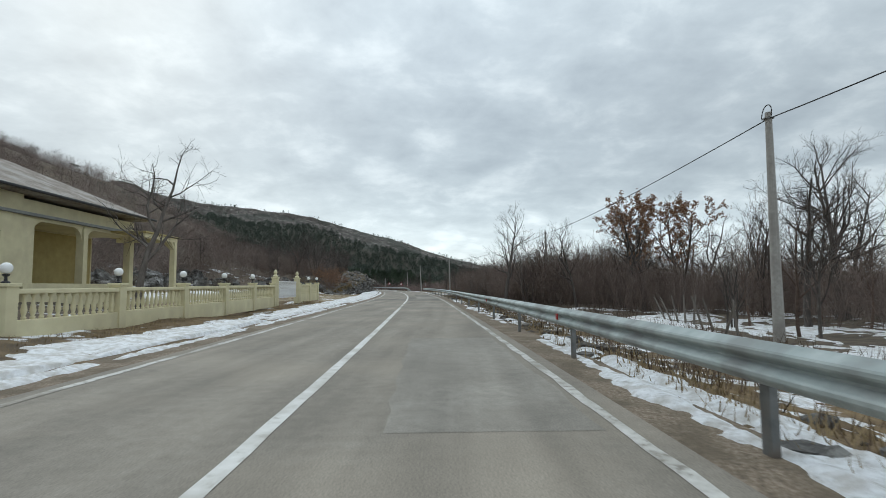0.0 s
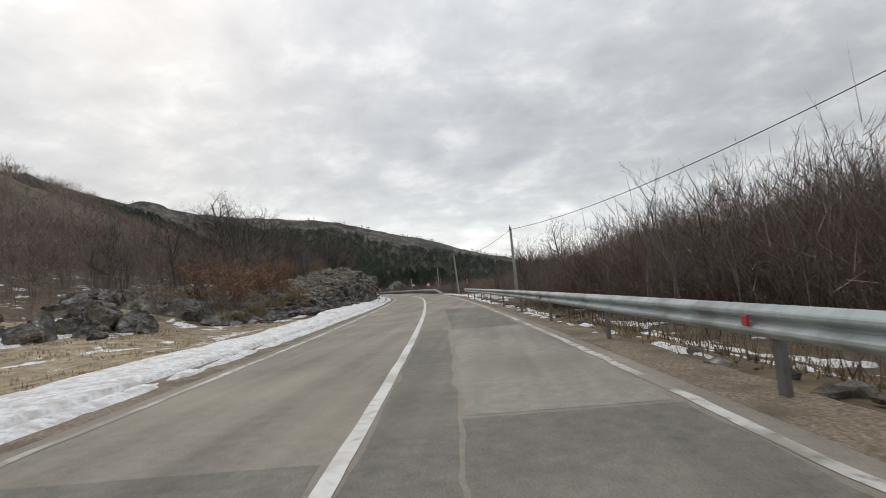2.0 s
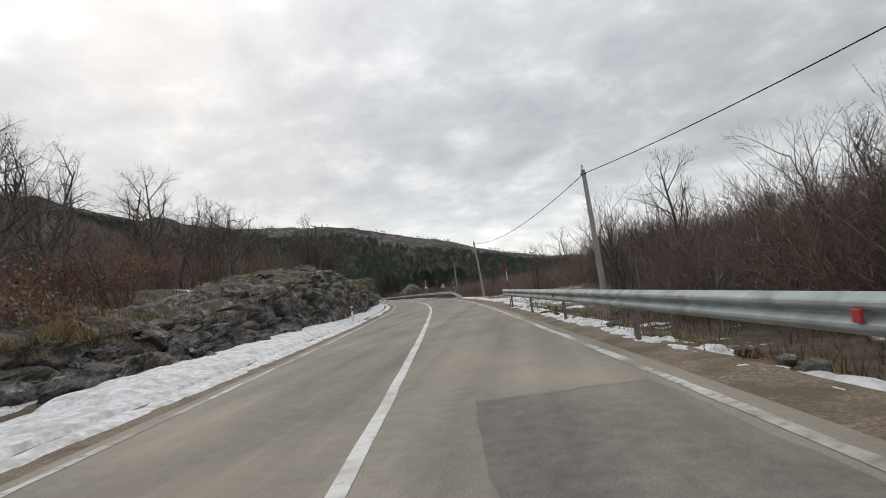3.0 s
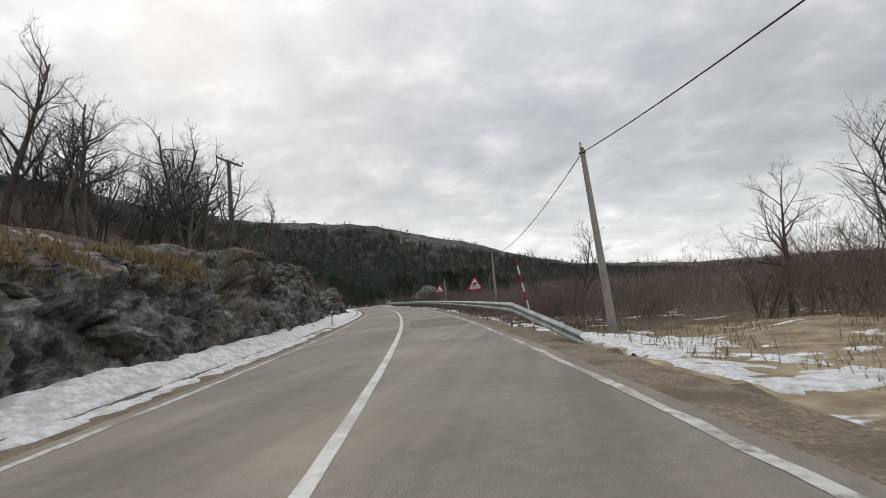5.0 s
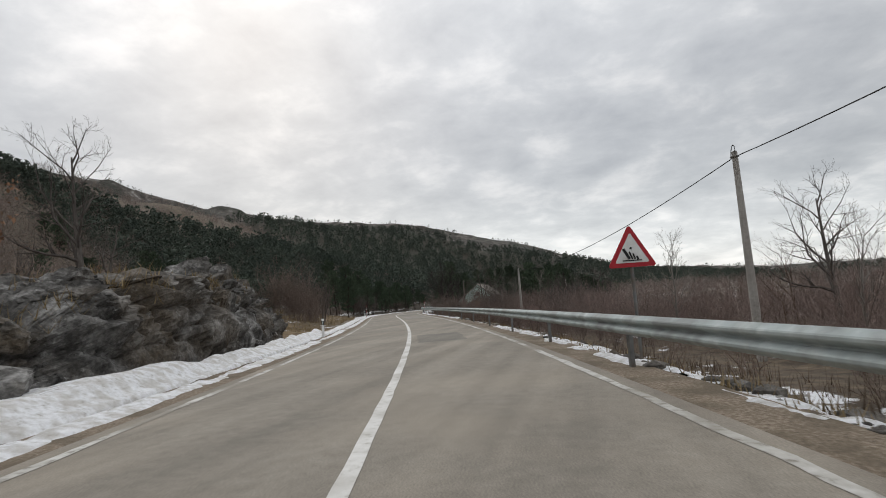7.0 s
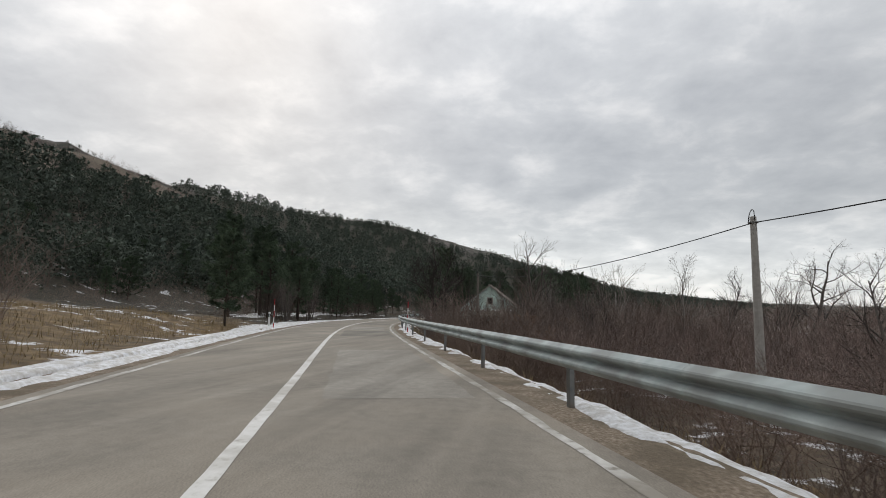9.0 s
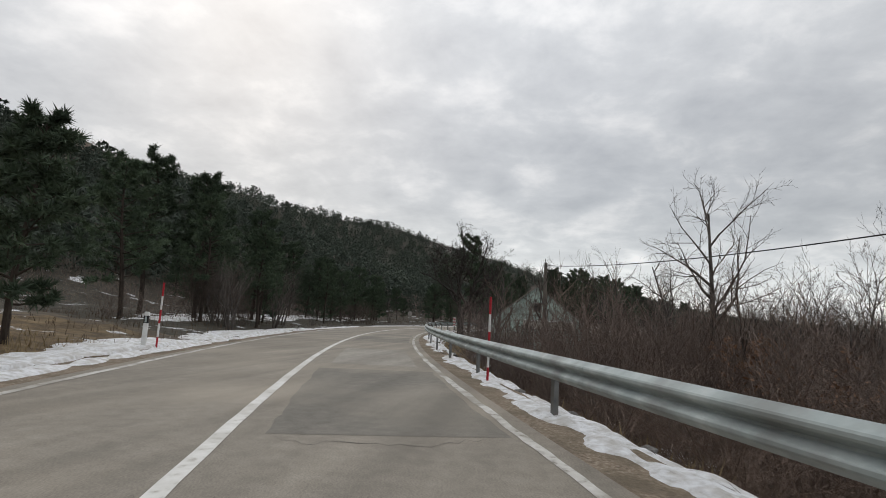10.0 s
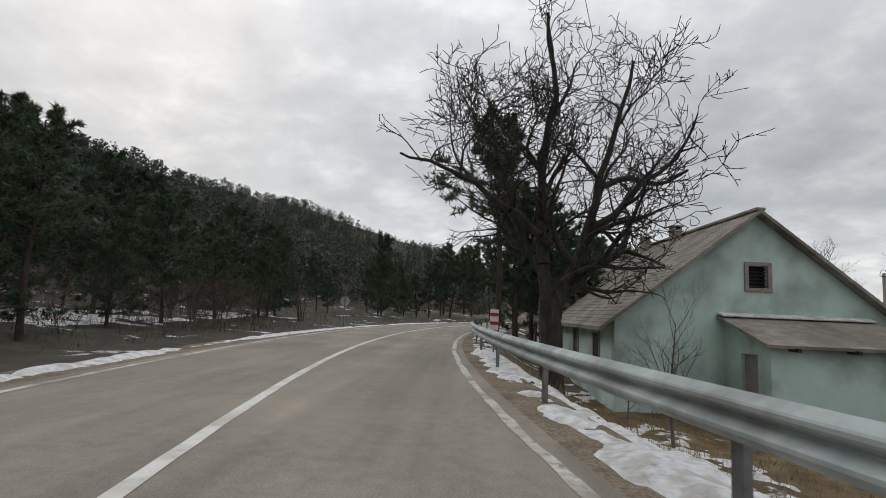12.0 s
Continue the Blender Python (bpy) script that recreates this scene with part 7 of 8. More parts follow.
def cream_house():
    """Porch with arched bays towards the road, hipped tile roof. x along the road, y away from it."""
    root = tagged(new("house"), "cream rendered house with an arched porch and tiled roof", "house")
    root.matrix_basis = by_road(43.0, -16.2, -0.25, 0.02)
    bm = bmesh.new()
    ring_wall(bm, (-8.0, -0.2, 0, 5.6), [(-3.2, -1.4, 2.0, 3.9)], 0.0, 0.3)
    ring_wall(bm, (-0.2, 9.0, 0, 5.6), [], 2.5, 2.8)
    add_box(bm, (-0.05, 1.4, 2.8), (0.3, 2.2, 5.6))
    add_box(bm, (9.0, 5.8, 2.8), (0.3, 6.4, 5.6))
    add_box(bm, (-7.85, 4.6, 2.8), (0.3, 8.6, 5.6))
    add_box(bm, (0.5, 9.0, 2.8), (17.0, 0.3, 5.6))
    part("wall", bm, CREAM, root)
    # the recess's shade is put into this back panel's darker colour
    bm = bmesh.new()
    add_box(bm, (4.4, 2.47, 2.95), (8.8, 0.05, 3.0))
    part("porch_back", bm, CREAM_DARK, root, "darker ochre porch wall with shade put into its colour")
    bm = bmesh.new()
    add_box(bm, (4.5, 0.12, 0.85), (9.0, 0.24, 1.7), 0.01)
    part("parapet", bm, CREAM, root)
    # floor in the same darker colour, porch shade included
    bm = bmesh.new()
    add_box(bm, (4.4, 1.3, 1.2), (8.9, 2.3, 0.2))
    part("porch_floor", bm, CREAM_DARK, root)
    bm = bmesh.new()
    add_box(bm, (4.5, 1.35, 5.0), (9.2, 2.5, 0.9), 0.01)
    part("lintel", bm, CREAM, root)
    # rounded corners of the bays
    for x, sgn in ((0.55, 1), (4.1, -1), (4.5, 1), (8.55, -1)):
        pts = [(0, 0), (sgn * 0.7, 0)] + [(sgn * 0.7 * (1 - math.sin(t)), -0.7 * (1 - math.cos(t))) for t in np.linspace(0.2, math.pi / 2, 6)]
        bm = bmesh.new()
        lo = [bm.verts.new((x + a, 0.12, 4.56 + b)) for a, b in pts]
        hi = [bm.verts.new((x + a, 0.36, 4.56 + b)) for a, b in pts]
        bm.faces.new(lo)
        bm.faces.new(hi)
        for k in range(len(pts)):
            bm.faces.new((lo[k], lo[(k + 1) % len(pts)], hi[(k + 1) % len(pts)], hi[k]))
        part("arch", bm, CREAM, root)
    for x, w in ((0.18, 0.75), (4.3, 0.36), (8.8, 0.42)):
        bm = bmesh.new()
        add_box(bm, (x, 0.22, 3.1), (w, 0.40, 3.1), 0.02)
        part("porch_pillar", bm, CREAM, root)
    bm = bmesh.new()
    add_box(bm, (0.5, -0.02, 4.78), (17.4, 0.24, 0.14), 0.03)
    part("cornice", bm, SHUTTER, root, "grey-green cornice ledge")
    bm = bmesh.new()
    e, rz = 5.62, 8.3
    c = [bm.verts.new(p) for p in ((-8.8, -0.7, e), (9.9, -0.7, e), (9.9, 9.9, e), (-8.8, 9.9, e))]
    d = [bm.verts.new((v.co.x, v.co.y, e + 0.14)) for v in c]
    r = [bm.verts.new((-3.8, 4.6, rz)), bm.verts.new((4.9, 4.6, rz))]
    bm.faces.new(c[::-1])
    for k in range(4):
        bm.faces.new((c[k], c[(k + 1) % 4], d[(k + 1) % 4], d[k]))
    bm.faces.new((d[0], d[1], r[1], r[0]))
    bm.faces.new((d[1], d[2], r[1]))
    bm.faces.new((d[2], d[3], r[0], r[1]))
    bm.faces.new((d[3], d[0], r[0]))
    part("roof", bm, TILE, root, "weathered grey-brown tile roof")
    bm = bmesh.new()
    add_box(bm, (0.55, -0.78, 5.70), (18.9, 0.14, 0.12), 0.04)
    part("gutter", bm, DARK_METAL, root, "dark metal gutter")
    bm = bmesh.new()
    add_box(bm, (-2.3, 0.16, 2.95), (1.8, 0.06, 1.9), 0.01)
    w = part("window", bm, SHUTTER, root, "closed grey roller shutter")
    bm = bmesh.new()
    add_box(bm, (-2.3, -0.06, 1.96), (2.0, 0.3, 0.08), 0.01)
    part("sill", bm, CREAM, w)


cream_house()


def portico():
    """A flat canopy beside the porch on one square column; local x along the road, y away from it."""
    root = tagged(new("portico"), "cream flat-roofed portico on one square column", "portico")
    floor = land_at(53.7, -14.8)
    root.matrix_basis = by_road(53.7, -14.8, floor, 0.02)
    h = 4.12 - floor
    bm = bmesh.new()
    add_box(bm, (0, 0, h / 2 - 0.1), (0.32, 0.32, h + 0.2), 0.02)
    add_box(bm, (0, 0, 0.08), (0.44, 0.44, 0.36), 0.02)
    part("column", bm, CREAM, root)
    bm = bmesh.new()
    add_box(bm, (-1.85, 0, h + 0.12), (4.1, 0.30, 0.26), 0.02)
    part("beam", bm, CREAM, root)
    bm = bmesh.new()
    add_box(bm, (0, 1.85, h + 0.12), (0.30, 3.36, 0.26), 0.02)
    part("beam", bm, CREAM, root)
    for turn, at in ((0.78, (-0.34, 0, h - 0.2)), (-0.78, (0, 0.34, h - 0.2))):
        bm = bmesh.new()
        add_box(bm, at, (0.16, 0.26, 0.66) if turn > 0 else (0.26, 0.16, 0.66), 0.03, turn=Matrix.Rotation(-turn if turn > 0 else turn, 4, "Y" if turn > 0 else "X"))
        part("bracket", bm, CREAM, root)
    bm = bmesh.new()
    add_box(bm, (-1.8, 1.75, h + 0.30), (4.5, 4.0, 0.10), 0.02)
    part("canopy", bm, CREAM_DARK, root, "thin ochre canopy slab")


portico()

# ---- the mint-green house ----
MINT = material("mint_render", [(0.3, (0.46, 0.60, 0.545)), (0.6, (0.56, 0.695, 0.635)), (0.8, (0.62, 0.735, 0.68))], scale=0.9, rough=0.9, bump=0.2, stain=(0.25, 0.295, 0.27), stain_scale=0.55, stain_amount=0.75)
OLD_ROOF = material("old_cement_roof", [(0.3, (0.19, 0.17, 0.145)), (0.55, (0.30, 0.275, 0.24)), (0.8, (0.42, 0.395, 0.355))], scale=3, rough=0.95, bump=0.4, stain=(0.12, 0.105, 0.085), stain_scale=0.6, stain_amount=0.6)
FRAME_GREY = material("grey_window_surround", [(0.3, (0.24, 0.21, 0.19)), (0.7, (0.33, 0.30, 0.275))], scale=5, rough=0.85, bump=0.2)


def mint_house():
    """Gable towards the road's start; local x across the gable, y along the ridge."""
    root = tagged(new("house"), "old mint-green house with a grey gable roof and stained walls", "house")
    root.matrix_basis = pose(-41.75, 281.8, 0, 0, 0, 1.5)
    W, E, R, B, D = 4.35, 1.25, 4.62, -2.6, 15.0
    bm = bmesh.new()
    # gable wall with the attic window's hole, as slabs between cuts
    hx0, hx1, hz0, hz1 = -0.26, 0.33, 2.34, 3.02
    roof_z = lambda x: R - (R - E) * abs(x) / W
    xs = [-W, hx0, 0, hx1, W]
    for xa, xb in zip(xs, xs[1:]):
        for za, zb in (((B, None),) if xb <= hx0 or xa >= hx1 else ((B, hz0), (hz1, None))):
            quad = [(xa, za), (xb, za), (xb, roof_z(xb) if zb is None else zb), (xa, roof_z(xa) if zb is None else zb)]
            lo = [bm.verts.new((x, 0.0, z)) for x, z in quad]
            hi = [bm.verts.new((x, 0.3, z)) for x, z in quad]
            bm.faces.new(lo)
            bm.faces.new(hi[::-1])
            for k in range(4):
                bm.faces.new((lo[k], hi[k], hi[(k + 1) % 4], lo[(k + 1) % 4]))
    bmesh.ops.remove_doubles(bm, verts=bm.verts, dist=0.001)
    part("wall", bm, MINT, root)
    bm = bmesh.new()
    add_box(bm, (W - 0.15, D / 2, (B + E) / 2), (0.3, D - 0.6, E - B))
    part("side_wall", bm, MINT, root)
    bm = bmesh.new()
    quad = [(-W, B), (W, B), (W, E), (0, R), (-W, E)]
    lo = [bm.verts.new((x, D - 0.3, z)) for x, z in quad]
    hi = [bm.verts.new((x, D, z)) for x, z in quad]
    bm.faces.new(lo)
    bm.faces.new(hi[::-1])
    for k in range(5):
        bm.faces.new((lo[k], hi[k], hi[(k + 1) % 5], lo[(k + 1) % 5]))
    part("wall", bm, MINT, root)
    # the long wall with its narrow windows
    holes = [(a, a + 0.8, -0.75, 0.75) for a in (1.6, 4.6, 7.6, 10.6)]
    bm = bmesh.new()
    ring_wall(bm, (0.3, D - 0.3, B, E), holes, W - 0.3, W)
    side = part("side_wall", bm, MINT, root)
    side.matrix_basis = Matrix.Rotation(math.pi / 2, 4, "Z")
    for a, b, c, d in holes:
        bm = bmesh.new()
        add_box(bm, (-W + 0.16, (a + b) / 2, (c + d) / 2), (0.04, b - a, d - c))
        w = part("window", bm, GLASS_DARK, root, "dark narrow window")
        bm = bmesh.new()
        for y in (a, b):
            add_box(bm, (-W - 0.01, y, (c + d) / 2), (0.06, 0.09, d - c + 0.18), 0.005)
        for z in (c, d):
            add_box(bm, (-W - 0.01, (a + b) / 2, z), (0.06, b - a + 0.09, 0.09), 0.005)
        part("frame", bm, FRAME_GREY, w)
    # roof slabs
    for sgn in (-1, 1):
        run, rise = W + 0.55, (R - E) * (W + 0.55) / W
        bm = bmesh.new()
        n = 30
        top = []
        for k in range(n):
            for q, lift in ((k / n, 0.0), ((k + 1) / n, 0.016)):
                top.append((sgn * run * q, R - rise * q + 0.13 + lift))
        low = [(x, z - 0.12) for x, z in top]
        rows_ = [[bm.verts.new((x, y, z)) for x, z in top + low[::-1]] for y in (-0.35, D + 0.35)]
        m = len(rows_[0])
        for k in range(m):
            bm.faces.new((rows_[0][k], rows_[1][k], rows_[1][(k + 1) % m], rows_[0][(k + 1) % m]))
        h = len(top)
        for row in rows_:
            for k in range(h - 1):
                bm.faces.new((row[k], row[k + 1], row[m - 2 - k], row[m - 1 - k]))
        part("roof", bm, OLD_ROOF, root, "weathered grey-brown roof slope in courses")
    bm = bmesh.new()
    add_box(bm, (0, D / 2, R + 0.14), (0.30, D + 0.7, 0.10), 0.03)
    part("ridge", bm, OLD_ROOF, root)
    for y in (4.8, 8.2, 11.6):
        bm = bmesh.new()
        add_box(bm, (-0.45, y, 4.45), (0.36, 0.4, 0.9), 0.01)
        add_box(bm, (-0.45, y, 4.82), (0.46, 0.5, 0.06), 0.01)
        for dx in (-0.15, 0.15):
            add_box(bm, (-0.45 + dx, y, 4.92), (0.07, 0.38, 0.16))
        add_box(bm, (-0.45, y, 5.02), (0.50, 0.54, 0.05), 0.01)
        part("chimney", bm, FRAME_GREY, root, "grey capped chimney")
    # attic window with louvres
    bm = bmesh.new()
    add_box(bm, (0.035, 0.2, 2.68), (0.62, 0.03, 0.72))
    w = part("window", bm, BLACK, root, "dark attic window with slats")
    bm = bmesh.new()
    for x in (hx0 - 0.06, hx1 + 0.06):
        add_box(bm, (x, -0.01, 2.68), (0.12, 0.10, 0.92), 0.01)
    for z in (hz0 - 0.06, hz1 + 0.06):
        add_box(bm, (0.035, -0.01, z), (0.59, 0.10, 0.12), 0.01)
    part("frame", bm, FRAME_GREY, w)
    for k in range(6):
        bm = bmesh.new()
        add_box(bm, (0.035, 0.10, hz0 + 0.06 + k * 0.11), (0.57, 0.07, 0.02), turn=Matrix.Rotation(0.6, 4, "X"))
        part("slat", bm, DARK_METAL, w)
    # the lean-to in front of the gable
    x0, x1, y0 = -1.0, 3.1, -2.3
    bm = bmesh.new()
    ring_wall(bm, (x0, x1, B, 0.62), [], y0, y0 + 0.2)
    add_box(bm, (x1 - 0.1, (y0 + 0.2) / 2, (B + 0.7) / 2), (0.2, -y0 - 0.2, 0.7 - B))
    part("lean_to_wall", bm, MINT, root)
    bm = bmesh.new()
    quad = [(y0 + 0.2, B), (-1.7, B), (-1.7, 0.92), (y0 + 0.2, 0.72)]
    quads = [quad, [(-0.9, B), (0, B), (0, 1.30), (-0.9, 1.10)], [(-1.7, 0.40), (-0.9, 0.40), (-0.9, 1.10), (-1.7, 0.92)]]
    for qd in quads:
        lo = [bm.verts.new((x0, y, z)) for y, z in qd]
        hi = [bm.verts.new((x0 + 0.2, y, z)) for y, z in qd]
        bm.faces.new(lo)
        bm.faces.new(hi[::-1])
        for k in range(4):
            bm.faces.new((lo[k], hi[k], hi[(k + 1) % 4], lo[(k + 1) % 4]))
    part("lean_to_side", bm, MINT, root)
    bm = bmesh.new()
    add_box(bm, (x0 + 0.12, -1.3, -0.85), (0.05, 0.8, 2.5))
    part("door", bm, FRAME_GREY, root, "dark plank door of the lean-to")
    bm = bmesh.new()
    a = math.atan2(0.72, 2.55)
    add_box(bm, ((x0 + x1) / 2, y0 / 2 - 0.12, 1.06), (x1 - x0 + 0.5, 2.75, 0.09), turn=Matrix.Rotation(a, 4, "X"))
    part("lean_to_roof", bm, OLD_ROOF, root, "low weathered lean-to roof")
    bm = bmesh.new()
    add_box(bm, ((x0 + x1) / 2, -0.18, 1.49), (x1 - x0 + 0.45, 0.34, 0.05), 0.02, turn=Matrix.Rotation(a, 4, "X"))
    part("snow_edge", bm, SNOW, root, "line of snow along the lean-to roof")
    for x in (x0 + 0.5, x0 + 2.0, x1 - 0.4):
        bm = bmesh.new()
        add_box(bm, (x, y0 - 0.15, 0.62), (0.10, 0.5, 0.10), 0.01)
        part("rafter_end", bm, DARK_METAL, root)


mint_house()


# ---- old stakes in the meadow ----
def stakes():
    g = random.Random(12)
    first = None
    for s, u in STAKES:
        lean = g.uniform(-0.35, 0.35)
        m = by_road(s, u, land_at(s, u)) @ Matrix.Rotation(lean, 4, "X") @ Matrix.Rotation(g.uniform(-0.5, 0.5), 4, "Y")
        if first is None:
            bm = bmesh.new()
            add_lathe(bm, [(0.045, -0.3), (0.042, 0.4), (0.036, 0.85), (0.03, 1.15), (0.008, 1.22)], 7)
            first = tagged(part("fence_stake", bm, POLE_WOOD), "weathered leaning wooden stake in the snowy meadow", "fence stake", "old stakes in the meadow")
            first.matrix_basis = m
        else:
            copy_thing(first, m)


STAKES = [(34.6 + 1.1 * k, 10.6 + 0.25 * k) for k in range(9)]
stakes()


# ---- signs, markers and the crossarm pole ----
def triangle_plate(bm, side, y0, y1, round_=0.04):
    h = side * math.sqrt(3) / 2
    corners = [(-side / 2, -h / 3), (side / 2, -h / 3), (0, 2 * h / 3)]
    pts = []
    for k, (x, z) in enumerate(corners):
        base = math.atan2(z, x)
        for t in np.linspace(-1, 1, 5):
            a = base + t * math.pi / 3
            d = math.hypot(x, z) - 2 * round_
            pts.append((d * math.cos(base) + round_ * math.cos(a), d * math.sin(base) + round_ * math.sin(a)))
    lo = [bm.verts.new((x, y0, z)) for x, z in pts]
    hi = [bm.verts.new((x, y1, z)) for x, z in pts]
    bm.faces.new(lo)
    bm.faces.new(hi[::-1])
    for k in range(len(pts)):
        bm.faces.new((lo[k], hi[k], hi[(k + 1) % len(pts)], lo[(k + 1) % len(pts)]))


def bars(name, boxes, mat, parent, label):
    bm = bmesh.new()
    for x, z, w, h, a in boxes:
        add_box(bm, (x, -0.016, z), (w, 0.004, h), turn=Matrix.Rotation(a, 4, "Y"))
    ob = part(name, bm, mat, parent, label)
    return ob


def warning_sign(s, u, centre, picture, label, size=0.92):
    """Faces the traffic: local -y looks back along the road, x to the right."""
    root = tagged(new("warning_sign"), label, "road sign", "warning signs behind the guard rail")
    x, y = on_road(s, u)
    root.matrix_basis = Matrix.Translation((x, y, centre)) @ Matrix.Rotation(road_turn(s), 4, "Z")
    ground = land_at(s, u)
    bm = bmesh.new()
    add_lathe(bm, [(0.03, ground - centre - 0.3), (0.03, 0.45)], 10, (0, 0.06, 0))
    part("post", bm, POST_STEEL, root, "grey steel post")
    bm = bmesh.new()
    triangle_plate(bm, size, 0.0, 0.02)
    plate = part("plate", bm, RED, root, "red-bordered triangular plate")
    bm = bmesh.new()
    triangle_plate(bm, size * 0.70, -0.008, -0.001, 0.02)
    part("white_field", bm, WHITE, plate, "white inner field")
    bars("symbol", picture, BLACK, plate, "black picture on the white field")
    for z in (-0.12, 0.2):
        bm = bmesh.new()
        add_box(bm, (0, 0.04, z), (0.12, 0.05, 0.04), 0.005)
        part("clamp", bm, POST_STEEL, root)


SKID = [(0.0, 0.10, 0.20, 0.045, 0.05), (-0.02, 0.055, 0.22, 0.05, 0.05), (0.02, 0.15, 0.15, 0.018, 0.05), (-0.08, 0.125, 0.016, 0.06, 0.2), (0.09, 0.12, 0.016, 0.06, -0.15), (-0.09, 0.02, 0.045, 0.04, 0.05), (0.07, 0.025, 0.045, 0.04, 0.05),
        (-0.10, -0.03, 0.10, 0.018, -0.4), (-0.13, -0.07, 0.12, 0.018, 0.5), (-0.05, -0.10, 0.14, 0.018, 0.1), (0.02, -0.05, 0.12, 0.018, 0.5), (0.09, -0.09, 0.10, 0.018, 0.35), (0.17, -0.11, 0.12, 0.018, -0.1), (-0.02, -0.065, 0.10, 0.016, 0.3)]
FALL = [(-0.10, -0.02, 0.05, 0.22, -0.5), (-0.02, -0.05, 0.03, 0.15, -0.35), (0.04, -0.07, 0.03, 0.11, -0.3), (0.10, -0.10, 0.035, 0.07, -0.3), (0.0, -0.145, 0.36, 0.02, 0.0), (-0.01, 0.08, 0.04, 0.04, 0.4)]
warning_sign(160.0, 4.11, 1.69, SKID, "red and white triangular slippery road sign")
warning_sign(184.4, 4.45, 1.92, FALL, "red and white triangular warning sign on a post")


def snow_pole(s, u, z0, top, lean=0.0, n=5):
    root = tagged(new("snow_pole"), "red and white striped snow marker pole", "snow marker", "snow markers beside the road")
    x, y = on_road(s, u)
    root.matrix_basis = Matrix.Translation((x, y, z0)) @ Matrix.Rotation(road_turn(s), 4, "Z") @ Matrix.Rotation(lean, 4, "Y")
    h = top - z0
    for k in range(n):
        bm = bmesh.new()
        add_lathe(bm, [(0.026, h * k / n), (0.026, h * (k + 1) / n)], 10)
        part("band", bm, RED if (n - k) % 2 else WHITE, root, "red band" if (n - k) % 2 else "white band")


snow_pole(112.7, 4.05, -0.1, 2.15)
snow_pole(148.1, 4.32, -0.2, 2.3, -0.165, 9)
snow_pole(247.7, 3.98, -0.1, 1.75)
snow_pole(252.4, -4.4, -0.1, 1.8)


def delineator(s, u):
    root = tagged(new("delineator_post"), "white plastic roadside post with a black band", "roadside post", "roadside posts along the verge")
    root.matrix_basis = by_road(s, u, land_at(s, u)) @ Matrix.Rotation(-math.pi / 2, 4, "Z")
    bm = bmesh.new()
    add_box(bm, (0, 0, 0.42), (0.12, 0.08, 1.1), 0.02)
    part("body", bm, WHITE, root)
    bm = bmesh.new()
    add_box(bm, (0, 0, 0.76), (0.126, 0.086, 0.22), 0.02)
    part("band", bm, BLACK, root, "black band")
    bm = bmesh.new()
    add_box(bm, (0, -0.046, 0.76), (0.05, 0.01, 0.16), 0.003)
    part("reflector", bm, STEEL, root, "pale grey reflector")


for s, u in ((117.6, -4.55), (165.7, -4.35), (201.8, -4.3), (252.1, -4.62)):
    delineator(s, u)


def edge_panel(s, u):
    root = tagged(new("hazard_panel"), "white and red hazard panel at the rail", "road sign")
    x, y = on_road(s, u)
    root.matrix_basis = Matrix.Translation((x, y, 0)) @ Matrix.Rotation(road_turn(s), 4, "Z")
    bm = bmesh.new()
    add_box(bm, (0, 0, 0.9), (0.28, 0.02, 0.9), 0.01)
    part("plate", bm, WHITE, root)
    for k in range(3):
        bm = bmesh.new()
        add_box(bm, (0, -0.013, 0.62 + k * 0.28), (0.27, 0.004, 0.11))
        part("stripe", bm, RED, root, "red stripe")
    bm = bmesh.new()
    add_lathe(bm, [(0.025, -0.6), (0.025, 1.3)], 8, (0, 0.04, 0))
    part("post", bm, POST_STEEL, root)


edge_panel(289.6, 4.4)


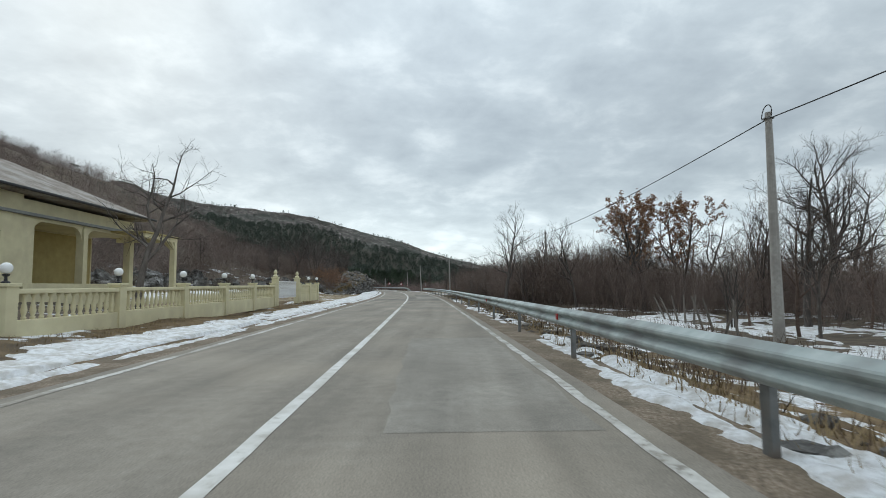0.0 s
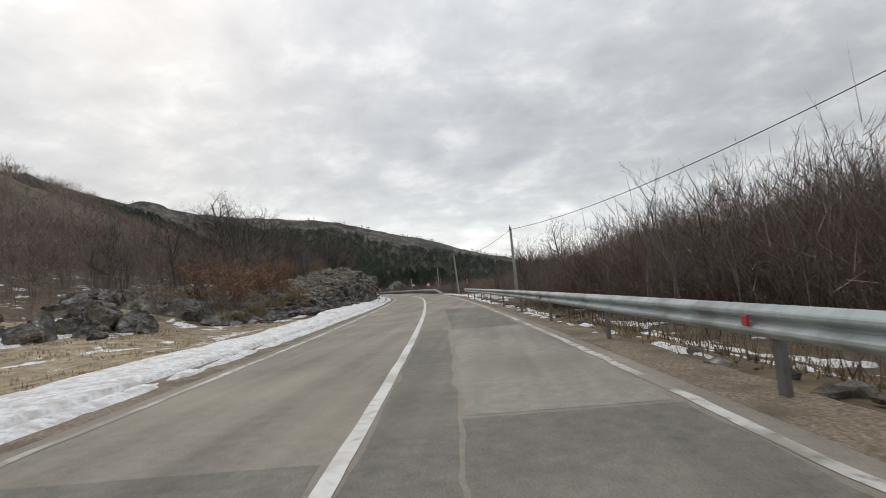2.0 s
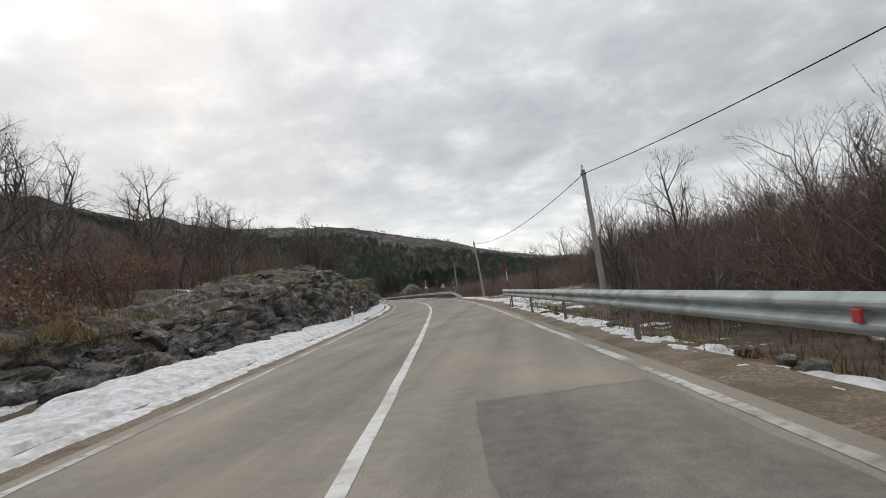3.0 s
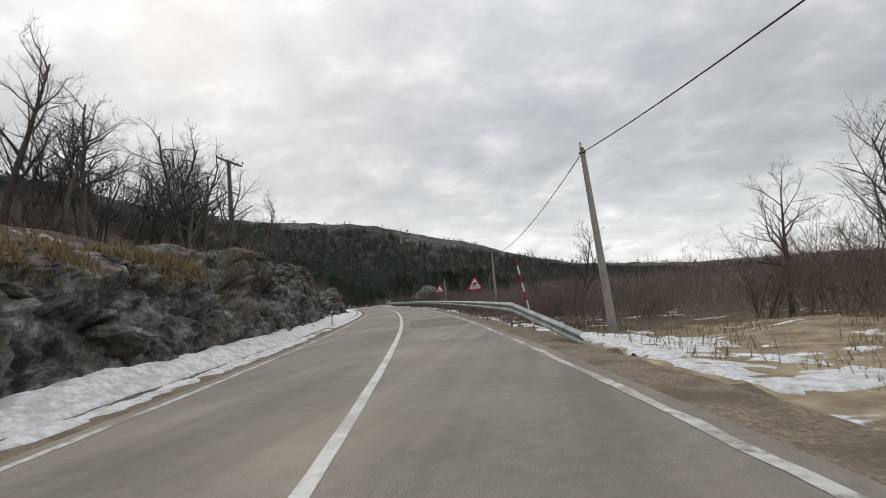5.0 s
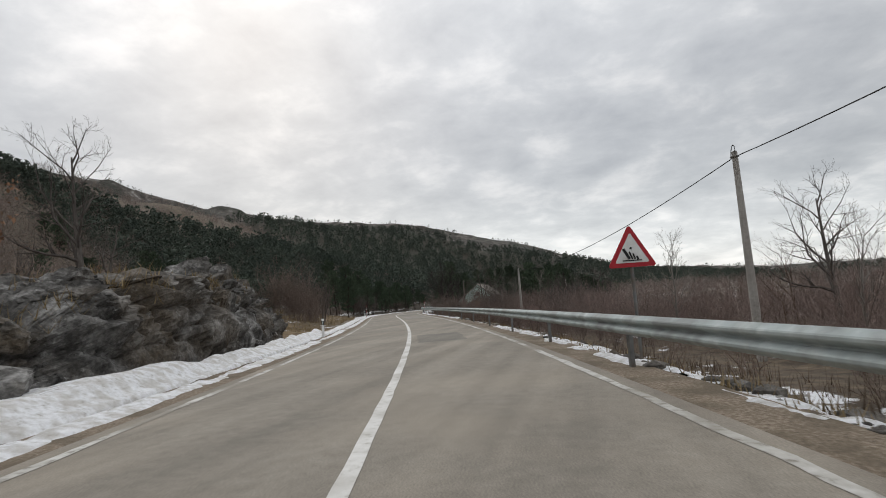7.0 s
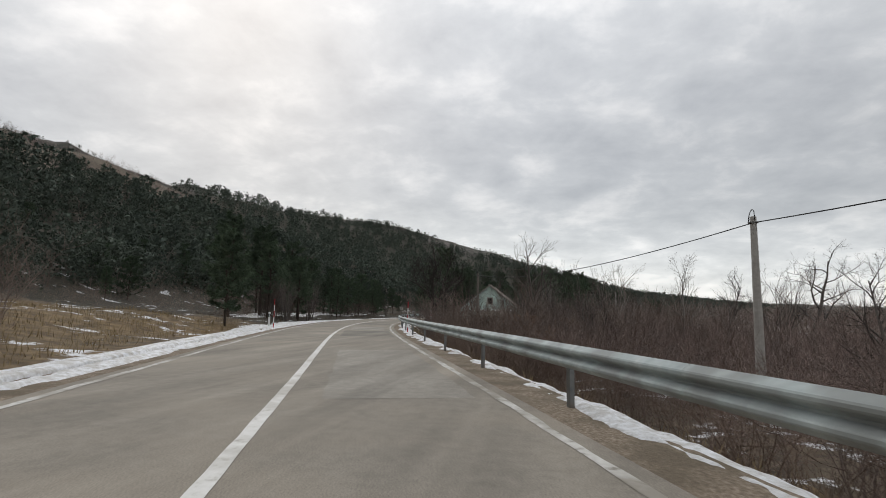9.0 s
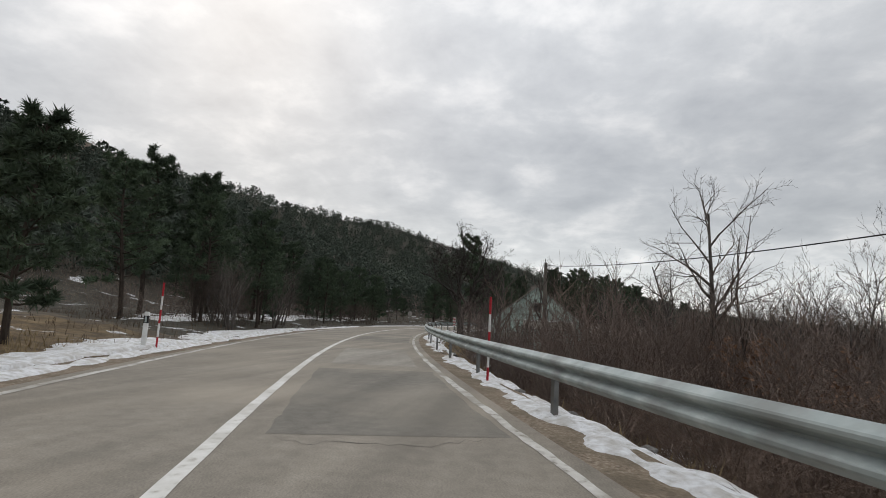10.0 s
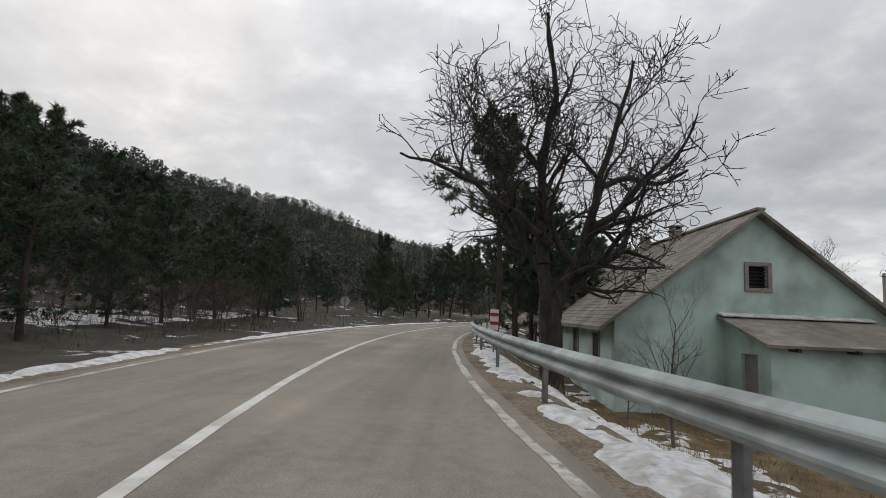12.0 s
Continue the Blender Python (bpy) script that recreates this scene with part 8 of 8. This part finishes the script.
def round_sign(s, u, z):
    root = tagged(new("round_sign"), "round road sign seen from its grey back", "road sign")
    x, y = on_road(s, u)
    root.matrix_basis = Matrix.Translation((x, y, 0)) @ Matrix.Rotation(road_turn(s), 4, "Z")
    bm = bmesh.new()
    bmesh.ops.create_cone(bm, cap_ends=True, segments=28, radius1=0.30, radius2=0.30, depth=0.02, matrix=Matrix.Translation((0, 0, z)) @ Matrix.Rotation(math.pi / 2, 4, "X"))
    part("plate", bm, CONCRETE, root, "grey sign back")
    bm = bmesh.new()
    add_lathe(bm, [(0.03, -0.4), (0.03, z + 0.25)], 8, (0, -0.04, 0))
    part("post", bm, POST_STEEL, root)


round_sign(304, -4.7, 1.55)


def crossarm_pole():
    x, y = -35.67, 173.12
    s, u = road_coords(np.array([x]), np.array([y]))
    foot = float(land(np.array([x]), np.array([y]), s, u)[0])
    root = tagged(new("utility_pole"), "wooden utility pole with a crossarm and insulators on the rocks", "utility pole")
    root.matrix_basis = Matrix.Translation((x, y, foot)) @ Matrix.Rotation(road_turn(145) + 1.3, 4, "Z")
    h = 14.8 - foot
    bm = bmesh.new()
    add_lathe(bm, [(0.24, -0.5), (0.16, h)], 12)
    part("shaft", bm, POLE_WOOD, root)
    bm = bmesh.new()
    add_box(bm, (0, -0.15, h - 0.12), (3.3, 0.12, 0.16), 0.015)
    arm = part("crossarm", bm, POLE_WOOD, root)
    for k, dx in enumerate((-1.5, 0.1, 1.5)):
        for dy in (-0.25, 0.25):
            bm = bmesh.new()
            add_lathe(bm, [(0.02, 0), (0.02, 0.10), (0.06, 0.12), (0.05, 0.18), (0.065, 0.20), (0.04, 0.28)], 8, (dx, -0.15 + dy, h - 0.05))
            add_box(bm, (dx, -0.15 + dy / 2, h - 0.05), (0.03, 0.3, 0.03))
            part("insulator", bm, DARK_METAL, arm, "dark insulator")
    bm = bmesh.new()
    for sgn in (-1, 1):
        add_box(bm, (sgn * 0.45, -0.15, h - 0.5), (0.05, 0.04, 1.0), turn=Matrix.Rotation(sgn * 0.85, 4, "Y"))
    part("brace", bm, POST_STEEL, root)


crossarm_pole()
